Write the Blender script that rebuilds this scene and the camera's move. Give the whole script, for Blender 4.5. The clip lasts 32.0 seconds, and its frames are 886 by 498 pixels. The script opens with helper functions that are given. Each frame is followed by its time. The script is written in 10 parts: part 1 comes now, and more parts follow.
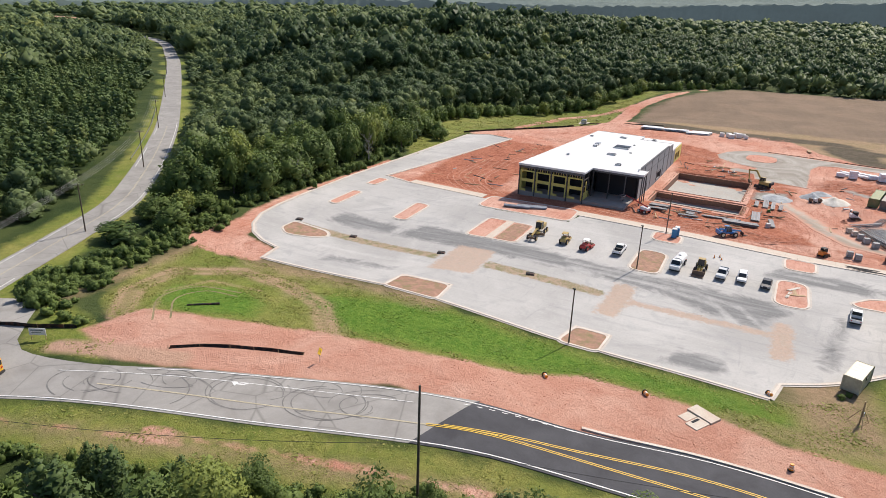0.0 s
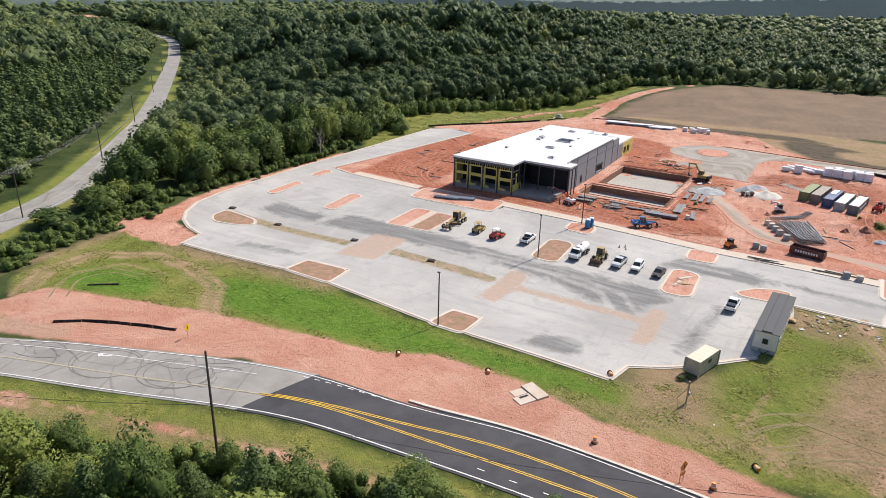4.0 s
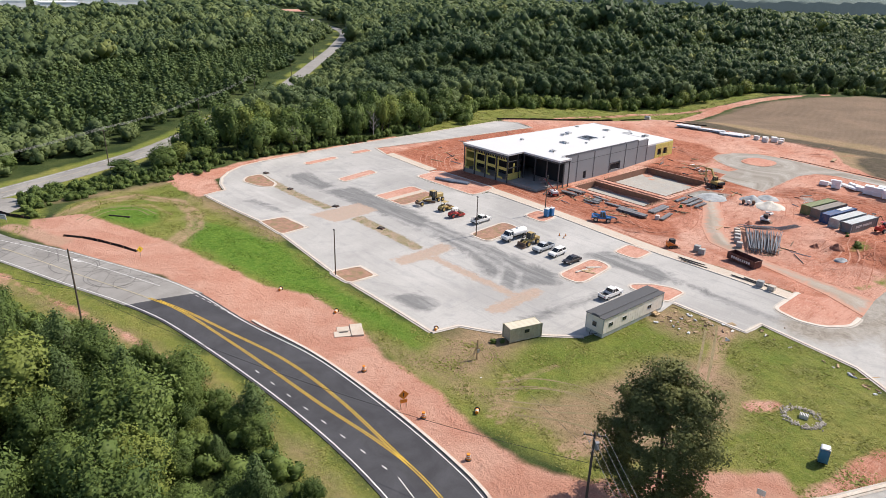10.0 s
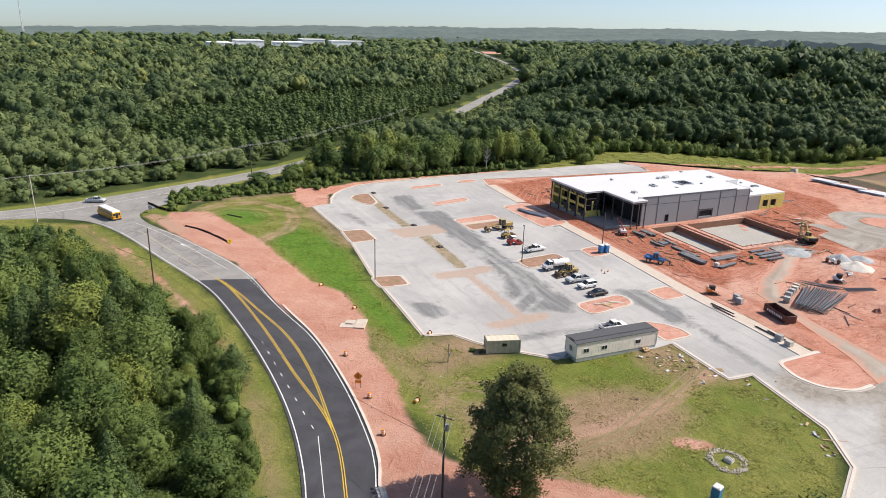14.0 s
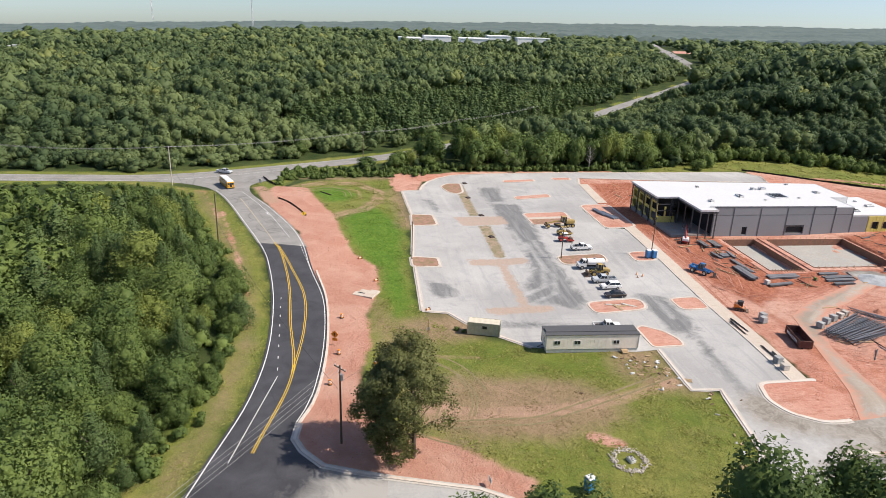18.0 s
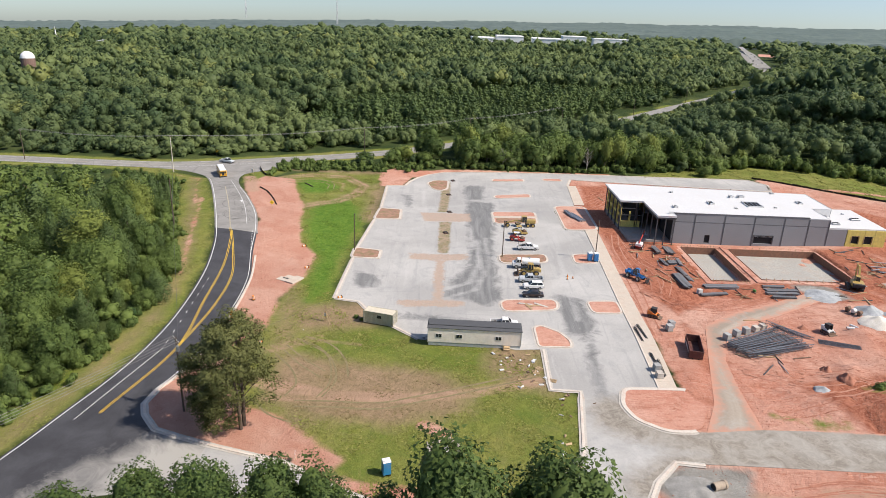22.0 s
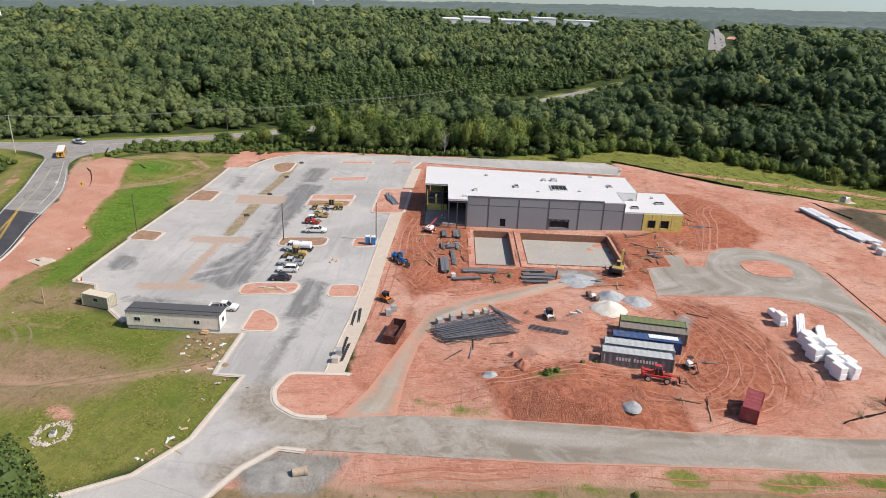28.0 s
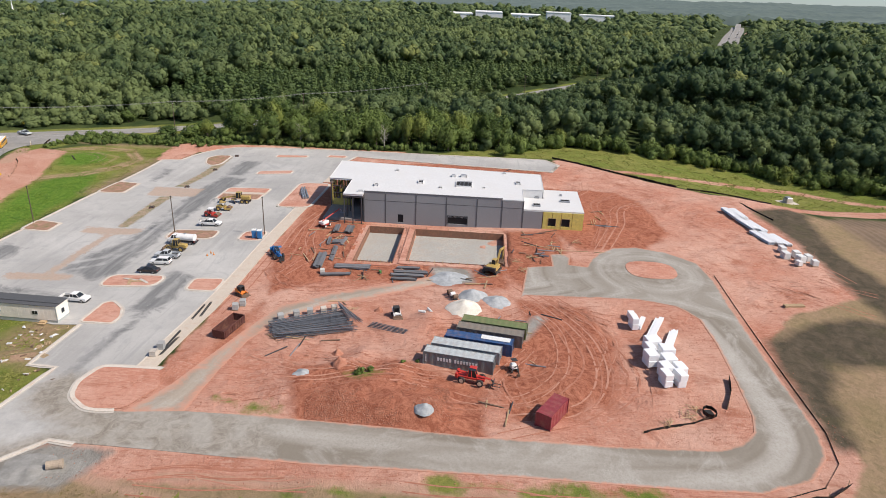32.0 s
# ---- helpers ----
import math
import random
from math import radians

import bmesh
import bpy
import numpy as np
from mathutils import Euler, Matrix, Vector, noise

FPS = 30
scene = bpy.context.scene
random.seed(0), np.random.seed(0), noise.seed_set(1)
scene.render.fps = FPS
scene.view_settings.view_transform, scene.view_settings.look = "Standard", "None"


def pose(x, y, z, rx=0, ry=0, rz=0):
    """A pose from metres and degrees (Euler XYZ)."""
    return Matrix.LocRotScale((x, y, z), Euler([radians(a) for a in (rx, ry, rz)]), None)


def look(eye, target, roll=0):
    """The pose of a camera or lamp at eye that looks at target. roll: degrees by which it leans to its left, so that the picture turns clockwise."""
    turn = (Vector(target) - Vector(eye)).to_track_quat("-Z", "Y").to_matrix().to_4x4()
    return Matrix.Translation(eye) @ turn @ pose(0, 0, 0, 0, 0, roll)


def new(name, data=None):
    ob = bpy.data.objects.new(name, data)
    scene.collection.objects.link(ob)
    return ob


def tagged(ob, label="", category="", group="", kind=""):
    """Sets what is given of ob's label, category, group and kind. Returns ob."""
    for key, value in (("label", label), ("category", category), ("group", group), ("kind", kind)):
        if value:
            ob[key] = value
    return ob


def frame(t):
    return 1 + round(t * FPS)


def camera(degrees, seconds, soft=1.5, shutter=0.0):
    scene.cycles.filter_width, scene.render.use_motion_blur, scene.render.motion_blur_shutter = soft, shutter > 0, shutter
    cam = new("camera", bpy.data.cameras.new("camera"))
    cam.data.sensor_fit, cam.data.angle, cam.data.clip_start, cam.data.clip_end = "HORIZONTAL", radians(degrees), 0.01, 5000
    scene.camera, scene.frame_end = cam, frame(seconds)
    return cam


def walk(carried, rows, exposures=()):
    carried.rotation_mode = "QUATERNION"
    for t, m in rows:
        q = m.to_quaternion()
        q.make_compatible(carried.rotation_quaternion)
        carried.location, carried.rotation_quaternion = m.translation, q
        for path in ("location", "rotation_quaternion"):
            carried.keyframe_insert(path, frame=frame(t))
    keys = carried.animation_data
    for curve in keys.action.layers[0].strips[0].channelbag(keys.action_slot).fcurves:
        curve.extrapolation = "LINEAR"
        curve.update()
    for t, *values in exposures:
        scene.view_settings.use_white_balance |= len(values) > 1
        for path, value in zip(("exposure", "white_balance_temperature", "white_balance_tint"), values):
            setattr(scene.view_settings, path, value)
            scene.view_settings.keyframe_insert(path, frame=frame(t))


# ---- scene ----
cam = camera(66.9, 32.0, 0.8)
METRES, EYE, TILT, LEAN, TURN = 294.0, 53.2, 0.0, 0.0, 28.8
ROWS = [
    (0.0, 0.0, 0.0, 0.0, 0.7, -21.1, -1.83),
    (0.5, 0.0066, -0.0011, 0.0002, 0.74, -21.15, -1.77),
    (1.0, 0.015, -0.0026, 0.0004, 0.75, -21.21, -1.69),
    (1.5, 0.025, -0.0044, 0.0006, 0.75, -21.24, -1.64),
    (2.0, 0.0362, -0.0065, 0.0008, 0.76, -21.25, -1.59),
    (2.5, 0.0485, -0.0088, 0.0011, 0.87, -21.28, -1.55),
    (3.0, 0.0617, -0.0113, 0.0014, 1.34, -21.31, -1.51),
    (3.5, 0.0759, -0.0139, 0.0018, 2.11, -21.35, -1.47),
    (5.5, 0.1388, -0.025, 0.0046, 6.72, -21.55, -1.41),
    (6.0, 0.1551, -0.0277, 0.0054, 7.96, -21.59, -1.43),
    (6.5, 0.1719, -0.0303, 0.0062, 9.25, -21.62, -1.45),
    (7.0, 0.1887, -0.0327, 0.007, 10.62, -21.66, -1.45),
    (7.5, 0.2055, -0.0347, 0.0078, 12.06, -21.71, -1.48),
    (8.0, 0.2225, -0.0369, 0.0086, 13.61, -21.77, -1.5),
    (8.5, 0.2394, -0.0387, 0.0092, 15.21, -21.83, -1.51),
    (9.0, 0.2559, -0.0404, 0.0098, 16.87, -21.9, -1.53),
    (9.5, 0.2721, -0.0417, 0.0103, 18.7, -21.96, -1.55),
    (10.0, 0.2885, -0.0427, 0.0109, 20.16, -22.02, -1.55),
    (10.5, 0.3048, -0.0429, 0.0116, 21.87, -22.08, -1.55),
    (11.0, 0.3208, -0.0426, 0.0122, 23.64, -21.98, -1.56),
    (11.5, 0.3367, -0.0417, 0.0131, 25.35, -20.93, -1.61),
    (12.0, 0.3529, -0.0405, 0.0135, 26.71, -19.32, -1.63),
    (12.5, 0.3691, -0.0386, 0.0139, 28.06, -18.85, -1.68),
    (13.0, 0.3849, -0.0359, 0.0146, 30.45, -18.92, -1.7),
    (13.5, 0.4011, -0.0323, 0.0152, 33.84, -19.02, -1.67),
    (14.0, 0.4171, -0.028, 0.016, 37.6, -19.16, -1.66),
    (14.5, 0.4328, -0.0228, 0.0167, 40.62, -19.27, -1.65),
    (16.5, 0.4917, 0.0076, 0.021, 49.26, -19.67, -1.75),
    (17.0, 0.5047, 0.0173, 0.0217, 51.14, -19.77, -1.77),
    (17.5, 0.5173, 0.027, 0.0221, 52.81, -19.87, -1.76),
    (18.0, 0.5292, 0.0373, 0.0225, 54.38, -19.91, -1.79),
    (18.5, 0.5401, 0.0482, 0.023, 55.91, -19.97, -1.81),
    (19.0, 0.5505, 0.0596, 0.0235, 57.46, -20.05, -1.83),
    (19.5, 0.561, 0.0716, 0.0241, 58.97, -20.11, -1.81),
    (20.0, 0.5712, 0.0839, 0.0246, 60.31, -20.15, -1.83),
    (20.5, 0.5813, 0.0969, 0.025, 61.36, -20.17, -1.83),
    (21.0, 0.5905, 0.1104, 0.0252, 61.89, -20.16, -1.87),
    (21.5, 0.5995, 0.1241, 0.0259, 62.16, -20.17, -1.95),
    (22.0, 0.6077, 0.138, 0.0262, 62.18, -20.18, -2.01),
    (22.5, 0.6155, 0.1521, 0.0265, 62.21, -20.16, -2.08),
    (23.0, 0.6229, 0.1664, 0.0267, 62.23, -20.15, -2.11),
    (23.5, 0.6302, 0.1809, 0.0273, 62.24, -20.16, -2.17),
    (24.0, 0.6373, 0.1957, 0.0277, 62.27, -20.16, -2.19),
    (24.5, 0.6445, 0.2105, 0.0281, 62.28, -20.15, -2.21),
    (25.0, 0.6515, 0.225, 0.0285, 62.29, -20.15, -2.23),
    (25.5, 0.6584, 0.2396, 0.0292, 62.29, -20.16, -2.24),
    (27.5, 0.6864, 0.298, 0.0313, 62.32, -21.05, -2.23),
    (28.0, 0.6935, 0.3122, 0.0315, 62.33, -21.64, -2.21),
    (28.5, 0.7006, 0.3266, 0.0319, 62.34, -22.07, -2.22),
    (29.0, 0.7073, 0.3414, 0.0324, 62.36, -22.18, -2.25),
    (29.5, 0.7138, 0.3565, 0.0327, 62.42, -22.15, -2.26),
    (30.0, 0.72, 0.3717, 0.0329, 62.55, -22.12, -2.28),
    (30.5, 0.7258, 0.3865, 0.0332, 62.66, -22.11, -2.27),
    (31.0, 0.7312, 0.3996, 0.0333, 62.87, -22.09, -2.24),
    (31.5, 0.7365, 0.4132, 0.0335, 63.89, -22.11, -2.2),
    (32.0, 0.7417, 0.4269, 0.0337, 65.15, -22.13, -2.13),
]
walk(cam, [(t, pose(0, 0, EYE, TILT, LEAN, TURN) @ pose(METRES * x, METRES * y, METRES * z, 90 + pitch, roll, yaw)) for t, x, y, z, yaw, pitch, roll in ROWS],
     [(0, 0.50), (10, 0.55), (22, 0.51), (26, 0.43), (30, 0.30), (32, 0.30)])

from mathutils.geometry import tessellate_polygon

# ---- world, sun, exposure ----
SUN_EL, SUN_AZ = radians(48), radians(15.5)
world = bpy.data.worlds.new("sky")
scene.world = world
world.use_nodes = True
wn = world.node_tree.nodes
sky = wn.new("ShaderNodeTexSky")
sky.sky_type, sky.sun_disc = "NISHITA", False
sky.sun_elevation, sky.sun_rotation = SUN_EL, SUN_AZ
sky.air_density, sky.dust_density, sky.ozone_density = 0.8, 1.2, 1.8
# the sky reaches a little below the level, since the country falls away
toward_sky = wn.new("ShaderNodeTexCoord")
sunk = wn.new("ShaderNodeVectorMath")
sunk.inputs[1].default_value = (0, 0, 0.05)
world.node_tree.links.new(toward_sky.outputs["Generated"], sunk.inputs[0])
world.node_tree.links.new(sunk.outputs[0], sky.inputs[0])
world.node_tree.links.new(sky.outputs[0], wn["Background"].inputs[0])
wn["Background"].inputs[1].default_value = 0.105
sun = new("sun", bpy.data.lights.new("sun", "SUN"))
sun.data.energy, sun.data.angle, sun.data.color = 4.0, radians(0.53), (1.0, 0.905, 0.80)
toward = Vector((math.sin(SUN_AZ) * math.cos(SUN_EL), math.cos(SUN_AZ) * math.cos(SUN_EL), math.sin(SUN_EL)))
sun.matrix_world = look(toward * 300, (0, 0, 0))


# ---- materials ----
def nodes_of(m):
    m.use_nodes = True
    nt = m.node_tree
    return nt, nt.nodes["Principled BSDF"]


def nd(nt, kind, **kw):
    n = nt.nodes.new(kind)
    for k, v in kw.items():
        if k in n.inputs:
            n.inputs[k].default_value = v
    return n


def noise_of(nt, scale, detail=4.0, rough=0.55, coords=None, distortion=0.0):
    n = nd(nt, "ShaderNodeTexNoise", Scale=scale, Detail=detail, Roughness=rough, Distortion=distortion)
    if coords:
        nt.links.new(coords, n.inputs["Vector"])
    return n.outputs["Fac"]


def ramp(nt, fac, lo, hi, a=0.0, b=1.0):
    n = nd(nt, "ShaderNodeMapRange")
    n.inputs["From Min"].default_value, n.inputs["From Max"].default_value = lo, hi
    n.inputs["To Min"].default_value, n.inputs["To Max"].default_value = a, b
    nt.links.new(fac, n.inputs["Value"])
    return n.outputs["Result"]


def math2(nt, op, a, b):
    n = nt.nodes.new("ShaderNodeMath")
    n.operation = op
    for i, v in enumerate((a, b)):
        if isinstance(v, (int, float)):
            n.inputs[i].default_value = v
        else:
            nt.links.new(v, n.inputs[i])
    return n.outputs[0]


def mix(nt, fac, a, b):
    n = nt.nodes.new("ShaderNodeMix")
    n.data_type = "RGBA"
    for sock, v in ((n.inputs["Factor"], fac), (n.inputs["A"], a), (n.inputs["B"], b)):
        if isinstance(v, tuple):
            sock.default_value = (*v, 1)
        elif isinstance(v, (int, float)):
            sock.default_value = v
        else:
            nt.links.new(v, sock)
    return n.outputs["Result"]


def world_xyz(nt):
    return nt.nodes.new("ShaderNodeNewGeometry").outputs["Position"]


def attr(nt, name):
    n = nt.nodes.new("ShaderNodeAttribute")
    n.attribute_name = name
    return n.outputs["Fac"]


def bump(nt, bsdf, height, strength=0.3, dist=0.05):
    b = nd(nt, "ShaderNodeBump", Strength=strength, Distance=dist)
    nt.links.new(height, b.inputs["Height"])
    nt.links.new(b.outputs[0], bsdf.inputs["Normal"])


def shade(c, k):
    return tuple(min(1.0, v * k) for v in c)


def plain(name, col, rough=0.6, metal=0.0, grain=6.0, wear=0.25, big=0.6, dirt=None, dirt_amount=0.35, rand=0.0):
    """A surface with fine grain, larger blotches and, where given, dirt of its own colour."""
    m = bpy.data.materials.new(name)
    nt, b = nodes_of(m)
    p = nt.nodes.new("ShaderNodeTexCoord").outputs["Object"]
    fine = noise_of(nt, grain, 5, 0.6, p)
    wide = noise_of(nt, big, 3, 0.5, p)
    c = mix(nt, ramp(nt, fine, 0.35, 0.7), shade(col, 1 - wear * 0.6), shade(col, 1 + wear * 0.4))
    c = mix(nt, ramp(nt, wide, 0.35, 0.7, 0, 0.6), c, shade(col, 1 - wear * 0.5))
    if dirt:
        c = mix(nt, ramp(nt, noise_of(nt, big * 2.3, 6, 0.65, p), 0.48, 0.72, 0, dirt_amount), c, dirt)
    if rand:
        hsv = nt.nodes.new("ShaderNodeHueSaturation")
        r = nt.nodes.new("ShaderNodeObjectInfo").outputs["Random"]
        nt.links.new(ramp(nt, r, 0, 1, 1 - rand, 1 + rand), hsv.inputs["Value"])
        nt.links.new(c, hsv.inputs["Color"])
        c = hsv.outputs[0]
    nt.links.new(c, b.inputs["Base Color"])
    nt.links.new(ramp(nt, fine, 0.3, 0.7, max(0.05, rough - 0.08), min(1, rough + 0.1)), b.inputs["Roughness"])
    b.inputs["Metallic"].default_value = metal
    bump(nt, b, fine, 0.15, 0.01)
    return m


CLAY = (0.49, 0.222, 0.152)
CLAY_D = (0.33, 0.120, 0.071)
CLAY_L = (0.58, 0.350, 0.270)


def clay_colour(nt, p):
    """Red clay: pale dry crust, dark damp patches, churned streaks and a grit of lumps and crumbs."""
    a = noise_of(nt, 0.045, 5, 0.6, p)
    c = mix(nt, ramp(nt, a, 0.38, 0.62), CLAY, CLAY_L)
    c = mix(nt, ramp(nt, noise_of(nt, 0.11, 6, 0.68, p, 1.2), 0.52, 0.68, 0, 0.75), c, CLAY_D)
    drag = nd(nt, "ShaderNodeMapping", Scale=(1.0, 0.16, 1.0), Rotation=(0, 0, 0.5))
    nt.links.new(p, drag.inputs["Vector"])
    c = mix(nt, ramp(nt, noise_of(nt, 0.75, 7, 0.74, drag.outputs[0], 2.2), 0.52, 0.63, 0, 0.62), c, CLAY_D)
    c = mix(nt, ramp(nt, noise_of(nt, 0.9, 7, 0.76, drag.outputs[0], 3.0), 0.54, 0.64, 0, 0.65), c, (0.62, 0.40, 0.31))
    c = mix(nt, ramp(nt, noise_of(nt, 0.9, 8, 0.82, p, 0.8), 0.50, 0.68, 0, 0.45), c, CLAY_D)
    c = mix(nt, ramp(nt, noise_of(nt, 2.6, 7, 0.85, p, 0.6), 0.52, 0.66, 0, 0.42), c, (0.25, 0.085, 0.05))
    c = mix(nt, ramp(nt, noise_of(nt, 2.1, 7, 0.85, p, 0.4), 0.55, 0.66, 0, 0.5), c, (0.62, 0.42, 0.33))
    return mix(nt, ramp(nt, noise_of(nt, 0.35, 4, 0.6, p, 2.0), 0.55, 0.68, 0, 0.45), c, CLAY_L)


def grass_colour(nt, p):
    c = mix(nt, ramp(nt, noise_of(nt, 0.06, 4, 0.6, p), 0.35, 0.65), (0.150, 0.190, 0.032), (0.265, 0.250, 0.070))
    c = mix(nt, ramp(nt, noise_of(nt, 0.5, 6, 0.7, p, 0.8), 0.42, 0.68, 0, 0.55), c, (0.075, 0.125, 0.022))
    c = mix(nt, ramp(nt, noise_of(nt, 0.12, 8, 0.74, p, 1.2), 0.55, 0.68, 0, 0.5), c, (0.255, 0.215, 0.100))
    c = mix(nt, ramp(nt, noise_of(nt, 1.2, 7, 0.8, p, 0.6), 0.54, 0.66, 0, 0.45), c, (0.245, 0.270, 0.075))
    return mix(nt, ramp(nt, noise_of(nt, 2.0, 7, 0.84, p, 0.4), 0.48, 0.66, 0, 0.5), c, (0.085, 0.105, 0.026))


def dry_colour(nt, p):
    c = mix(nt, ramp(nt, noise_of(nt, 0.09, 5, 0.6, p), 0.38, 0.64), (0.34, 0.235, 0.15), (0.285, 0.212, 0.118))
    c = mix(nt, ramp(nt, noise_of(nt, 0.7, 5, 0.7, p, 0.8), 0.42, 0.7, 0, 0.6), c, (0.15, 0.125, 0.06))
    return mix(nt, ramp(nt, noise_of(nt, 0.25, 5, 0.7, p), 0.54, 0.7, 0, 0.5), c, (0.29, 0.19, 0.12))


def gravel_colour(nt, p, light=(0.40, 0.39, 0.36), dark=(0.24, 0.225, 0.20)):
    c = mix(nt, ramp(nt, noise_of(nt, 0.12, 5, 0.6, p, 0.7), 0.40, 0.62), dark, light)
    return mix(nt, ramp(nt, noise_of(nt, 2.5, 6, 0.8, p), 0.45, 0.7, 0, 0.5), c, shade(dark, 0.85))


def churned(nt, p):
    """Freshly churned damp clay with streaks."""
    w = noise_of(nt, 0.28, 8, 0.75, p, 3.5)
    c = mix(nt, ramp(nt, w, 0.40, 0.60), (0.27, 0.090, 0.052), (0.46, 0.19, 0.118))
    return mix(nt, ramp(nt, noise_of(nt, 1.3, 7, 0.8, p, 1.5), 0.5, 0.66, 0, 0.6), c, (0.21, 0.066, 0.04))


def cut_colour(nt, p):
    """Smooth graded clay along the road."""
    c = mix(nt, ramp(nt, noise_of(nt, 0.10, 5, 0.6, p, 0.8), 0.40, 0.62), (0.450, 0.225, 0.160), (0.515, 0.300, 0.225))
    c = mix(nt, ramp(nt, noise_of(nt, 0.32, 7, 0.75, p, 1.5), 0.56, 0.70, 0, 0.5), c, (0.40, 0.165, 0.105))
    c = mix(nt, ramp(nt, noise_of(nt, 2.4, 7, 0.85, p, 0.5), 0.52, 0.68, 0, 0.22), c, (0.26, 0.10, 0.06))
    return mix(nt, ramp(nt, noise_of(nt, 1.8, 7, 0.82, p), 0.53, 0.68, 0, 0.45), c, (0.58, 0.37, 0.28))


def ground_material():
    """One sheet: woodland floor, then ploughed soil, dry grass, grass and clay, each where its own edge distance says."""
    m = bpy.data.materials.new("ground_soil_and_grass")
    nt, b = nodes_of(m)
    p = world_xyz(nt)
    c = mix(nt, ramp(nt, noise_of(nt, 0.08, 5, 0.6, p), 0.4, 0.62), (0.03, 0.05, 0.014), (0.065, 0.085, 0.026))
    wob = math2(nt, "SUBTRACT", noise_of(nt, 0.13, 7, 0.68, p), 0.5)
    field = mix(nt, ramp(nt, noise_of(nt, 0.05, 6, 0.65, p, 0.5), 0.4, 0.64), (0.165, 0.12, 0.082), (0.235, 0.165, 0.115))
    field = mix(nt, ramp(nt, noise_of(nt, 0.8, 4, 0.7, p), 0.45, 0.7, 0, 0.45), field, (0.115, 0.095, 0.055))
    row = nt.nodes.new("ShaderNodeTexWave")
    row.bands_direction = "Y"
    for k, v in (("Scale", 0.12), ("Distortion", 5.0), ("Detail", 3.0), ("Detail Scale", 0.35)):
        row.inputs[k].default_value = v
    nt.links.new(p, row.inputs["Vector"])
    field = mix(nt, ramp(nt, row.outputs["Fac"], 0.3, 0.9, 0, 0.4), field, (0.27, 0.20, 0.15))
    weeds = mix(nt, ramp(nt, noise_of(nt, 0.35, 7, 0.72, p, 0.6), 0.4, 0.64), (0.072, 0.060, 0.040), (0.125, 0.098, 0.068))
    weeds = mix(nt, ramp(nt, noise_of(nt, 0.11, 5, 0.6, p), 0.54, 0.66, 0, 0.4), weeds, (0.085, 0.08, 0.038))
    for name, col, amp, soft in (("field", field, 10, 2.0), ("dry", dry_colour(nt, p), 10, 2.5), ("grass", grass_colour(nt, p), 7, 1.2),
                                 ("lush", mix(nt, ramp(nt, noise_of(nt, 0.9, 7, 0.8, p, 0.6), 0.42, 0.62), (0.070, 0.150, 0.016), (0.150, 0.230, 0.034)), 5.0, 2.0), ("worn", dry_colour(nt, p), 7, 2.5), ("clay", clay_colour(nt, p), 4.5, 0.5), ("cut", cut_colour(nt, p), 3.0, 1.0), ("churn", churned(nt, p), 5.0, 1.0),
                                 ("weeds", weeds, 6.0, 1.6), ("track", mix(nt, 0.5, CLAY_L, (0.3, 0.21, 0.13)), 1.6, 0.7),
                                 ("dust", gravel_colour(nt, p), 3.0, 0.8), ("tuft", grass_colour(nt, p), 12, 1.0)):
        d = math2(nt, "ADD", attr(nt, name), math2(nt, "MULTIPLY", wob, amp))
        c = mix(nt, ramp(nt, d, -soft, soft), c, col)
    nt.links.new(c, b.inputs["Base Color"])
    b.inputs["Roughness"].default_value = 0.95
    b.inputs["Specular IOR Level"].default_value = 0.15
    h = math2(nt, "ADD", noise_of(nt, 1.1, 9, 0.82, p, 0.8), math2(nt, "MULTIPLY", noise_of(nt, 0.22, 5, 0.6, p, 1.5), 1.3))
    bump(nt, b, h, 0.8, 0.38)
    return m


def mud_colour(nt, p):
    """Brown tracked mud where trucks turn from the gravel onto the asphalt."""
    c = mix(nt, ramp(nt, noise_of(nt, 0.6, 7, 0.75, p, 1.5), 0.4, 0.62), (0.215, 0.190, 0.158), (0.335, 0.305, 0.262))
    return mix(nt, ramp(nt, noise_of(nt, 0.16, 5, 0.6, p, 1.0), 0.45, 0.62, 0, 0.5), c, (0.39, 0.37, 0.335))


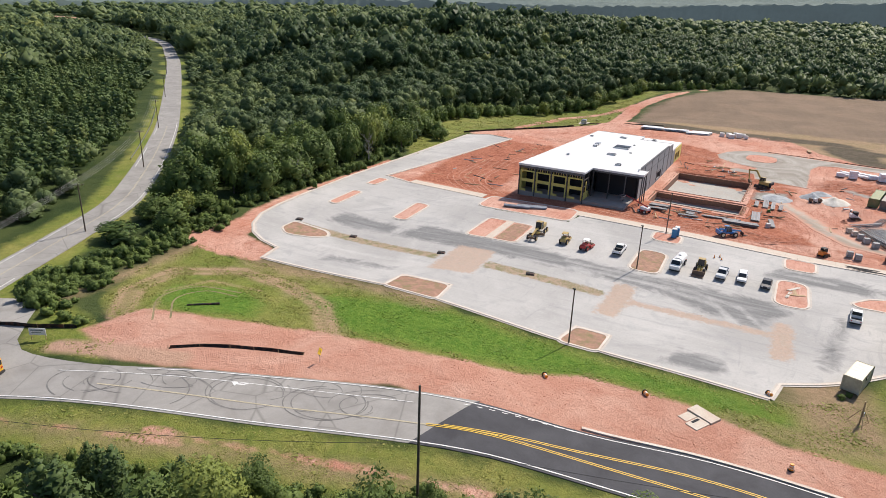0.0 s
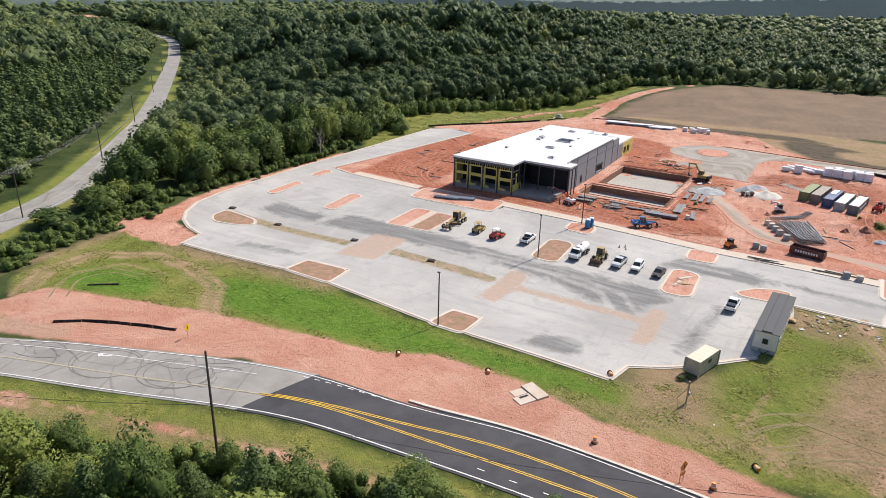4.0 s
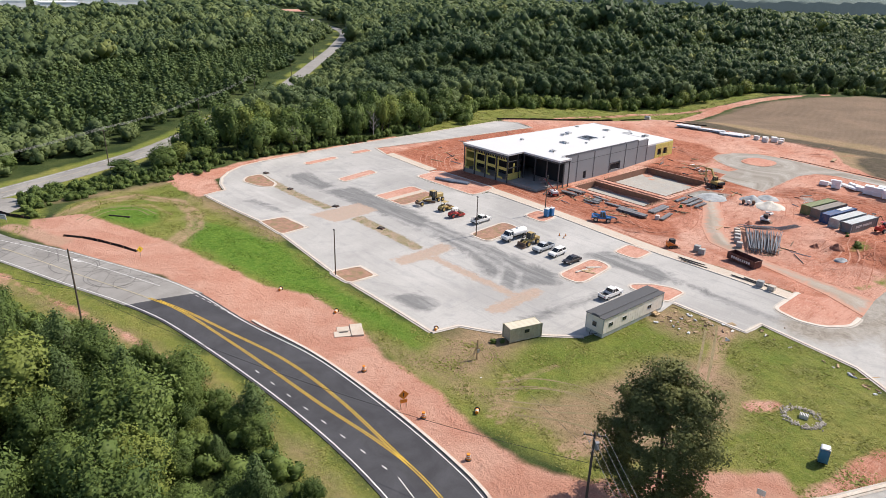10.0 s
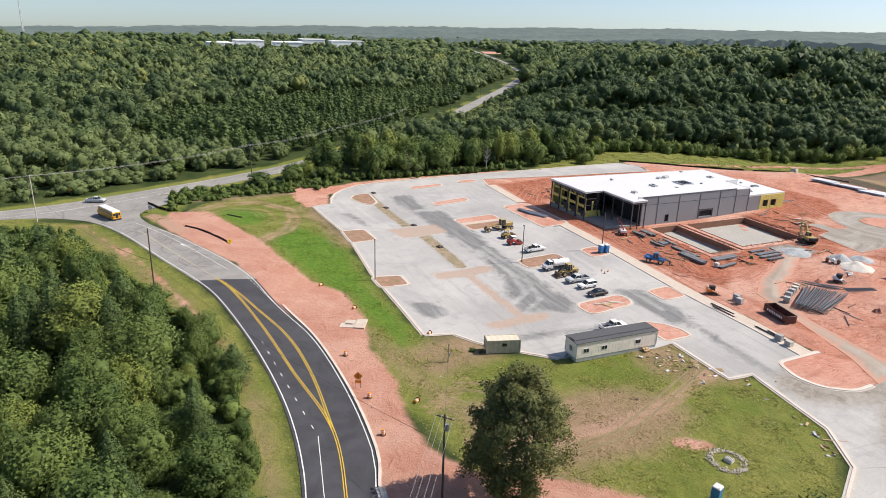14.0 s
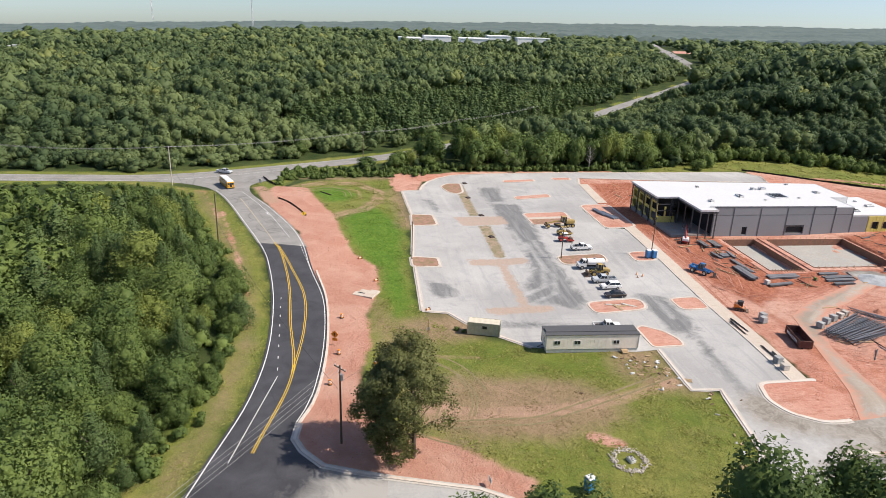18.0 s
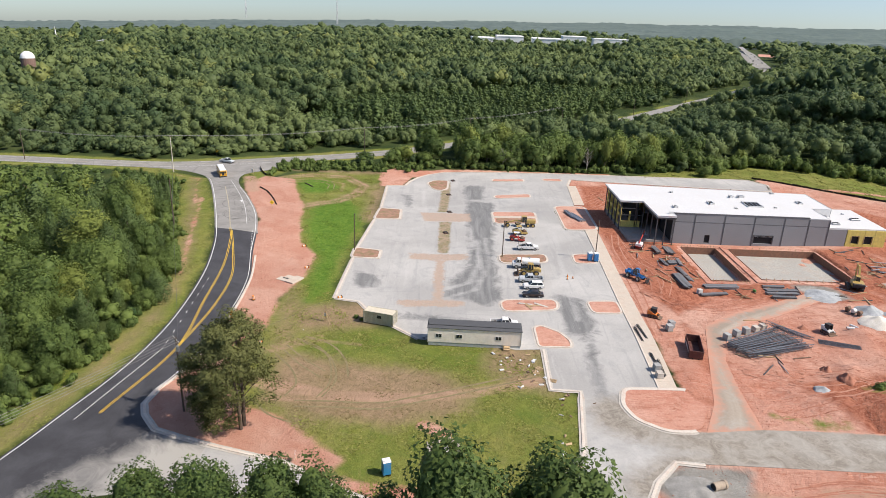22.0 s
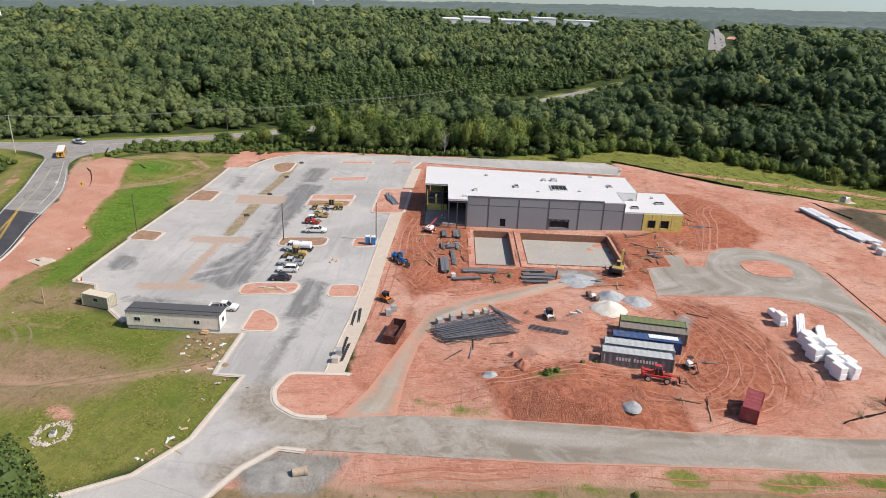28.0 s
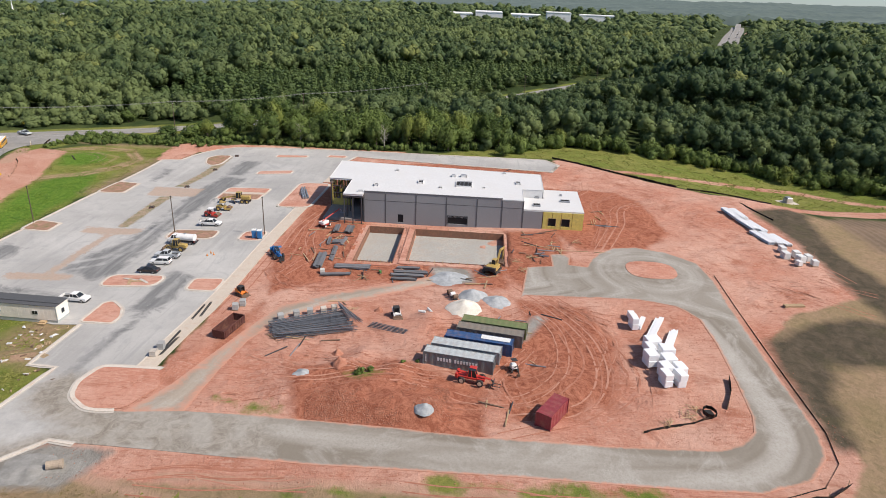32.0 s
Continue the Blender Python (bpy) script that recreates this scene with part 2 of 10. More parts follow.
def lot_material():
    """Young pale asphalt base: soft wide blotches, swept streaks along the rows, darker driven aisles, white dust, tracked soil and weedy medians."""
    m = bpy.data.materials.new("parking_asphalt")
    nt, b = nodes_of(m)
    p = world_xyz(nt)
    c = mix(nt, ramp(nt, noise_of(nt, 0.045, 5, 0.58, p, 0.5), 0.36, 0.64), (0.36, 0.352, 0.338), (0.485, 0.474, 0.454))
    c = mix(nt, ramp(nt, noise_of(nt, 0.11, 8, 0.66, p, 1.6), 0.53, 0.64, 0, 0.45), c, (0.30, 0.303, 0.303))
    st = nd(nt, "ShaderNodeMapping", Scale=(0.04, 0.42, 1.0))
    nt.links.new(p, st.inputs["Vector"])
    across = nd(nt, "ShaderNodeMapping", Scale=(0.5, 0.06, 1.0))
    nt.links.new(p, across.inputs["Vector"])
    c = mix(nt, ramp(nt, noise_of(nt, 1.0, 6, 0.68, st.outputs[0], 0.7), 0.54, 0.68, 0, 0.42), c, (0.27, 0.272, 0.272))
    c = mix(nt, ramp(nt, noise_of(nt, 1.3, 6, 0.7, st.outputs[0], 1.6), 0.55, 0.70, 0, 0.3), c, (0.545, 0.535, 0.515))
    c = mix(nt, ramp(nt, noise_of(nt, 1.0, 6, 0.7, across.outputs[0], 1.4), 0.58, 0.68, 0, 0.4), c, (0.29, 0.29, 0.288))
    d = math2(nt, "ADD", attr(nt, "dark"), math2(nt, "MULTIPLY", math2(nt, "SUBTRACT", noise_of(nt, 0.16, 8, 0.68, p, 1.6), 0.5), 7.0))
    aisle = mix(nt, ramp(nt, noise_of(nt, 1.1, 7, 0.7, st.outputs[0], 1.2), 0.40, 0.64), (0.150, 0.152, 0.152), (0.245, 0.246, 0.243))
    aisle = mix(nt, ramp(nt, noise_of(nt, 2.6, 6, 0.75, st.outputs[0], 0.8), 0.57, 0.68, 0, 0.4), aisle, (0.34, 0.336, 0.325))
    c = mix(nt, ramp(nt, d, -0.9, 1.1, 0, 0.95), c, aisle)
    l = math2(nt, "ADD", attr(nt, "pale"), math2(nt, "MULTIPLY", math2(nt, "SUBTRACT", noise_of(nt, 0.4, 7, 0.7, p, 1.0), 0.5), 2.4))
    c = mix(nt, ramp(nt, l, -0.5, 0.6, 0, 0.6), c, (0.50, 0.492, 0.475))
    k = math2(nt, "ADD", attr(nt, "soil"), math2(nt, "MULTIPLY", math2(nt, "SUBTRACT", noise_of(nt, 0.5, 8, 0.72, p, 1.2), 0.5), 4.0))
    soil = mix(nt, ramp(nt, noise_of(nt, 0.6, 6, 0.7, p), 0.4, 0.65), (0.44, 0.325, 0.255), (0.40, 0.315, 0.245))
    soil = mix(nt, ramp(nt, noise_of(nt, 2.2, 6, 0.78, p), 0.48, 0.66, 0, 0.6), soil, (0.33, 0.225, 0.165))
    c = mix(nt, ramp(nt, k, -0.4, 0.5, 0, 0.9), c, soil)
    g = math2(nt, "ADD", attr(nt, "weed"), math2(nt, "MULTIPLY", math2(nt, "SUBTRACT", noise_of(nt, 0.6, 7, 0.72, p, 1.0), 0.5), 2.6))
    weed = mix(nt, ramp(nt, noise_of(nt, 0.45, 7, 0.74, p, 0.8), 0.42, 0.60), (0.335, 0.245, 0.165), (0.165, 0.160, 0.060))
    weed = mix(nt, ramp(nt, noise_of(nt, 2.6, 6, 0.78, p), 0.50, 0.66, 0, 0.6), weed, (0.42, 0.30, 0.225))
    c = mix(nt, ramp(nt, g, -0.4, 0.3, 0, 0.96), c, weed)
    c = mix(nt, ramp(nt, noise_of(nt, 2.4, 8, 0.85, p), 0.47, 0.70, 0, 0.42), c, (0.25, 0.252, 0.25))
    c = mix(nt, ramp(nt, noise_of(nt, 1.7, 8, 0.85, p, 0.5), 0.56, 0.68, 0, 0.35), c, (0.58, 0.57, 0.55))
    w = math2(nt, "ADD", attr(nt, "mud"), math2(nt, "MULTIPLY", math2(nt, "SUBTRACT", noise_of(nt, 0.18, 7, 0.7, p, 2.0), 0.5), 6.0))
    c = mix(nt, ramp(nt, w, -2.0, 1.5), c, mud_colour(nt, p))
    nt.links.new(c, b.inputs["Base Color"])
    b.inputs["Roughness"].default_value = 0.9
    b.inputs["Specular IOR Level"].default_value = 0.25
    bump(nt, b, noise_of(nt, 5.0, 6, 0.75, p), 0.25, 0.03)
    return m


def road_material(name, lo, hi, marks=False, dusted=False):
    m = bpy.data.materials.new(name)
    nt, b = nodes_of(m)
    p = world_xyz(nt)
    c = mix(nt, ramp(nt, noise_of(nt, 0.18, 6, 0.65, p, 0.5), 0.36, 0.66), lo, hi)
    c = mix(nt, ramp(nt, noise_of(nt, 4.0, 6, 0.8, p), 0.42, 0.75, 0, 0.35), c, shade(lo, 0.75))
    if marks:
        w = nd(nt, "ShaderNodeTexVoronoi", Scale=0.12)
        w.feature = "DISTANCE_TO_EDGE"
        nt.links.new(p, w.inputs["Vector"])
        c = mix(nt, ramp(nt, w.outputs["Distance"], 0.0, 0.02, 0.5, 0.0), c, shade(lo, 0.5))
    if dusted:
        k = math2(nt, "ADD", attr(nt, "dust"), math2(nt, "MULTIPLY", math2(nt, "SUBTRACT", noise_of(nt, 0.16, 8, 0.72, p, 2.2), 0.5), 9.0))
        c = mix(nt, ramp(nt, k, -3.0, 3.0, 0, 0.92), c, (0.40, 0.385, 0.355))
    nt.links.new(c, b.inputs["Base Color"])
    b.inputs["Roughness"].default_value = 0.85
    b.inputs["Specular IOR Level"].default_value = 0.3
    bump(nt, b, noise_of(nt, 6.0, 5, 0.75, p), 0.2, 0.02)
    return m


def gravel_material(name, brown, pale, edge, muddy=False):
    """Graded road base: streaks along the way it is driven, and clay smeared in from its edges."""
    m = bpy.data.materials.new(name)
    nt, b = nodes_of(m)
    p = world_xyz(nt)
    lane = nd(nt, "ShaderNodeCombineXYZ")
    nt.links.new(math2(nt, "MULTIPLY", attr(nt, "across"), 0.24), lane.inputs["X"])
    slow = nd(nt, "ShaderNodeMapping", Scale=(0.03, 0.03, 0.0))
    nt.links.new(p, slow.inputs["Vector"])
    add = nt.nodes.new("ShaderNodeVectorMath")
    nt.links.new(lane.outputs[0], add.inputs[0])
    nt.links.new(slow.outputs[0], add.inputs[1])
    c = mix(nt, ramp(nt, noise_of(nt, 1.0, 3, 0.5, add.outputs[0], 0.6), 0.38, 0.64), brown, pale)
    c = mix(nt, ramp(nt, noise_of(nt, 0.10, 7, 0.7, p, 1.5), 0.50, 0.64, 0, 0.55), c, (0.43, 0.41, 0.375))
    c = mix(nt, ramp(nt, noise_of(nt, 2.5, 7, 0.82, p), 0.45, 0.7, 0, 0.5), c, shade(brown, 0.8))
    k = math2(nt, "ADD", attr(nt, "inner"), math2(nt, "MULTIPLY", math2(nt, "SUBTRACT", noise_of(nt, 0.3, 8, 0.75, p, 1.0), 0.5), edge * 3.0))
    c = mix(nt, ramp(nt, k, 0.0, edge, 1.0, 0.0), c, (0.50, 0.255, 0.178))
    nt.links.new(c, b.inputs["Base Color"])
    b.inputs["Roughness"].default_value = 0.95
    bump(nt, b, noise_of(nt, 3.5, 7, 0.8, p), 0.5, 0.06)
    if muddy:
        w = math2(nt, "ADD", attr(nt, "mud"), math2(nt, "MULTIPLY", math2(nt, "SUBTRACT", noise_of(nt, 0.18, 7, 0.7, p, 2.0), 0.5), 6.0))
        nt.links.new(mix(nt, ramp(nt, w, -2.0, 1.5), c, mud_colour(nt, p)), b.inputs["Base Color"])
    return m


def leaf_material(name, dark, light, yellow, fleck=0.5):
    m = bpy.data.materials.new(name)
    nt, b = nodes_of(m)
    g = nt.nodes.new("ShaderNodeNewGeometry")
    t = attr(nt, "tint")
    c = mix(nt, t, dark, light)
    c = mix(nt, ramp(nt, g.outputs["Random Per Island"], 0.2, 1.0, 0, fleck), c, shade(light, 1.2))
    c = mix(nt, ramp(nt, t, 0.93, 0.99, 0, 0.6), c, yellow)
    c = mix(nt, ramp(nt, noise_of(nt, 0.55, 4, 0.65, g.outputs["Position"]), 0.42, 0.68, 0, 0.9 * fleck), c, shade(dark, 0.75))
    nt.links.new(c, b.inputs["Base Color"])
    b.inputs["Roughness"].default_value = 0.55
    b.inputs["Specular IOR Level"].default_value = 0.12
    back = nd(nt, "ShaderNodeBsdfTranslucent")
    nt.links.new(c, back.inputs["Color"])
    s = nd(nt, "ShaderNodeMixShader", Fac=0.30)
    nt.links.new(b.outputs[0], s.inputs[1])
    nt.links.new(back.outputs[0], s.inputs[2])
    nt.links.new(s.outputs[0], nt.nodes["Material Output"].inputs["Surface"])
    return m


M = {}
M["ground"] = ground_material()
M["lot"] = lot_material()
M["new_road"] = road_material("fresh_black_asphalt", (0.048, 0.048, 0.054), (0.074, 0.075, 0.083), False, True)
M["old_road"] = road_material("worn_grey_asphalt", (0.245, 0.234, 0.218), (0.335, 0.323, 0.303), True)
M["gravel"] = gravel_material("gravel_base", (0.215, 0.188, 0.152), (0.375, 0.352, 0.315), 0.5, True)
M["stone_base"] = plain("crushed_stone", (0.40, 0.39, 0.36), 0.95, grain=2.5, wear=0.4, big=0.2, dirt=(0.42, 0.30, 0.22), dirt_amount=0.35)
M["haul"] = gravel_material("beige_gravel", (0.30, 0.25, 0.20), (0.46, 0.40, 0.33), 1.9)
M["concrete"] = plain("concrete", (0.56, 0.49, 0.41), 0.85, grain=4, big=0.3, dirt=(0.45, 0.27, 0.18), dirt_amount=0.35)
M["kerb"] = plain("kerb_concrete", (0.62, 0.56, 0.49), 0.85, grain=4, big=0.25, dirt=(0.44, 0.26, 0.18), dirt_amount=0.5)
M["gutter"] = plain("gutter_concrete", (0.50, 0.47, 0.425), 0.88, grain=3, big=0.3, wear=0.3, dirt=(0.40, 0.27, 0.20), dirt_amount=0.5)
M["soil"] = None
M["white_line"] = plain("white_road_paint", (0.75, 0.75, 0.73), 0.6, grain=3, wear=0.4)
M["yellow_line"] = plain("yellow_road_paint", (0.72, 0.47, 0.05), 0.6, grain=3, wear=0.4)
M["old_yellow"] = plain("faded_yellow_paint", (0.45, 0.40, 0.29), 0.7, grain=1.5, wear=0.5)
M["tyre_mark"] = plain("rubber_skid_mark", (0.185, 0.178, 0.168), 0.8, grain=1, wear=0.5)
M["leaf"] = leaf_material("broadleaf_foliage", (0.042, 0.080, 0.027), (0.180, 0.238, 0.064), (0.33, 0.33, 0.07))
M["olive_leaf"] = leaf_material("olive_foliage", (0.075, 0.092, 0.034), (0.205, 0.212, 0.078), (0.33, 0.33, 0.07))
M["wood_leaf"] = leaf_material("woodland_canopy", (0.060, 0.098, 0.044), (0.192, 0.240, 0.092), (0.27, 0.29, 0.09), 0.22)
M["pine"] = leaf_material("pine_foliage", (0.055, 0.092, 0.034), (0.145, 0.200, 0.070), (0.21, 0.24, 0.08))
M["grass_soil"] = plain("weedy_soil", (0.36, 0.21, 0.145), 0.95, grain=1.2, wear=0.5, big=0.25, dirt=(0.14, 0.16, 0.05), dirt_amount=0.8)
M["bark"] = plain("bark", (0.13, 0.10, 0.075), 0.95, grain=8, wear=0.5)


def soil_material():
    m = bpy.data.materials.new("red_soil")
    nt, b = nodes_of(m)
    p = world_xyz(nt)
    c = clay_colour(nt, p)
    nt.links.new(c, b.inputs["Base Color"])
    b.inputs["Roughness"].default_value = 0.95
    bump(nt, b, noise_of(nt, 1.2, 8, 0.75, p, 0.6), 0.7, 0.25)
    return m


M["soil"] = soil_material()


# ---- mesh helpers ----
def part(name, bm, material, parent=None, label="", smooth=False):
    me = bm if isinstance(bm, bpy.types.Mesh) else bpy.data.meshes.new(name)
    if not isinstance(bm, bpy.types.Mesh):
        bm.normal_update()
        bm.to_mesh(me)
        bm.free()
        if smooth:
            me.shade_smooth()
    if material and not me.materials:
        me.materials.append(material)
    ob = new(name, me)
    if parent:
        ob.parent = parent
    return tagged(ob, label)


def thing(name, label, category, x=0.0, y=0.0, turn=0.0, z=None, group="", kind="", lift=0.0):
    ob = new(name)
    ob.empty_display_size = 0.2
    ob.matrix_basis = pose(x, y, (float(ground(x, y)) if z is None else z) + lift, 0, 0, turn)
    return tagged(ob, label, category, group, kind)


def box(bm, x0, x1, y0, y1, z0, z1, bevel=0.0):
    r = bmesh.ops.create_cube(bm, size=1.0)
    vs = r["verts"]
    for v in vs:
        v.co = Vector(((x0 + x1) / 2 + v.co.x * (x1 - x0), (y0 + y1) / 2 + v.co.y * (y1 - y0), (z0 + z1) / 2 + v.co.z * (z1 - z0)))
    if bevel:
        es = list({e for v in vs for e in v.link_edges})
        bmesh.ops.bevel(bm, geom=es, offset=bevel, segments=1, affect="EDGES")
    return vs


def rod(bm, a, b, r, r2=None, n=8):
    a, b = Vector(a), Vector(b)
    d = b - a
    m = Matrix.Translation((a + b) / 2) @ d.to_track_quat("Z", "Y").to_matrix().to_4x4()
    return bmesh.ops.create_cone(bm, cap_ends=True, segments=n, radius1=r, radius2=r if r2 is None else r2, depth=d.length, matrix=m)["verts"]


def boxes(*specs, bevel=0.0):
    bm = bmesh.new()
    for s in specs:
        box(bm, *s, bevel=bevel)
    return bm


def rods(*specs, n=8):
    bm = bmesh.new()
    for s in specs:
        rod(bm, s[0], s[1], s[2], s[3] if len(s) > 3 else None, n)
    return bm


def prism(bm, pts, y0, y1):
    """A side outline in x and z, drawn out from y0 to y1."""
    a = [bm.verts.new((x, y0, z)) for x, z in pts]
    b = [bm.verts.new((x, y1, z)) for x, z in pts]
    bm.faces.new(a)
    bm.faces.new(b[::-1])
    n = len(pts)
    for i in range(n):
        bm.faces.new((a[i], b[i], b[(i + 1) % n], a[(i + 1) % n]))
    bmesh.ops.recalc_face_normals(bm, faces=bm.faces)


# ---- the lie of the land ----
HEIGHTS = np.array([(-29, 98, -1.6), (-100, 101, -2.5), (2, 97, -1.5), (-35, 68, 1.5), (-3, 84, -0.2), (47, 81, -0.8), (23, 119, -1), (23, 137, -0.6),
                    (-1, 112, -2), (2, 129, -1.7), (-24, 116, -2.3), (-27, 136, -1.2), (4, 156, -0.7), (-27, 161, 0), (-10, 178, 0), (-40, 184, 0.4),
                    (-40, 243, 1.4), (30, 164, 0.2), (33, 180, 0.5), (30, 207, 1), (36, 243, 1.1), (48, 228, 1.2), (-14, 255, 1.8), (-60, 288, 1.5),
                    (-92, 122, -3), (-94, 171, -0.8), (-79, 58, 0.9), (-102, 21, -1), (-110, 328, -6), (-64, 428, 1.2), (-141, 115, 0), (-260, 210, -4)])


def ground(x, y):
    x, y = np.asarray(x, float), np.asarray(y, float)
    d2 = (x[..., None] - HEIGHTS[:, 0]) ** 2 + (y[..., None] - HEIGHTS[:, 1]) ** 2
    w = 1 / (d2 + 150.0) ** 1.5
    return (w * HEIGHTS[:, 2]).sum(-1) / w.sum(-1)


def heading(x, y):
    """Degrees from the y axis towards minus x, seen from the middle of the flight."""
    return np.degrees(np.arctan2(100.0 - np.asarray(x, float), np.asarray(y, float) - 90.0))


def far_rise(x, y):
    """Rolling country beyond the site, which falls away towards the west and south-west."""
    away_ = np.hypot(x + 20, y - 160)
    roll = np.clip((away_ - 420) / 900, 0, 1) * (6 * np.sin(x / 310.0) * np.cos(y / 270.0) + 3)
    return roll - np.clip(away_ - 1650, 0, None) * 0.065 - np.clip((away_ - 750) / 650, 0, 2.2) * np.interp(heading(x, y), (40, 62, 90, 121, 150), (0, 5, 14, 27, 27))


def inside(poly, x, y):
    r = np.zeros(x.shape, bool)
    n = len(poly)
    for i in range(n):
        (ax, ay), (bx, by) = poly[i], poly[(i + 1) % n]
        if ay != by:
            r ^= ((ay > y) != (by > y)) & (x < (bx - ax) * (y - ay) / (by - ay) + ax)
    return r


def away(line, x, y, closed=True):
    d = np.full(x.shape, 1e9)
    n = len(line)
    for i in range(n if closed else n - 1):
        (ax, ay), (bx, by) = line[i], line[(i + 1) % n]
        l2 = (bx - ax) ** 2 + (by - ay) ** 2 + 1e-9
        t = np.clip(((x - ax) * (bx - ax) + (y - ay) * (by - ay)) / l2, 0, 1)
        d = np.minimum(d, np.hypot(x - ax - t * (bx - ax), y - ay - t * (by - ay)))
    return d


def edge_distance(polys, x, y, lines=()):
    """Metres inside (positive) or outside (negative) of the nearest of some outlines, or of strips (line, half width)."""
    best = np.full(x.shape, -30.0)
    for p in polys:
        d = away(p, x, y)
        best = np.maximum(best, np.where(inside(p, x, y), d, -d))
    for line, half in lines:
        best = np.maximum(best, half - away(line, x, y, False))
    return np.clip(best, -30, 30)


def give(me, name, values):
    a = me.attributes.new(name, "FLOAT", "POINT")
    a.data.foreach_set("value", np.asarray(values, np.float32).ravel())


def curve_pts(pts, step=2.0):
    """A smooth line through a few points."""
    p = [Vector((*q, 0)) for q in pts]
    p = [2 * p[0] - p[1], *p, 2 * p[-1] - p[-2]]
    out = []
    for i in range(1, len(p) - 2):
        n = max(1, int((p[i + 1] - p[i]).length / step))
        for k in range(n):
            t = k / n
            a, b, c, d = p[i - 1], p[i], p[i + 1], p[i + 2]
            q = 0.5 * (2 * b + (c - a) * t + (2 * a - 5 * b + 4 * c - d) * t * t + (3 * b - a - 3 * c + d) * t ** 3)
            out.append((q.x, q.y))
    out.append((p[-2].x, p[-2].y))
    return out


def offset(line, d):
    """The line moved d metres to its left."""
    out = []
    for i in range(len(line)):
        a, b = line[max(0, i - 1)], line[min(len(line) - 1, i + 1)]
        t = Vector((b[0] - a[0], b[1] - a[1]))
        t.normalize()
        out.append((line[i][0] - t.y * d, line[i][1] + t.x * d))
    return out


def sheet(poly, lift, step=2.0, skirt=0.3, holes=()):
    """A level-following surface over an outline, with an edge that goes down into the ground."""
    bm = bmesh.new()
    vs = [bm.verts.new((x, y, 0)) for x, y in poly]
    for t in tessellate_polygon([[Vector((x, y, 0)) for x, y in poly]]):
        a, b, c = (poly[k] for k in t)
        turn = (b[0] - a[0]) * (c[1] - a[1]) - (b[1] - a[1]) * (c[0] - a[0])
        if abs(turn) > 1e-6:
            bm.faces.new([vs[k] for k in (t if turn > 0 else t[::-1])])
    for axis in (0, 1):
        lo = min(p[axis] for p in poly)
        hi = max(p[axis] for p in poly)
        k = math.floor(lo / step) + 1
        while k * step < hi:
            co, no = [0, 0, 0], [0, 0, 0]
            co[axis], no[axis] = k * step, 1
            bmesh.ops.bisect_plane(bm, geom=bm.verts[:] + bm.edges[:] + bm.faces[:], plane_co=co, plane_no=no)
            k += 1
    if skirt:
        rim = [e for e in bm.edges if len(e.link_faces) == 1]
        low = bmesh.ops.extrude_edge_only(bm, edges=rim)["geom"]
        for v in low:
            if isinstance(v, bmesh.types.BMVert):
                v.co.z = -skirt
    co = np.array([v.co[:] for v in bm.verts])
    z = ground(co[:, 0], co[:, 1]) + lift
    for v, h in zip(bm.verts, z):
        v.co.z += h
    return bm


def ribbon(line, half, lift, thick=0.0, closed=False):
    """A strip along a line, following the ground; with thick it stands up like a kerb."""
    n = len(line)
    ext = line + [line[0]] if closed else line
    xy = np.array(ext)
    l, r = np.array(offset(ext, half)), np.array(offset(ext, -half))
    if closed:
        t = Vector((line[1][0] - line[-1][0], line[1][1] - line[-1][1])).normalized()
        for q in (0, -1):
            l[q] = (line[0][0] - t.y * half, line[0][1] + t.x * half)
            r[q] = (line[0][0] + t.y * half, line[0][1] - t.x * half)
    z = ground(xy[:, 0], xy[:, 1]) + lift
    bm = bmesh.new()
    rows = []
    for i in range(len(ext)):
        row = [bm.verts.new((l[i][0], l[i][1], z[i])), bm.verts.new((r[i][0], r[i][1], z[i]))]
        if thick:
            row = [bm.verts.new((l[i][0], l[i][1], z[i] - thick)), row[0], row[1], bm.verts.new((r[i][0], r[i][1], z[i] - thick))]
        rows.append(row)
    for a, b in zip(rows, rows[1:]):
        for k in range(len(a) - 1):
            bm.faces.new((a[k], a[k + 1], b[k + 1], b[k]))
    bmesh.ops.recalc_face_normals(bm, faces=bm.faces)
    up = sum(f.normal.z for f in bm.faces)
    if up < 0:
        bmesh.ops.reverse_faces(bm, faces=bm.faces)
    return bm


def dense(line, step=2.0, closed=False):
    out = []
    ext = line + [line[0]] if closed else line
    for a, b in zip(ext, ext[1:]):
        n = max(1, int(math.hypot(b[0] - a[0], b[1] - a[1]) / step))
        out += [(a[0] + (b[0] - a[0]) * k / n, a[1] + (b[1] - a[1]) * k / n) for k in range(n)]
    return out if closed else out + [line[-1]]


def rounded(poly, r, n=5):
    """An outline with its corners rounded off."""
    out = []
    m = len(poly)
    for i in range(m):
        p, a, b = Vector(poly[i]), Vector(poly[i - 1]), Vector(poly[(i + 1) % m])
        da, db = a - p, b - p
        k = min(r, da.length * 0.48, db.length * 0.48)
        s, e = p + da.normalized() * k, p + db.normalized() * k
        for j in range(n + 1):
            t = j / n
            q = s * (1 - t) ** 2 + p * 2 * t * (1 - t) + e * t * t
            out.append((q.x, q.y))
    return out


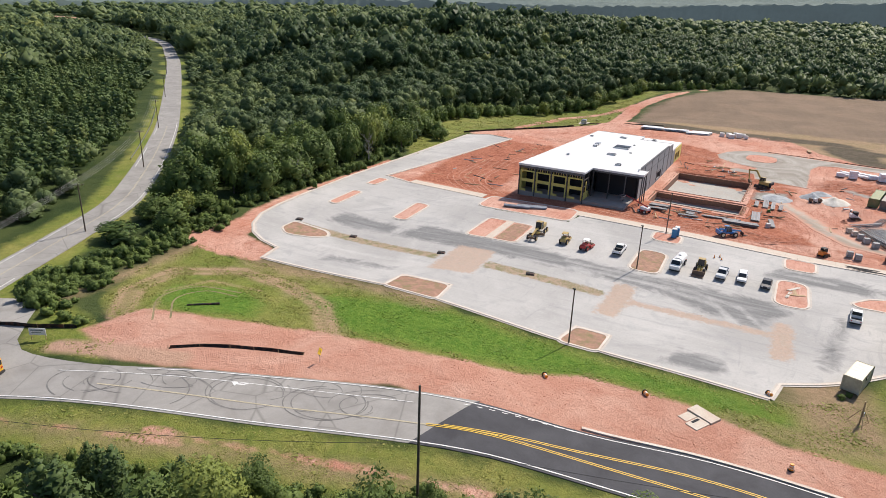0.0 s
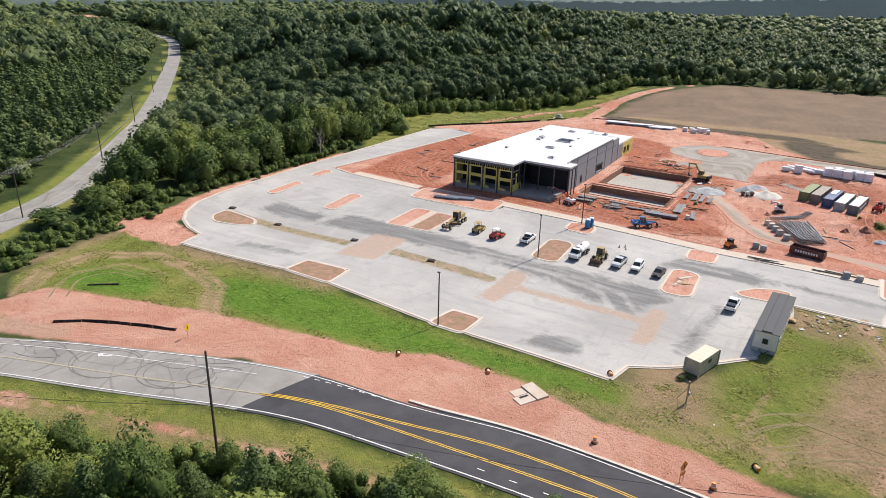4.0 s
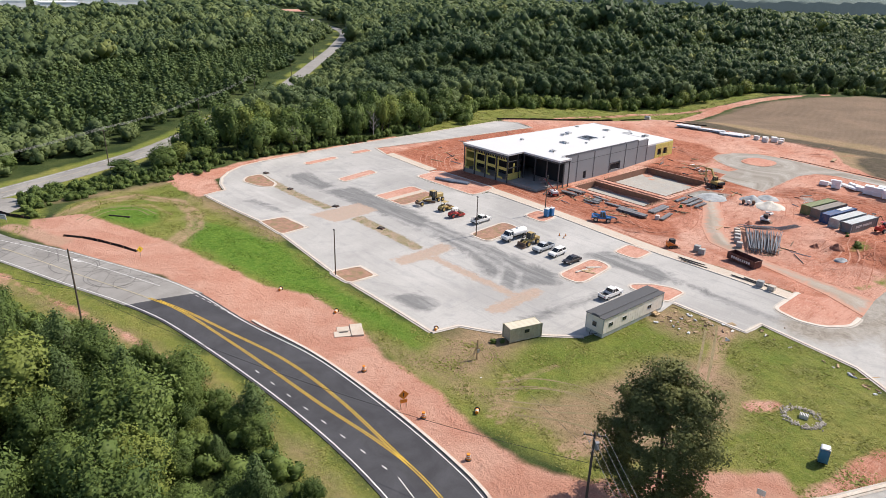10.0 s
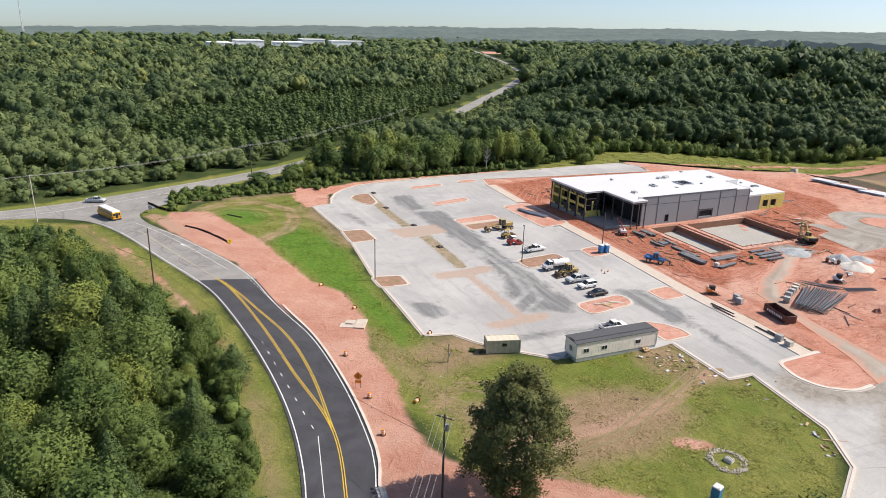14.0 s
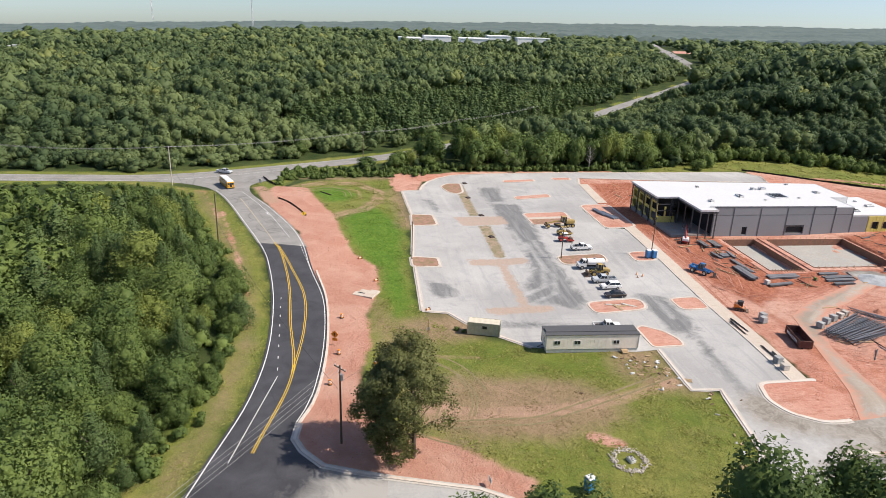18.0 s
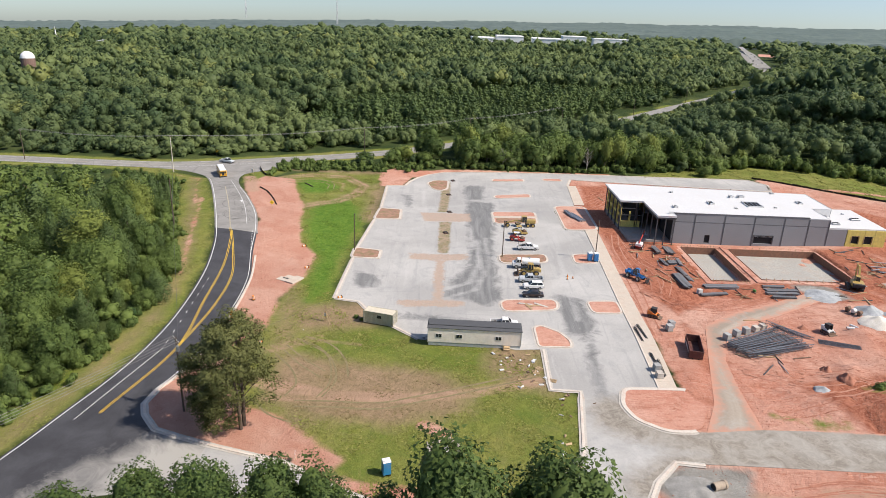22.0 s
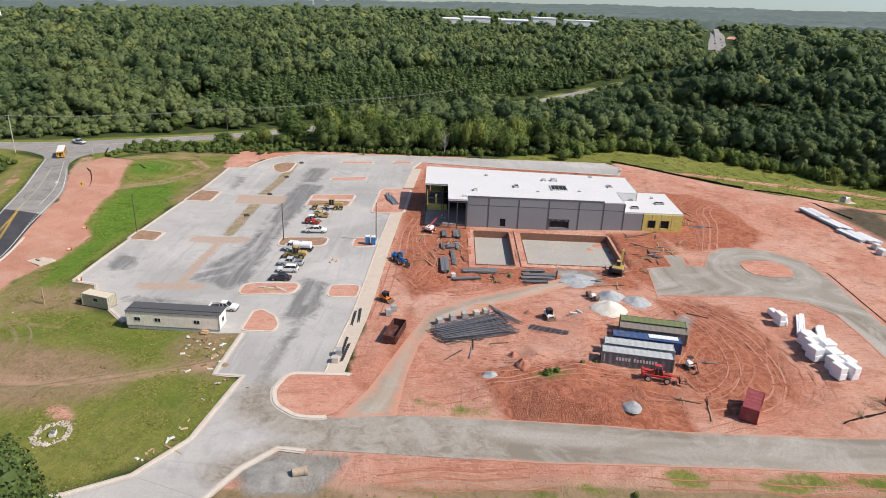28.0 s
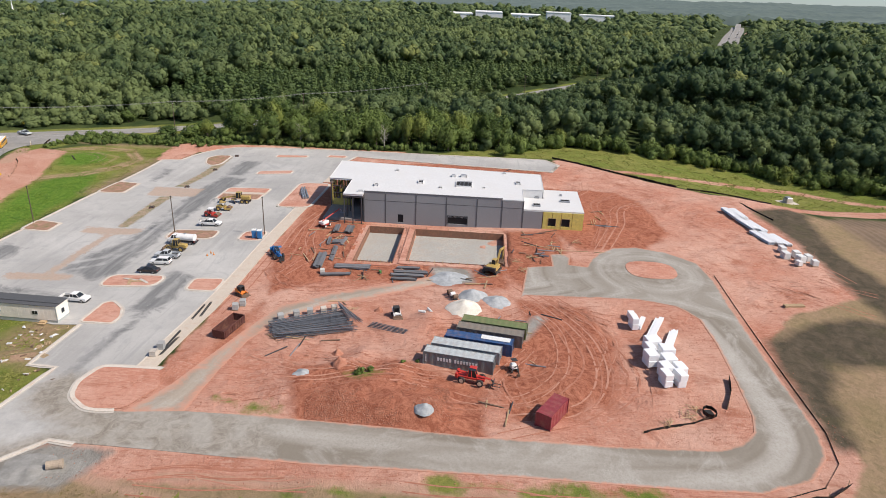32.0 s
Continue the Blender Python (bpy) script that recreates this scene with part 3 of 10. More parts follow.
# ---- plan: outlines in metres ----
LOT = [(2, 97.5), (-24, 98), (-24, 104.5), (-30, 104.5), (-31, 98), (-56, 100), (-57, 107.5), (-68, 107), (-68, 100.5), (-99.5, 99.5), (-101, 106),
       (-107, 107.5), (-112, 110), (-116, 114), (-119, 120), (-120.5, 128), (-121.5, 140), (-122, 162), (-121.5, 201), (-121.5, 239), (-114, 243.5), (-103, 240),
       (-113, 168), (-103, 165.3), (-76, 163.5), (-76, 157), (-70, 156), (-50, 156.4), (-49, 162), (-18, 161), (14.5, 160.2), (37, 159), (37, 153), (42, 151.7), (46, 153), (49, 157),
       (49, 163), (49, 171), (57, 171), (56.5, 156), (61, 152), (67, 149), (63, 138), (55, 143), (38, 145.5), (37.5, 140.5), (23, 141), (23.5, 136), (20, 117), (12, 109), (8, 106), (3, 103)]
ACCESS_L = curve_pts([(150, 20), (110, 40), (75, 56), (61, 60.5), (50, 63), (35, 66), (18, 67), (-3, 65.5), (-21, 62.5), (-36, 58.3), (-69, 46.5), (-93, 36.5), (-101, 30), (-106, 20), (-107.5, 8)], 3)
ACCESS_R = curve_pts([(-114, 60), (-106, 52), (-99, 47.5), (-85, 50), (-69, 58), (-53, 65), (-36, 70), (-21, 73), (-3, 77), (17, 78), (34, 77), (42, 75)], 3)
OLD_MID = curve_pts([(-108, -190), (-112, -60), (-112, -22), (-113, 12), (-121, 40), (-134, 67), (-142, 84), (-150, 101), (-165, 119), (-203, 157), (-262, 210), (-366, 300), (-447, 366), (-560, 446), (-690, 488), (-860, 548), (-1050, 618), (-1259, 690)], 5)
DRIVE_L = [(42, 75), (46, 74.6), (49, 76), (52.5, 79), (54, 83), (56, 89), (59, 100), (64, 108), (68, 117), (69, 124), (67, 131), (63, 138)]
DRIVE_R = [(67, 149), (73, 143), (76.5, 132), (76.5, 118), (73, 106), (68.5, 92), (66.5, 80), (70, 68), (90, 50)]
RING_IN = [(49, 163), (48, 172), (48, 187), (49, 205), (50, 216), (50, 238), (49, 252), (47, 256), (44, 258.5), (40, 259.7), (30, 260.5), (17, 261), (8, 260.5), (3, 257), (1, 250), (1, 226)]
RING_OUT = [(2, 225), (-14, 227), (-15, 233), (-22, 233), (-23, 238), (-16, 237), (-15, 241), (-18, 242), (-24, 245), (-28, 249), (-29.5, 255), (-27, 262), (-21, 268), (-10, 269), (2, 268.5),
            (17, 268.5), (31, 268.5), (43, 268.5), (49, 267), (54, 263), (57.5, 255), (58, 244), (58, 229), (58, 217), (58, 194), (57, 171)]
HAUL_L = [(49, 163), (41, 167), (24, 172), (11, 176), (4, 185), (0, 193), (-8, 207)]
HAUL_R = [(49, 172), (36, 173), (26, 174.5), (16, 179), (10, 185), (6, 193), (-3, 207)]
WALK_L = [(37, 159), (14.5, 160.3), (-18, 161.2), (-49, 162.2), (-76, 163.6), (-103, 165.3)]
WALK_R = [(37, 162.2), (14.5, 163.7), (-19, 164.5), (-49, 165.6), (-76, 167), (-103, 168.5)]

CLAY_SITE = [(36, 163), (36, 152), (44, 150), (58, 150), (65, 150), (63.5, 170), (62.5, 200), (62, 250), (60, 264), (50, 272), (15, 272), (4, 280), (-10, 303), (-35, 303), (-64, 296), (-82, 330), (-84, 372), (-70, 421), (-76, 424),
             (-92, 372), (-90, 310), (-84, 290), (-103, 268), (-118, 250), (-124, 244), (-107, 240), (-117, 168), (-103, 166)]
CLAY_ROAD = [(-97, 56), (-95, 66.5), (-81, 70.5), (-64, 76.5), (-43, 80), (-31, 83), (-23, 88), (-8, 88.5), (4, 85.5), (17, 86), (27, 84), (36, 84), (44, 88), (48, 96), (58, 108), (63, 104), (60, 98), (54, 80), (46, 74),
             (34, 76), (17, 76), (-3, 75), (-20, 71), (-45, 68.5), (-65, 60), (-82, 53)]
CLAY_EDGE = [(-124, 96), (-121, 112), (-124, 130), (-124, 185), (-120.5, 185), (-119, 125), (-112, 108), (-100, 104), (-99, 97), (-108, 95)]
GREEN_A = [(-106, 66), (-114, 80), (-116, 97), (-100, 97), (-60, 98), (-30, 96.5), (2, 96.5), (13, 103), (20, 117), (24, 140), (38, 141), (40, 146), (56, 143), (66, 131), (69, 118), (60, 101), (44, 88), (20, 84), (-8, 87), (-40, 78), (-95, 60)]
SHOULDER = [(150, 10), (75, 54), (61, 60), (35, 66), (18, 67), (-3, 65), (-21, 62), (-36, 58), (-69, 46), (-93, 36), (-106, 14), (-102, 8), (-84, 31), (-50, 42), (-28, 51), (-9, 57.5), (17, 60), (35, 58), (54, 54), (70, 47), (145, 6)]
CORNER = [(-114, 62), (-106, 53), (-99, 48), (-85, 51), (-90, 58), (-104, 60)]
GREEN_N = [(-118, 190), (-128, 205), (-150, 243), (-150, 275), (-138, 318), (-112, 362), (-92, 420), (-80, 424), (-92, 372), (-90, 310), (-86, 291), (-103, 269), (-119, 251), (-124, 243)]
DRY_MEADOW = [(28, 93), (30, 106), (32, 119), (37, 128), (44, 126), (49, 116), (49, 102), (44, 94), (37, 91)]
DRY_SOUTH = [(57, 148), (56, 200), (56, 250), (54, 264), (44, 268), (90, 420), (180, 420), (180, 100), (84, 110), (80, 135)]
FIELD = [(-60, 313), (-35, 311), (-19, 312), (10, 318), (30, 326), (110, 360), (120, 470), (30, 484), (-50, 462), (-66, 425), (-80, 372), (-78, 330)]
DARK_WEEDS = [(15, 271), (7, 282), (3, 292), (4, 302), (14, 304), (30, 296), (22, 290), (23, 280), (34, 275), (46, 273), (47, 269.5), (40, 269.5), (31, 269.5)]
LUSH = [[(-80, 88), (-56, 96.5), (-30, 95.2), (0, 94.6), (5, 92), (-8, 90), (-23, 89.6), (-31, 85.2), (-43, 82), (-62, 79.5), (-74, 84)], [(-98, 70), (-101, 78), (-92, 83.5), (-80, 80), (-78, 74), (-88, 69.5)]]
WEED_STRIP = [(-67, 297), (-76, 311), (-70, 315), (-60, 311), (-36, 307.5), (-17, 310), (8, 312), (20, 304), (1, 300), (-11, 299.5), (-35, 300), (-51, 298)]


# ---- ground ----
def spread(lo, hi, step, reach, grow=1.13):
    mid = list(np.arange(lo, hi + step, step))
    up, s = [mid[-1]], step
    while up[-1] < reach:
        s *= grow
        up.append(up[-1] + s)
    down, s = [mid[0]], step
    while down[-1] > -reach:
        s *= grow
        down.append(down[-1] - s)
    return np.array(down[:0:-1] + mid + up[1:])


PITS = [[(-13.5, 186), (-37, 186), (-37, 195.5), (-13.5, 195.5)], [(-14.5, 198.5), (-36, 198.5), (-36, 222), (-14.5, 222)]]
PIT_DEPTH = 1.7
HEAPS = [(41, 190, 7, 1.1), (44, 203, 6, 1.9), (45.5, 209, 5, 1.8), (38, 199, 6, 1.2), (34, 203, 4, 1.0), (44, 196, 5, 1.2), (33, 194, 3, 0.9), (29, 196, 2.2, 0.9), (17, 206, 4, 0.7), (13, 207, 3, 0.8),
         (-5, 172, 3, 0.4), (-66, 240, 8, 0.5), (-88, 178, 6, 0.6), (-92, 205, 7, 0.7), (-62, 258, 8, 0.5), (-80, 165, 5, 0.5), (62, 196, 5, 0.4), (50, 104, 7, 0.5), (-85, 232, 7, 0.6), (33, 168, 4, 0.4)]
gx, gy = spread(-126, 80, 1.0, 4600, 1.15), spread(40, 306, 1.0, 4600, 1.15)
GX, GY = np.meshgrid(gx, gy, indexing="ij")
GZ = ground(GX, GY)
site_in = edge_distance([CLAY_SITE], GX, GY)
paved = np.maximum.reduce([edge_distance([LOT], GX, GY), edge_distance([RING_IN + RING_OUT], GX, GY), edge_distance([HAUL_L + HAUL_R[::-1]], GX, GY),
                           edge_distance([WALK_L + WALK_R[::-1]], GX, GY), edge_distance([[(-72, 170), (-38, 170), (-38, 245), (-72, 245)]], GX, GY)])
free = np.clip((-paved - 1.5) / 3, 0, 1) * np.clip(site_in / 4, 0, 1)
rough = 0.24 * np.sin(GX * 0.31 + 1.3 * np.sin(GY * 0.23)) * np.sin(GY * 0.29 + 1.7 * np.sin(GX * 0.19)) + 0.13 * np.sin(GX * 1.1 + 2 * np.sin(GY * 0.7)) * np.sin(GY * 1.3) + np.random.default_rng(8).uniform(-0.11, 0.11, GX.shape) + 0.10 * np.sin(GX * 2.1 + 2.5 * np.sin(GY * 0.9)) * np.sin(GY * 1.9 + 2.0 * np.sin(GX * 1.3))
GZ += rough * free
for hx, hy, hr, hh in HEAPS:
    d2 = (GX - hx) ** 2 + (GY - hy) ** 2
    GZ += hh * np.exp(-d2 / (0.5 * hr * hr)) * np.clip((-paved) / 2, 0, 1)
pit_in = np.maximum.reduce([edge_distance([p], GX, GY) for p in PITS])
GZ -= np.where(pit_in > -0.3, PIT_DEPTH + 0.4, 0)
GZ -= np.where((paved > 2.5) & (pit_in < -5), 0.12, 0)
GZ += far_rise(GX, GY)
nx, ny = GX.shape
idx = np.arange(nx * ny).reshape(nx, ny)
quads = np.stack([idx[:-1, :-1], idx[1:, :-1], idx[1:, 1:], idx[:-1, 1:]], -1).reshape(-1, 4)


def array_mesh(name, co, faces, tint=None):
    me = bpy.data.meshes.new(name)
    co, faces = np.asarray(co, np.float32), np.asarray(faces, np.int32)
    k = faces.shape[1]
    me.vertices.add(len(co))
    me.vertices.foreach_set("co", co.ravel())
    me.loops.add(faces.size)
    me.loops.foreach_set("vertex_index", faces.ravel())
    me.polygons.add(len(faces))
    me.polygons.foreach_set("loop_start", np.arange(0, faces.size, k, dtype=np.int32))
    me.update(calc_edges=True)
    if tint is not None:
        give(me, "tint", tint)
    return me


gm = array_mesh("ground", np.stack([GX, GY, GZ], -1).reshape(-1, 3), quads)
TRACKS = [([(37, 90), (40.5, 104), (40.5, 116), (38, 128), (34, 139)], 0.5), ([(39, 90), (42, 104), (42, 117), (39.5, 128), (35.5, 139)], 0.4), ([(43, 92), (43, 104), (41, 112)], 0.2), ([(-96, 64), (-104, 73), (-106, 83), (-97, 90), (-84, 89), (-73, 84.5), (-64, 76)], 0.25), ([(-97, 61), (-107, 71), (-109, 84), (-98, 92.5), (-84, 91.5), (-71, 86.5), (-61, 76)], 0.35), ([(-93, 66), (-100, 75), (-98, 84), (-86, 85)], 0.15),
          ([(28, 88), (22, 98), (23, 106)], 0.25), ([(26, 88), (20, 98)], 0.2)]
PATH_N = [(-121, 244), (-111, 262), (-112, 285), (-117, 305), (-114, 330), (-100, 350), (-88, 375), (-74, 421), (-60, 455)]
for name, polys, lines in (("field", [FIELD], ()), ("dry", [DRY_SOUTH, [(24, 266), (4, 276), (-12, 298), (-40, 298), (-66, 294), (-80, 312), (-62, 320), (20, 324), (74, 312), (74, 262)], [(-60, 292), (-36, 303), (-12, 304), (-12, 310), (-36, 312), (-64, 304)]], ()),
                           ("grass", [GREEN_A, SHOULDER, GREEN_N, CORNER, [(84, 150), (80, 200), (70, 226), (66, 262), (120, 300), (120, 120)]], [(OLD_MID, 9.0)]),
                           ("weeds", [DARK_WEEDS, WEED_STRIP], ()), ("cut", [CLAY_ROAD], ()),
                           ("churn", [[(-80, 236), (-80, 258), (-70, 264), (-42, 266), (-27, 257), (-26, 240), (-40, 234)], [(4, 224), (5, 233), (18, 236), (31, 239), (44, 233), (46, 222), (34, 220), (12, 225)], [(34, 184), (52, 190), (54, 218), (38, 218), (30, 202)], [(-48, 166), (-48, 178), (-38, 186), (-12, 186), (-2, 182), (6, 172), (-14, 166.5)], [(-13, 184), (-13, 222), (-2, 222), (-2, 200), (-4, 184)], [(-12, 220), (-38, 222), (-38, 236), (-14, 238), (0, 228)], [(4, 226), (30, 224), (42, 238), (20, 242), (6, 238)], [(-104, 170), (-78, 168), (-80, 200), (-82, 232), (-104, 238), (-108, 200)], [(18, 212), (30, 212), (34, 222), (20, 224)], [(-80, 163), (-80, 173), (-52, 172), (-40, 178), (-36, 168), (-50, 166)]], [([(30, 170), (10, 172)], 0.8)]),
                           ("lush", LUSH, ()), ("worn", [DRY_MEADOW, [(22, 131), (22, 140), (37, 139.5), (37.5, 134), (30, 130)], [(-8, 306), (14, 312), (60, 300), (60, 272), (30, 272), (10, 284)], [(76, 150), (78, 250), (140, 260), (140, 120)]], [([(-40, 76), (0, 88), (30, 92), (50, 100)], 1.2), ([(-112, 64), (-116, 96)], 1.2), ([(-100, 97), (-56, 98)], 2.0), ([(-96, 62), (-106, 72), (-108, 84), (-98, 91.5), (-84, 90.5), (-72, 85.5), (-62, 76)], 0.9), ([(12, 96), (9, 104)], 6), ([(30, 138), (36, 140)], 2), ([(-93, 32), (-60, 43.5), (-30, 53.5), (-5, 60.5), (17, 63), (40, 62), (60, 57.5)], 0.5)]),
                           ("clay", [CLAY_SITE, CLAY_ROAD, CLAY_EDGE], [(PATH_N, 2.2), ([(49, 119), (51, 123)], 1.2), ([(-66, 44), (-30, 54), (-5, 60.5)], 0.2), ([(63, 104), (66, 122)], 2.0), ([(-100, 20), (-93, 33), (-60, 44)], 0.1)]),
                           ("track", [], TRACKS + [([(-95, 51), (-86, 54), (-76, 57.5)], 2.0), ([(62, 175), (61.5, 215), (61, 248)], 0.8), ([(63, 164), (67, 180), (66, 200)], 0.8)]), ("dust", [[(-3, 206), (-12, 205), (-12, 214), (-4, 215)], [(60, 150), (66, 154), (66, 163), (58, 166), (57, 157)]], [([(12, 228), (20, 224)], 1.5)]),
                           ("tuft", [], [([(44, 175), (47, 186)], 0.3), ([(60.5, 211.9), (60.3, 221.0)], 0.7), ([(61.2, 223.9), (59.8, 234.9), (60.3, 240.0)], 1.1), ([(63.5, 192.4), (62.6, 204.2)], 0.3), ([(36, 196), (36, 198)], 1.0)])):
    give(gm, name, edge_distance(polys, GX, GY, lines))
gm.materials.append(M["ground"])
gm.shade_smooth()
tagged(new("ground", gm), "red clay, grass and woodland floor of a building site", "ground", kind="structure")


def tops(x, y):
    """The height of the ground sheet at many places, heaps and pits included."""
    i = np.clip(np.searchsorted(gx, x) - 1, 0, nx - 2)
    j = np.clip(np.searchsorted(gy, y) - 1, 0, ny - 2)
    u, v = (x - gx[i]) / (gx[i + 1] - gx[i]), (y - gy[j]) / (gy[j + 1] - gy[j])
    return GZ[i, j] * (1 - u) * (1 - v) + GZ[i + 1, j] * u * (1 - v) + GZ[i, j + 1] * (1 - u) * v + GZ[i + 1, j + 1] * u * v


def top(x, y):
    return float(tops(np.array(x, float), np.array(y, float)))


def ripple(x, y, scale, seed=0.0):
    """Cheap smooth unevenness between about -1 and 1."""
    x, y = x * scale + seed, y * scale - seed
    return (np.sin(x * 1.7 + 1.3 * np.sin(y * 1.1 + seed)) + np.sin(y * 2.1 + 1.6 * np.sin(x * 0.9)) + 0.7 * np.sin((x + y) * 3.3 + 2 * np.sin(y * 2.3))) / 2.7


# ---- paving ----
def pave(name, bm, material, label, category, **edges):
    me = bpy.data.meshes.new(name)
    bm.normal_update()
    bm.to_mesh(me)
    bm.free()
    co = np.empty(len(me.vertices) * 3, np.float32)
    me.vertices.foreach_get("co", co)
    co = co.reshape(-1, 3).astype(float)
    for k, (polys, lines) in edges.items():
        give(me, k, edge_distance(polys, co[:, 0], co[:, 1], lines))
    me.materials.append(material)
    return tagged(new(name, me), label, category, kind="structure")


LOT_DARK = [[(-84, 128), (-56, 127.5), (-33, 128), (-21, 127.5), (-10, 123), (-1.5, 121.7), (0, 128), (2.5, 131.5), (-1, 134.3), (-33, 134.8), (-53, 136), (-81, 137.3)], [(-104, 127), (-86, 128.5), (-86, 134), (-104, 134.5)],
            [(-4, 147), (-2.5, 152), (8, 153.5), (16, 153), (17, 146.5), (8, 147)], [(-14, 100), (-6, 100.5), (-5, 106), (-13, 106)], [(-88, 106), (-72, 108), (-72, 110), (-88, 109)], [(8, 112), (10, 133), (12, 133), (10.5, 112)]]
LOT_SOIL = [[(-66, 113), (-66.4, 128.7), (-57.2, 128.9), (-56, 115)], [(-29.5, 112), (-29.3, 127.6), (-24.8, 127.2), (-25.2, 112.5)], [(-25, 119), (-25, 121.5), (0.5, 121.4), (0.5, 119.1)], [(0.6, 111.8), (0.2, 125.4), (1.6, 126.6), (3.6, 125.4), (4.2, 113), (3, 111)]]
LOT_WEED = [[(-109.6, 119), (-109.4, 122.4), (-91.5, 122.4), (-67.4, 121.6), (-67.2, 118.8), (-91, 119.2)], [(-56, 119.5), (-56.4, 122.9), (-29.9, 122.4), (-30.5, 119.6)]]
LOT_PALE = [([(-40, 130.5), (-22, 130.3), (-10, 127.5), (-5.5, 121)], 0.7), ([(-42, 132.8), (-20, 132.5), (-6, 129), (-2.5, 124)], 0.5), ([(-95, 113), (-70, 114.5), (-66, 114)], 0.6), ([(10, 150), (-30, 151.5), (-48, 153)], 0.5), ([(-52, 128.6), (-34, 129)], 0.5)]
TRACKED = [([(53, 182), (53, 168), (50, 160), (45, 151)], 5.0), ([(56, 166), (56, 158), (62, 150)], 2.5)]
parking = pave("parking_lot", sheet(LOT, 0.08, 1.4), M["lot"], "pale grey unfinished asphalt parking lot with dusty stains", "parking lot",
               dark=(LOT_DARK, [([(47, 150), (40, 149), (26, 150), (14, 151)], 0.6)]), soil=(LOT_SOIL, []), weed=(LOT_WEED, []), pale=([], LOT_PALE), mud=([], TRACKED))
old_part = [p for p in ACCESS_L if p[0] < -34]
new_part = [p for p in ACCESS_L if p[0] >= -34]
old_r, new_r = [p for p in ACCESS_R if p[0] < -34], [p for p in ACCESS_R if p[0] >= -34]
JOINT = [(-36, 58.3), (-32.5, 71.2)]
old_poly = [JOINT[0]] + old_part + [(-115, 8), (-121, 40), (-122, 56)] + old_r + [JOINT[1]]
new_poly = [JOINT[1]] + new_r + [(46, 74.7), (49, 76.1), (52.3, 79.2), (53.8, 83), (55.6, 88), (67.6, 87), (66.5, 80), (70, 68), (95, 52), (155, 30)] + new_part + [JOINT[0]]
pave("access_road_worn", sheet(old_poly, 0.06, 4.0), M["old_road"], "worn grey asphalt access road with skid marks", "road")
pave("access_road_fresh", sheet(new_poly, 0.09, 4.0), M["new_road"], "freshly laid black asphalt road with painted lines", "road", dust=([[(54, 80), (54, 92), (72, 92), (71, 76), (62, 76)]], [([(60, 76), (68, 70)], 0.5)]))
country_road = pave("main_road", ribbon(OLD_MID, 4.6, 0.07, 0.3), M["old_road"], "long grey country road through the woods", "road").data
for v in country_road.vertices:
    if v.co.x < -240:
        v.co.z = max(v.co.z, top(v.co.x, v.co.y) + 0.15)
pave("drive", sheet(DRIVE_L + DRIVE_R, 0.05, 4.0), M["lot"], "pale surfaced entrance drive", "road", dark=([], []), soil=([], []), weed=([], []), pale=([], []), mud=([], TRACKED))
pave("ring_road", sheet(RING_IN + RING_OUT, 0.06, 2.0), M["gravel"], "graded grey gravel road base with wheel tracks", "road", across=([], [(RING_IN, 0)]), inner=([RING_IN + RING_OUT, [(46, 158), (59, 158), (58.2, 184), (48, 184)]], []), mud=([], TRACKED))
ring_mesh = bpy.data.objects["ring_road"].data
ring_co = np.empty(len(ring_mesh.vertices) * 3, np.float32)
ring_mesh.vertices.foreach_get("co", ring_co)
ring_co = ring_co.reshape(-1, 3)
lane_d = edge_distance([], ring_co[:, 0], ring_co[:, 1], [(RING_IN, 0)])
swing = np.hypot(ring_co[:, 0] + 15, ring_co[:, 1] - 256)
blend_ = np.clip((8 - ring_co[:, 0]) / 12, 0, 1)
ring_mesh.attributes.remove(ring_mesh.attributes["across"])
give(ring_mesh, "across", lane_d * (1 - blend_) + (3 - swing) * blend_)
pave("haul_track", sheet(HAUL_L + HAUL_R[::-1], 0.05, 1.6), M["haul"], "pale gravel haul track across red clay", "road", across=([], [(HAUL_L, 0)]), inner=([HAUL_L + HAUL_R[::-1]], []))
sidewalk = new("sidewalk")
tagged(sidewalk, "new tan concrete sidewalk along the parking lot", "sidewalk", kind="structure")


def between(a, b, t):
    """The points at the share t along two lines, by distance of the first."""
    def at(line):
        ls = [math.dist(p, q) for p, q in zip(line, line[1:])]
        s = t * sum(ls)
        for (p, q), l in zip(zip(line, line[1:]), ls):
            if s <= l + 1e-9:
                return (p[0] + (q[0] - p[0]) * s / l, p[1] + (q[1] - p[1]) * s / l)
            s -= l
        return line[-1]
    return at(a), at(b)


for k in range(56):
    a, b = between(WALK_L, WALK_R, (k + 0.004) / 56)
    c, d = between(WALK_L, WALK_R, (k + 0.996) / 56)
    if -78 < a[0] < -50:
        continue
    part("slab", sheet([a, b, d, c], 0.16, 50, 0.25), M["concrete"], sidewalk)

kerbs = tagged(new("kerbs"), "pale concrete kerbs round the lot and roads", "kerb", kind="structure")


def kerb(line, closed=False, parent=None, half=0.22, lift=0.2):
    if lift <= 0.2:
        part("gutter", ribbon(dense(line, 2.0, closed), half + 0.38, 0.105, 0.0, closed), M["gutter"], parent or kerbs)
    return part("kerb", ribbon(dense(line, 2.0, closed), half, lift, 0.3, closed), M["kerb"], parent or kerbs)


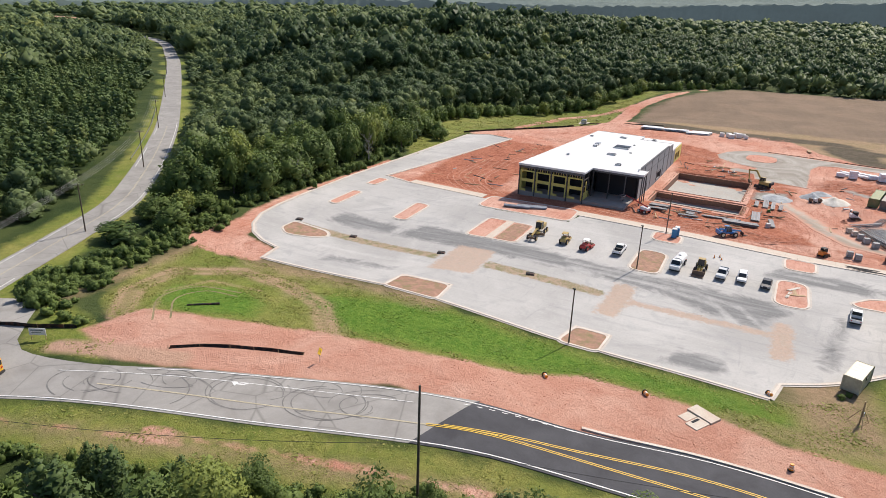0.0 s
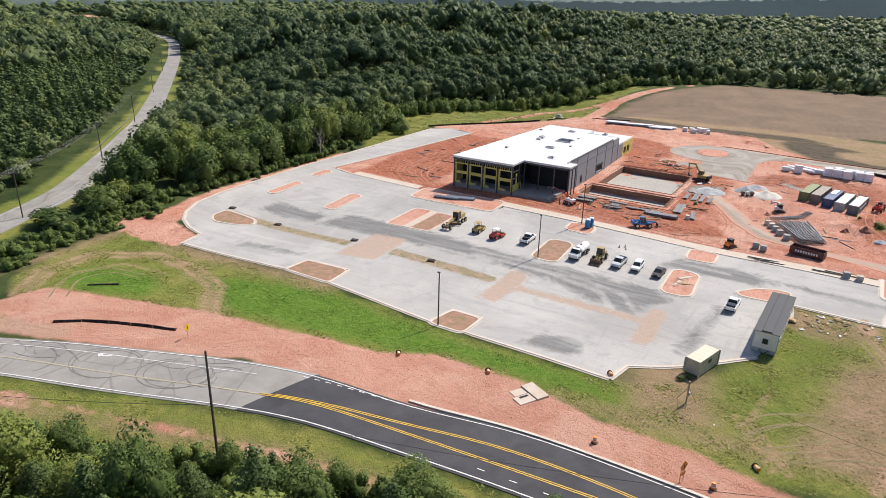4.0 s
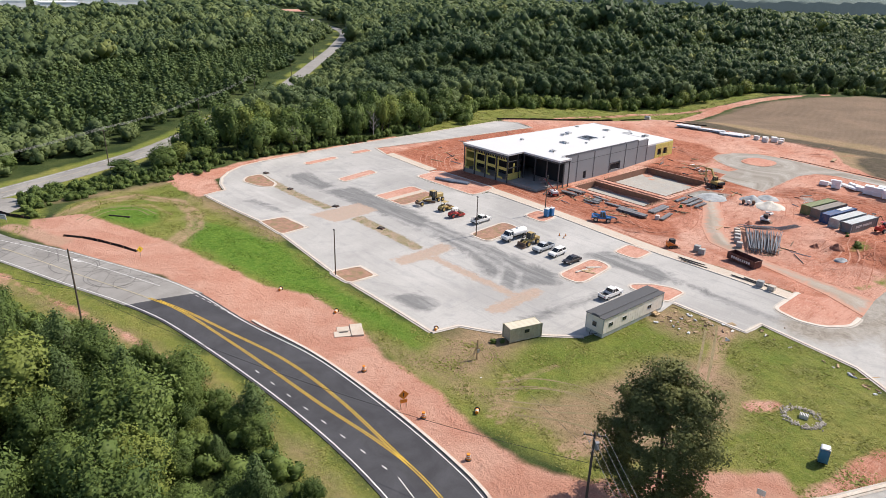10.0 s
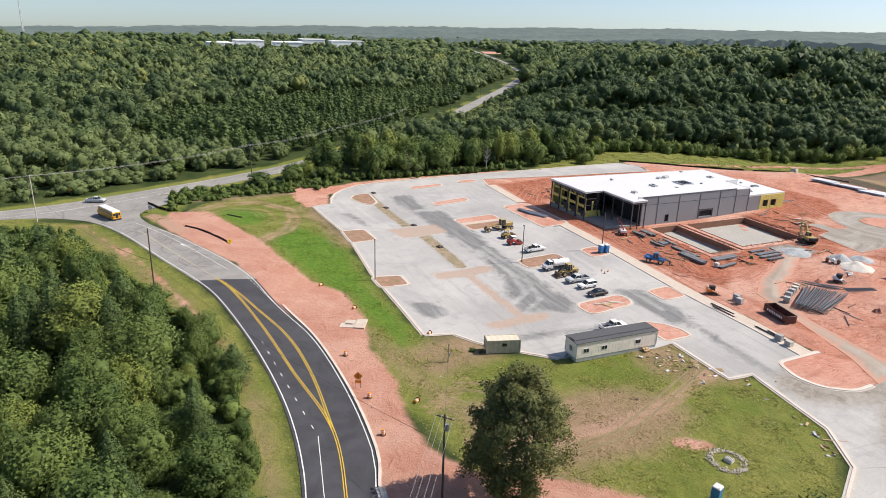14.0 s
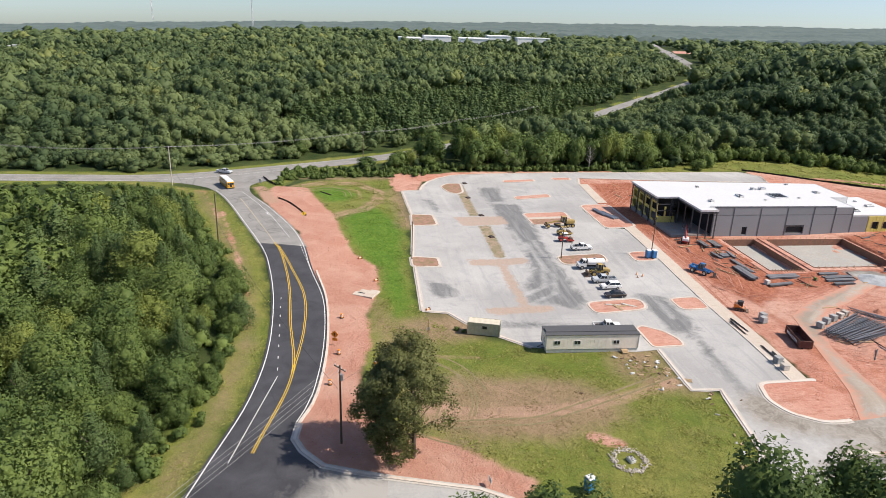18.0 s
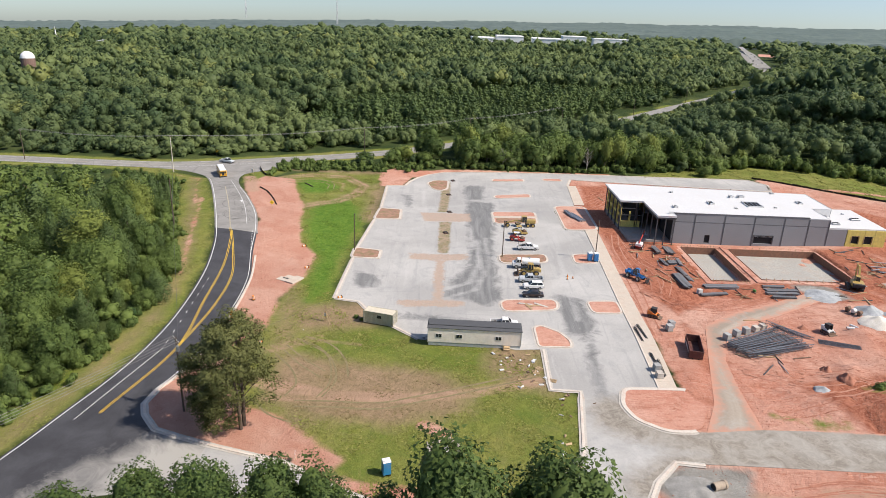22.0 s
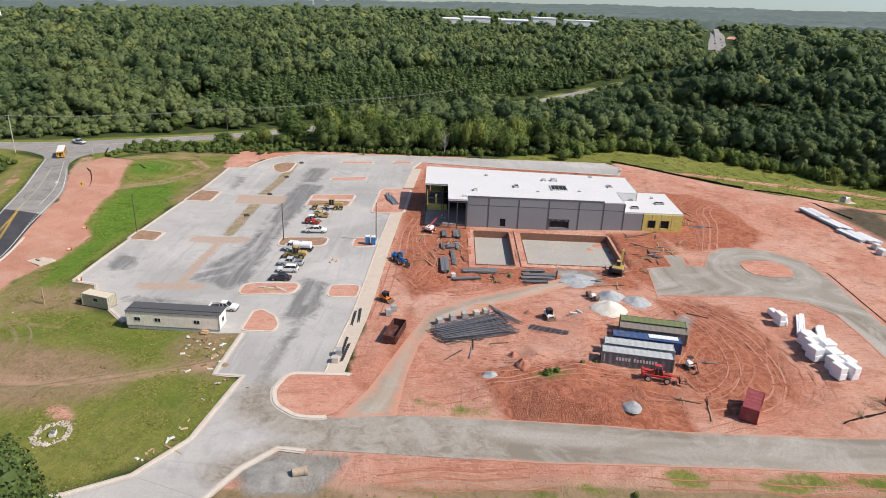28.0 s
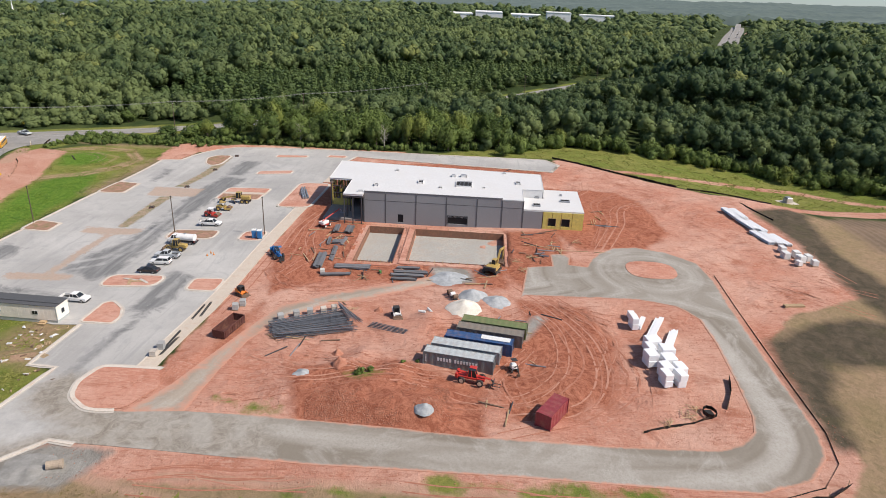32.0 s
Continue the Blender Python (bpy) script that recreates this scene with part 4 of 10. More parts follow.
kerb(LOT[:11] + LOT[11:22])
kerb([(2, 97.5), (3, 103), (8, 106), (12, 109), (20, 117)])
kerb([(23, 141), (37.5, 140.5), (38, 145.5), (55, 143), (63, 138), (67, 131), (69, 124), (68, 117), (64, 108), (59, 100), (56, 89), (54, 83), (52.5, 79), (49, 76), (46, 74.6), (42, 75)])
kerb(curve_pts([(42, 75), (34, 77.2), (17, 78.2), (-3, 77.2), (-19, 74.2)], 2), lift=0.24)
kerb([(57, 160), (56.5, 156), (61, 152), (67, 149), (76, 141)])
kerb([(-103, 165.3), (-113, 168), (-103, 240), (-114, 243.5)])
kerb(rounded([(37, 164), (37, 153), (42, 151.7), (46, 153), (49, 157), (49, 162)], 1.5)[3:-3], half=0.35)
part("soil", sheet(rounded([(37, 163), (37, 153.2), (42, 151.9), (46, 153.2), (48.6, 157), (48.4, 162.5), (42, 165.5)], 1.2), 0.16, 3.0, 0.1), M["soil"], kerbs)
kerb(WALK_L[:4], half=0.12, lift=0.21)


def island(corners, r, label, soil=True, lift=0.2, edged=True):
    t = tagged(new("parking_island"), label, "traffic island", "parking islands", "structure")
    o = rounded(corners, r)
    if edged:
        part("kerb", ribbon(o, 0.2, lift, 0.3, True), M["kerb"], t)
        part("gutter", ribbon(o, 0.62, 0.105, 0.0, True), M["gutter"], t)
    part("soil", sheet(o, 0.15, 3.0, 0.1), M["soil"] if soil else M["grass_soil"], t)
    return t


for corners, r, ok in (([(-0.5, 134.3), (-0.8, 146.8), (4.8, 146.5), (5.6, 134.5)], 2.4, True), ([(0, 153.6), (-0.4, 160.2), (5.8, 160.2), (5.9, 153.8)], 1.6, True), ([(22, 140.3), (13.6, 140.3), (12.6, 141.8), (15.6, 145.2), (19.3, 146.8), (22, 146.6)], 1.0, True),
                       ([(-29.3, 135.7), (-29.5, 148), (-23.6, 148), (-23, 135.8)], 2.2, False), ([(-29, 155), (-29.3, 160.8), (-22.9, 160.6), (-22.6, 154.8)], 1.8, True), ([(-68.7, 136), (-68.6, 149.4), (-56.2, 149), (-56, 136.2)], 1.6, True),
                       ([(-91.2, 138), (-91.2, 150.4), (-87, 150.2), (-87.2, 138)], 1.5, True), ([(-112.2, 138.2), (-112.2, 150.2), (-109.2, 150), (-109.4, 138.2)], 1.3, True), ([(-113.3, 157.5), (-113.3, 164.5), (-110, 164.3), (-110.2, 157.5)], 1.2, True),
                       ([(-76, 156.8), (-76.3, 166.5), (-50.4, 166), (-50, 156.6)], 2.5, True), ([(-31, 97.5), (-30, 104.3), (-24, 104.3), (-24, 97.5)], 1.4, False), ([(-68.3, 100.3), (-68, 106.8), (-57, 107.2), (-56, 99.8)], 1.6, False),
                       ([(-105.5, 113.8), (-109.3, 116.5), (-109.6, 121.6), (-99, 121.2), (-96.5, 118.6), (-99, 115.8)], 1.6, False), ([(-19.8, 250), (-19.8, 261.5), (-10, 261.5), (-10, 250)], 4.8, True)):
    made = island(corners, r, "kerbed island of bare red soil" if ok else "kerbed island of weedy soil", ok, edged=corners[0][1] < 240)
    if corners[0] == (-68.7, 136):
        part("crossing_slab", sheet([(-63.6, 136.1), (-63.6, 149.2), (-61.6, 149.2), (-61.6, 136.1)], 0.2, 50, 0.1), M["concrete"], made, "tan concrete crossing strip")
        part("weed_bed", sheet(rounded([(-61.3, 136.7), (-61.3, 148.6), (-56.8, 148.4), (-56.6, 136.8)], 1.2), 0.175, 3.0, 0.1), M["grass_soil"], made, "weedy soil bed")

# ---- road paint ----
paint = tagged(new("road_markings"), "yellow and white painted road lines", "road marking", kind="structure")


def stripe(pts, width, material, lift=0.125, smooth=True):
    part("painted_line", ribbon(curve_pts(pts, 2) if smooth else dense(pts, 2), width / 2, lift), material, paint)


YEL_A = [(49, 69), (28, 72.6), (8, 70.6), (-12, 68.4), (-28, 65.2), (-36, 62.6)]
YEL_B = [(28, 72.6), (10, 73.4), (-6, 72.2), (-21, 68), (-34, 63.6)]
for pts in (YEL_A, YEL_B):
    c = curve_pts(pts, 2)
    for d in (0.16, -0.16):
        part("painted_line", ribbon(offset(c, d), 0.07, 0.125), M["yellow_line"], paint)
stripe([(-36, 62.6), (-58, 55.2), (-80, 47)], 0.26, M["old_yellow"], 0.09)
part("painted_line", ribbon(offset([p for p in ACCESS_L if p[0] > -95], -0.5), 0.09, 0.125), M["white_line"], paint)
part("painted_line", ribbon(offset([p for p in ACCESS_R if p[0] > -80], -0.5), 0.08, 0.125), M["white_line"], paint)
stripe([(-40, 66), (-62, 58.5), (-88, 46.5)], 0.12, M["white_line"], 0.09)
stripe([(51, 66), (28, 70.2)], 0.12, M["white_line"])
for k in range(9):
    stripe([(-34 + k * 1.7, 69.2 + k * 0.42), (-33.2 + k * 1.7, 69.4 + k * 0.42)], 0.14, M["white_line"], smooth=False)
for k in range(8):
    stripe([(26 - k * 4.2, 70.0 - k * 0.35), (25 - k * 4.2, 69.9 - k * 0.35)], 0.14, M["white_line"], smooth=False)
for d in (0.14, -0.14):
    part("painted_line", ribbon(offset(OLD_MID, d), 0.06, 0.085), M["old_yellow"], paint)
for d in (3.7, -3.7):
    part("painted_line", ribbon(offset(OLD_MID, d), 0.07, 0.085), M["white_line"], paint)


# ---- woods ----
rng = np.random.default_rng(5)


def octa():
    v = np.array([(1, 0, 0), (-1, 0, 0), (0, 1, 0), (0, -1, 0), (0, 0, 1), (0, 0, -1)], float)
    f = np.array([(0, 2, 4), (2, 1, 4), (1, 3, 4), (3, 0, 4), (2, 0, 5), (1, 2, 5), (3, 1, 5), (0, 3, 5)])
    return v, f


def lump():
    """A ball of 32 triangles, for the dense heart of a crown."""
    bm = bmesh.new()
    bmesh.ops.create_icosphere(bm, subdivisions=1, radius=1.0)
    v = np.array([q.co[:] for q in bm.verts])
    f = np.array([[q.index for q in p.verts] for p in bm.faces])
    bm.free()
    return v, f


def unit(v):
    return v / (np.linalg.norm(v, axis=1, keepdims=True) + 1e-9)


def leaves_at(pos, nrm, size, jitter=0.6, squash=0.8, crisp=0.75):
    """Small leaf sprays as triangles, one at each place, facing roughly along nrm."""
    n = len(pos)
    face = unit(nrm + rng.normal(0, jitter, (n, 3)))
    u = unit(np.cross(face, rng.normal(0, 1, (n, 3))))
    w = np.cross(face, u)
    s = (size * rng.uniform(0.55, 1.35, n))[:, None]
    co = np.stack([pos + (u * a + w * b) * (1, 1, squash) * s * (1 + rng.uniform(-0.3, 0.3, (n, 1))) for a, b in ((-1, -0.6), (1, -0.5), (0.05, 1.0))], 1).reshape(-1, 3)
    soft = unit(nrm + crisp * face + rng.normal(0, 0.12, (n, 3)))
    return co, np.arange(n * 3).reshape(n, 3), np.repeat(soft, 3, 0)


def crown_shape(kind, lobes, n_leaf, size, core=0.86, squash=0.55, spread_=0.62, plain_heart=False, crisp=0.3):
    """A crown 1 high and about 1 in radius: lobes of leaf sprays over dense hearts. Vertices, triangles and soft normals."""
    cs, rs = [], []
    if kind == "pine":
        for i in range(lobes):
            t = i / max(1, lobes - 1)
            a = rng.uniform(0, 6.28)
            cs.append((0.2 * (1 - t) * math.cos(a), 0.2 * (1 - t) * math.sin(a), 0.1 + 0.8 * t))
            rs.append(0.62 * (1 - t) ** 0.8 + 0.14)
    else:
        cs.append((0, 0, 0.42))
        rs.append(0.62)
        for i in range(lobes - 1):
            a, z = i * 2.4 + rng.uniform(-0.5, 0.5), rng.uniform(0.10, 0.72)
            r = spread_ * math.sqrt(rng.uniform(0.25, 1)) * (1.0 - 0.4 * max(0, z - 0.45) / 0.3)
            cs.append((r * math.cos(a), r * math.sin(a), z))
            rs.append(rng.uniform(0.28, 0.5))
    cs, rs = np.array(cs), np.array(rs)
    flat = np.array((1, 1, 0.72 if kind != "pine" else 0.4))
    mid = np.array((0, 0, 0.36))
    co, fa, no, base = [], [], [], 0
    ov, of = octa() if plain_heart else lump()
    for c, r in zip(cs, rs):
        co.append(c + ov * r * core * flat * rng.uniform(0.8, 1.1, (len(ov), 1)))
        no.append(unit(0.75 * ov + 0.5 * (co[-1] - mid)))
        fa.append(of + base)
        base += len(ov)
    pick = rng.choice(lobes, n_leaf, p=rs ** 2 / (rs ** 2).sum())
    d = rng.normal(0, 1, (n_leaf, 3))
    d[:, 2] = d[:, 2] * 0.8 + 0.3
    d = unit(d)
    pos = cs[pick] + d * rs[pick][:, None] * flat * rng.uniform(0.84, 1.12, (n_leaf, 1))
    lco, lf, ln = leaves_at(pos, unit(0.75 * d + 0.5 * (pos - mid)), size, 0.5, squash, crisp)
    return np.concatenate(co + [lco]), np.concatenate(fa + [lf + base]), np.concatenate(no + [ln])


def soften(me, normals):
    a = me.attributes.new("custom_normal", "FLOAT_VECTOR", "POINT")
    a.data.foreach_set("vector", np.asarray(normals, np.float32).ravel())
    return me


def wood(name, sites, shapes, material, label, category="woods"):
    """One mesh of many trees. sites: rows of x, y, ground height, radius, height, foot of the crown, tint."""
    co, fa, no, ti, base = [], [], [], [], 0
    for x, y, z, r, h, foot, tint in sites:
        v, f, n = shapes[rng.integers(len(shapes))]
        a = rng.uniform(0, 6.28)
        c, s = math.cos(a), math.sin(a)
        co.append(np.stack([x + r * (v[:, 0] * c - v[:, 1] * s), y + r * (v[:, 0] * s + v[:, 1] * c), z + foot + (h - foot) * v[:, 2]], 1))
        no.append(np.stack([n[:, 0] * c - n[:, 1] * s, n[:, 0] * s + n[:, 1] * c, n[:, 2]], 1))
        fa.append(f + base)
        ti.append(np.full(len(v), tint))
        base += len(v)
    me = soften(array_mesh(name, np.concatenate(co), np.concatenate(fa), np.concatenate(ti)), np.concatenate(no))
    me.materials.append(material)
    return tagged(new(name, me), label, category, kind="stuff")


WOOD_SW = [(-102, 4), (-86, 29), (-50, 41), (-28, 50), (-9, 57.5), (17, 60.5), (35, 59.5), (54, 55.5), (70, 49), (140, 12), (140, -260), (-102, -260)]
FAR_OPEN = [[(-980, 60), (-960, 330), (-1080, 470), (-1180, 470), (-1100, 60)], [(-760, 500), (-1259, 670), (-1259, 730), (-760, 535)], [(-930, 600), (-1060, 640), (-1040, 690), (-920, 650)]]
WOOD_MID = [(-127, 66), (-126, 90), (-127, 112), (-127, 150), (-128, 195), (-133, 222), (-156, 246), (-154, 275), (-142, 318), (-117, 362), (-98, 420), (-52, 470), (40, 490), (300, 530), (900, 700), (900, 2000), (-2000, 2000), (-2000, 905),
            (-1100, 660), (-860, 575), (-690, 508), (-560, 462), (-447, 380), (-366, 314), (-262, 224), (-203, 170), (-165, 131), (-150, 113), (-136, 85)]
WOOD_W = [(-122, -260), (-124, -60), (-124, 10), (-133, 36), (-147, 62), (-164, 96), (-179, 112), (-214, 146), (-272, 199), (-376, 289), (-456, 354), (-566, 432), (-694, 462), (-864, 522), (-1100, 606), (-2000, 880), (-2000, -1600), (-130, -900)]


def scatter(polys, near, far_r, step):
    cx, cy = -20.0, 150.0
    n = int(far_r * 2 / step) + 1
    ax = (np.arange(n) - n / 2) * step
    X, Y = np.meshgrid(cx + ax, cy + ax, indexing="ij")
    X = X + rng.uniform(-0.48, 0.48, X.shape) * step
    Y = Y + rng.uniform(-0.48, 0.48, X.shape) * step
    d = np.hypot(X - cx, Y - cy)
    ok = (d >= near) & (d < far_r) & np.logical_or.reduce([inside(p, X, Y) for p in polys])
    return X[ok], Y[ok]


def far_ground(x, y):
    return ground(x, y) + far_rise(x, y)


TALL = [(-133, 224), (-160, 248), (-152, 290), (-135, 330), (-108, 378), (-90, 430), (-40, 480), (60, 500), (300, 560), (300, 900), (-420, 900), (-520, 480), (-380, 345), (-300, 285), (-215, 222), (-175, 205)]


def sites_of(X, Y, r0, r1, h0, h1, foot):
    """Trees of mixed kind, age and height: stands, single tall ones that stand out, and small ones under them."""
    z = far_ground(X, Y)
    tall = inside(TALL, X, Y) & (away(TALL, X, Y) > 5)
    out = []
    for x, y, g, big in zip(X, Y, z, tall):
        stand = noise.noise(Vector((x, y, 0)) * 0.011) * 0.5 + 0.5
        clump = noise.noise(Vector((x, y, 20)) * 0.045)
        hue = noise.noise(Vector((x, y, 40)) * 0.017) + 0.8 * noise.noise(Vector((x, y, 60)) * 0.05)
        h = rng.uniform(h0, h1) * (0.60 + 0.65 * stand + 0.25 * clump) * (1.5 if big else 1.0)
        r = rng.uniform(r0, r1) * (0.8 + 0.35 * stand)
        u = rng.uniform()
        if u < 0.16:
            h, r = h * rng.uniform(1.1, 1.4), r * rng.uniform(1.2, 1.5)
        elif u > 0.74:
            h, r = h * rng.uniform(0.6, 0.85), r * rng.uniform(0.55, 0.8)
        tint = float(np.clip(0.50 + 0.62 * hue + rng.normal(0, 0.22) - (0.5 if big else 0), 0, 0.93))
        if rng.uniform() < 0.02 + 0.05 * max(0, hue):
            tint = 1.0
        out.append((x, y, g, r, h, max(h * foot, h - rng.uniform(1.45, 2.0) * r), tint))
    return out


def lowered(site):
    """Lower growth beside the main road and between the lot and the road."""
    x, y, g, r, h, f, t = site
    d = away(ROAD_SPARSE, np.array([x]), np.array([y]), False)[0]
    side = inside(WOOD_MID, np.array([x]), np.array([y]))[0]
    if side and -305 < x < -222:
        h2 = min(h, 1.0 + 0.25 * d)
    elif side and -430 < x <= -305:
        h2 = min(h * 1.2, 0.44 * d)
    elif side and x <= -430:
        h2 = max(h, rng.uniform(15, 21))
    elif side and x > -222 and y > 112:
        h2 = rng.uniform(9.0, 15.5) if d > 14 else rng.uniform(6.5, 11)
    else:
        h2 = min(h, 5.0 + 0.30 * d)
    if x > -150 and y < 112:
        h2 = min(h2, rng.uniform(4.0, 7.5))
    if not side and y < 110:
        h2 = min(h2, 4 + 0.16 * d)
    k = h2 / h
    r *= 0.5 + 0.5 * min(k, 1.5)
    return x, y, g, r, h2, max(0.0, h2 - 1.55 * r), float(np.clip(t + 0.18 * (1 - min(1, k)), 0, 0.92)) if t < 0.95 else t


ROAD_SPARSE = OLD_MID[::4]
PINES = [(-190, 40), (-175, 105), (-215, 150), (-280, 205), (-380, 290), (-440, 300), (-380, 160), (-300, 60)]
mid_shapes = [crown_shape("broad", 9, 330, 0.092, 0.8) for _ in range(10)]
low_shapes = [crown_shape("broad", 5, 90, 0.19) for _ in range(6)]
pine_shapes = [crown_shape("pine", 4, 56, 0.17, plain_heart=True) for _ in range(5)]
far_shapes = [crown_shape("broad", 5, 36, 0.18, 0.92, plain_heart=True) for _ in range(12)]
vast_shapes = [crown_shape("broad", 3, 8, 0.24, 1.08, plain_heart=True) for _ in range(8)]
X, Y = scatter([WOOD_MID, WOOD_W], 0, 330, 7.0)
clear = away(ROAD_SPARSE, X, Y, False) > np.where(inside(WOOD_MID, X, Y), 10, 10)
keep = clear & ~inside(PINES, X, Y)
near_sites = [lowered(q) for q in sites_of(X[keep], Y[keep], 4.2, 7.2, 13, 17, 0.3)]
belt = [q for q in near_sites if q[0] > -153 and 60 < q[1] < 222]
edge_shapes = [crown_shape("broad", 9, 380, 0.088) for _ in range(8)]
wood("woods_edge", [q for q in near_sites if q not in belt and q[0] > -185 and q[1] > -20], edge_shapes, M["wood_leaf"], "tall leafy edge of the woods behind the site")
wood("woods_near_the_site", [q for q in near_sites if q not in belt and not (q[0] > -185 and q[1] > -20)], mid_shapes, M["wood_leaf"], "dense mixed broadleaf woods in full summer leaf")
lower = [(x + 2.5 * math.cos(k), y + 2.5 * math.sin(k), g, r * 0.75, h * 0.55, 0.0, min(0.9, t + 0.1)) for k, (x, y, g, r, h, f, t) in enumerate(near_sites) if k % 2 == 0 and x > -165]
wood("understorey", lower, low_shapes, M["wood_leaf"], "leafy undergrowth along the edge of the woods", "undergrowth")
X2, Y2 = scatter([PINES], 0, 600, 5.0)
far_enough = away(ROAD_SPARSE, X2, Y2, False) > 11
wood("pine_plantation", sites_of(X2[far_enough], Y2[far_enough], 2.9, 3.9, 7.5, 10, 0.02), pine_shapes, M["pine"], "close rows of young planted pines")
X, Y = scatter([WOOD_MID, WOOD_W], 330, 820, 10.0)
thin = (X < 0.08 * Y + 70) | (rng.uniform(0, 1, X.shape) < 0.3)
ok = (Y > -420) & thin & ~inside(PINES, X, Y) & (away(ROAD_SPARSE, X, Y, False) > np.where(X < -690, 24, np.where(X < -420, 6.5, 10)))
wood("woods_beyond", [lowered(q) for q in sites_of(X[ok], Y[ok], 6.0, 9.6, 13, 17.5, 0.25)], far_shapes, M["wood_leaf"], "wooded country beyond the site")
X, Y = scatter([WOOD_MID, WOOD_W], 820, 1560, 19.0)
bare = np.logical_or.reduce([inside(p, X, Y) for p in FAR_OPEN])
ok = (Y > -1100) & (X < 0.08 * Y + 90) & (away(ROAD_SPARSE, X, Y, False) > 9) & ~bare
wood("woods_far_off", sites_of(X[ok], Y[ok], 10, 15, 11, 19, 0.2), vast_shapes, M["wood_leaf"], "far woods that reach towards the horizon")
X, Y = scatter([WOOD_SW], 0, 420, 6.5)
deep = (Y < 6) & (Y > -130) & (X < 25)
deep_sites = [(x, y, g, r * min(1, 0.4 + 0.6 * q), h * q, f * q, t) for x, y, g, r, h, f, t in sites_of(X[deep], Y[deep], 3.4, 5.2, 8, 12, 0.2) for q in [min(1, max(1.6, 0.2 * (x + 106)) / h)]]
wood("woods_under_the_flight", deep_sites, low_shapes, M["leaf"], "dense young woods beside the access road")


def near_tree(kind, seed, lobes, n_leaf, size, squash=0.42, core=0.66, spread_=0.62):
    """Meshes of one close tree, 1 high: crown with many small leaf sprays, and a trunk with limbs."""
    v, f, n = crown_shape(kind, lobes, n_leaf, size, core, squash, spread_, crisp=0.85)
    n = unit(n * (1, 1, 1 / max(0.25, squash)))
    crown = soften(array_mesh("crown", v, f, np.full(len(v), TINTS[seed % len(TINTS)] * (0.45 if n_leaf > 5000 else 1.0))), n)
    crown.materials.append(M["pine"] if kind == "pine" else M["leaf"])
    bm = bmesh.new()
    rod(bm, (0, 0, -0.35), (0.02, 0.01, 0.45), 0.07, 0.035, 7)
    for k in range(6):
        a = k * 2.4 + seed
        z = 0.02 + 0.07 * k
        rod(bm, (0, 0, z), (0.45 * math.cos(a), 0.45 * math.sin(a), z + 0.3), 0.028, 0.01, 5)
    trunk = bpy.data.meshes.new("trunk")
    bm.to_mesh(trunk)
    bm.free()
    trunk.materials.append(M["bark"])
    return crown, trunk


TINTS = (0.38, 0.66, 0.5, 0.8, 0.22, 0.6, 0.96, 0.46)
NEAR = [near_tree("broad", s, 11, 1050, 0.075) for s in range(8)]
NEAR_PINE = [near_tree("pine", s, 9, 1000, 0.08, 0.3) for s in range(3)]
FINE = [near_tree("broad", s, 20, 5000, 0.038, 0.45, 0.58) for s in range(8)]
FINE_PINE = [near_tree("pine", s, 16, 4200, 0.040, 0.30, 0.52) for s in range(3)]
FULL = [near_tree("broad", s, 24, 9000, 0.038, 0.32, 0.72) for s in (0, 2, 7)]


def tree(x, y, r, h, k, label, pine=False, group="roadside woods", foot=0.22, full=False, fine=False):
    t = thing("pine_tree" if pine else "tree", label, "tree", x, y, rng.uniform(0, 360), z=top(x, y), group=group)
    sets = (FINE_PINE if pine else FINE) if fine else (NEAR_PINE if pine else NEAR)
    crown, trunk = FULL[k % 3] if full else sets[k % len(sets)]
    for name, me in (("crown", crown), ("trunk", trunk)):
        o = part(name, me, None, t)
        o.location, o.scale = (0, 0, h * foot), (r, r, h * (1 - foot))
        if name == "trunk" and foot > 0.25:
            o.scale = (r * 0.55, r * 0.55, h * foot / 0.35)
    return t


X, Y = scatter([WOOD_SW], 0, 300, 5.6)
front = (Y >= 6)
for n, (x, y) in enumerate(zip(X[front], Y[front])):
    h = rng.choice((3.8, 5.5, 7.5, 9.5, 11.5)) * rng.uniform(0.85, 1.1)
    h = min(h, max(1.6, 0.2 * (x + 106))) if y < 34 else h
    inward = away(WOOD_SW[:9], np.array([x]), np.array([y]), False)[0]
    h = min(h * (1.15 if x > -60 else 1.0), 4.2 + 0.9 * inward)
    pine = rng.uniform() < (0.6 if -80 < x < -20 else 0.25)
    tree(x, y, h * rng.uniform(0.42, 0.60) * (0.7 if pine else 1), h, n, "young pine with dense dark needles" if pine else ("broadleaf tree with yellowish summer leaves" if n % 8 == 6 else "bushy green broadleaf tree"), pine, foot=0.05, fine=x > -48 and y > 22)
X, Y = scatter([WOOD_SW], 0, 300, 4.3)
ok = (Y > 18) & (X > -70) & (X < 60)
wood("bramble_floor", [(x, y, top(x, y), rng.uniform(1.6, 3.0), rng.uniform(1.6, 3.8), -0.2, float(np.clip(rng.normal(0.6, 0.25), 0, 0.93))) for x, y in zip(X[ok], Y[ok])], [crown_shape("broad", 5, 260, 0.085) for _ in range(6)], M["leaf"], "brambles and saplings between the young trees", "undergrowth")
for n, (x, y, g, r, h, f, t) in enumerate(belt):
    tree(x, y, max(1.9, r), h, (5 * n + 2) % 8, "leafy tree between the parking lot and the main road", False, "trees along the main road", 0.12)
n = 0
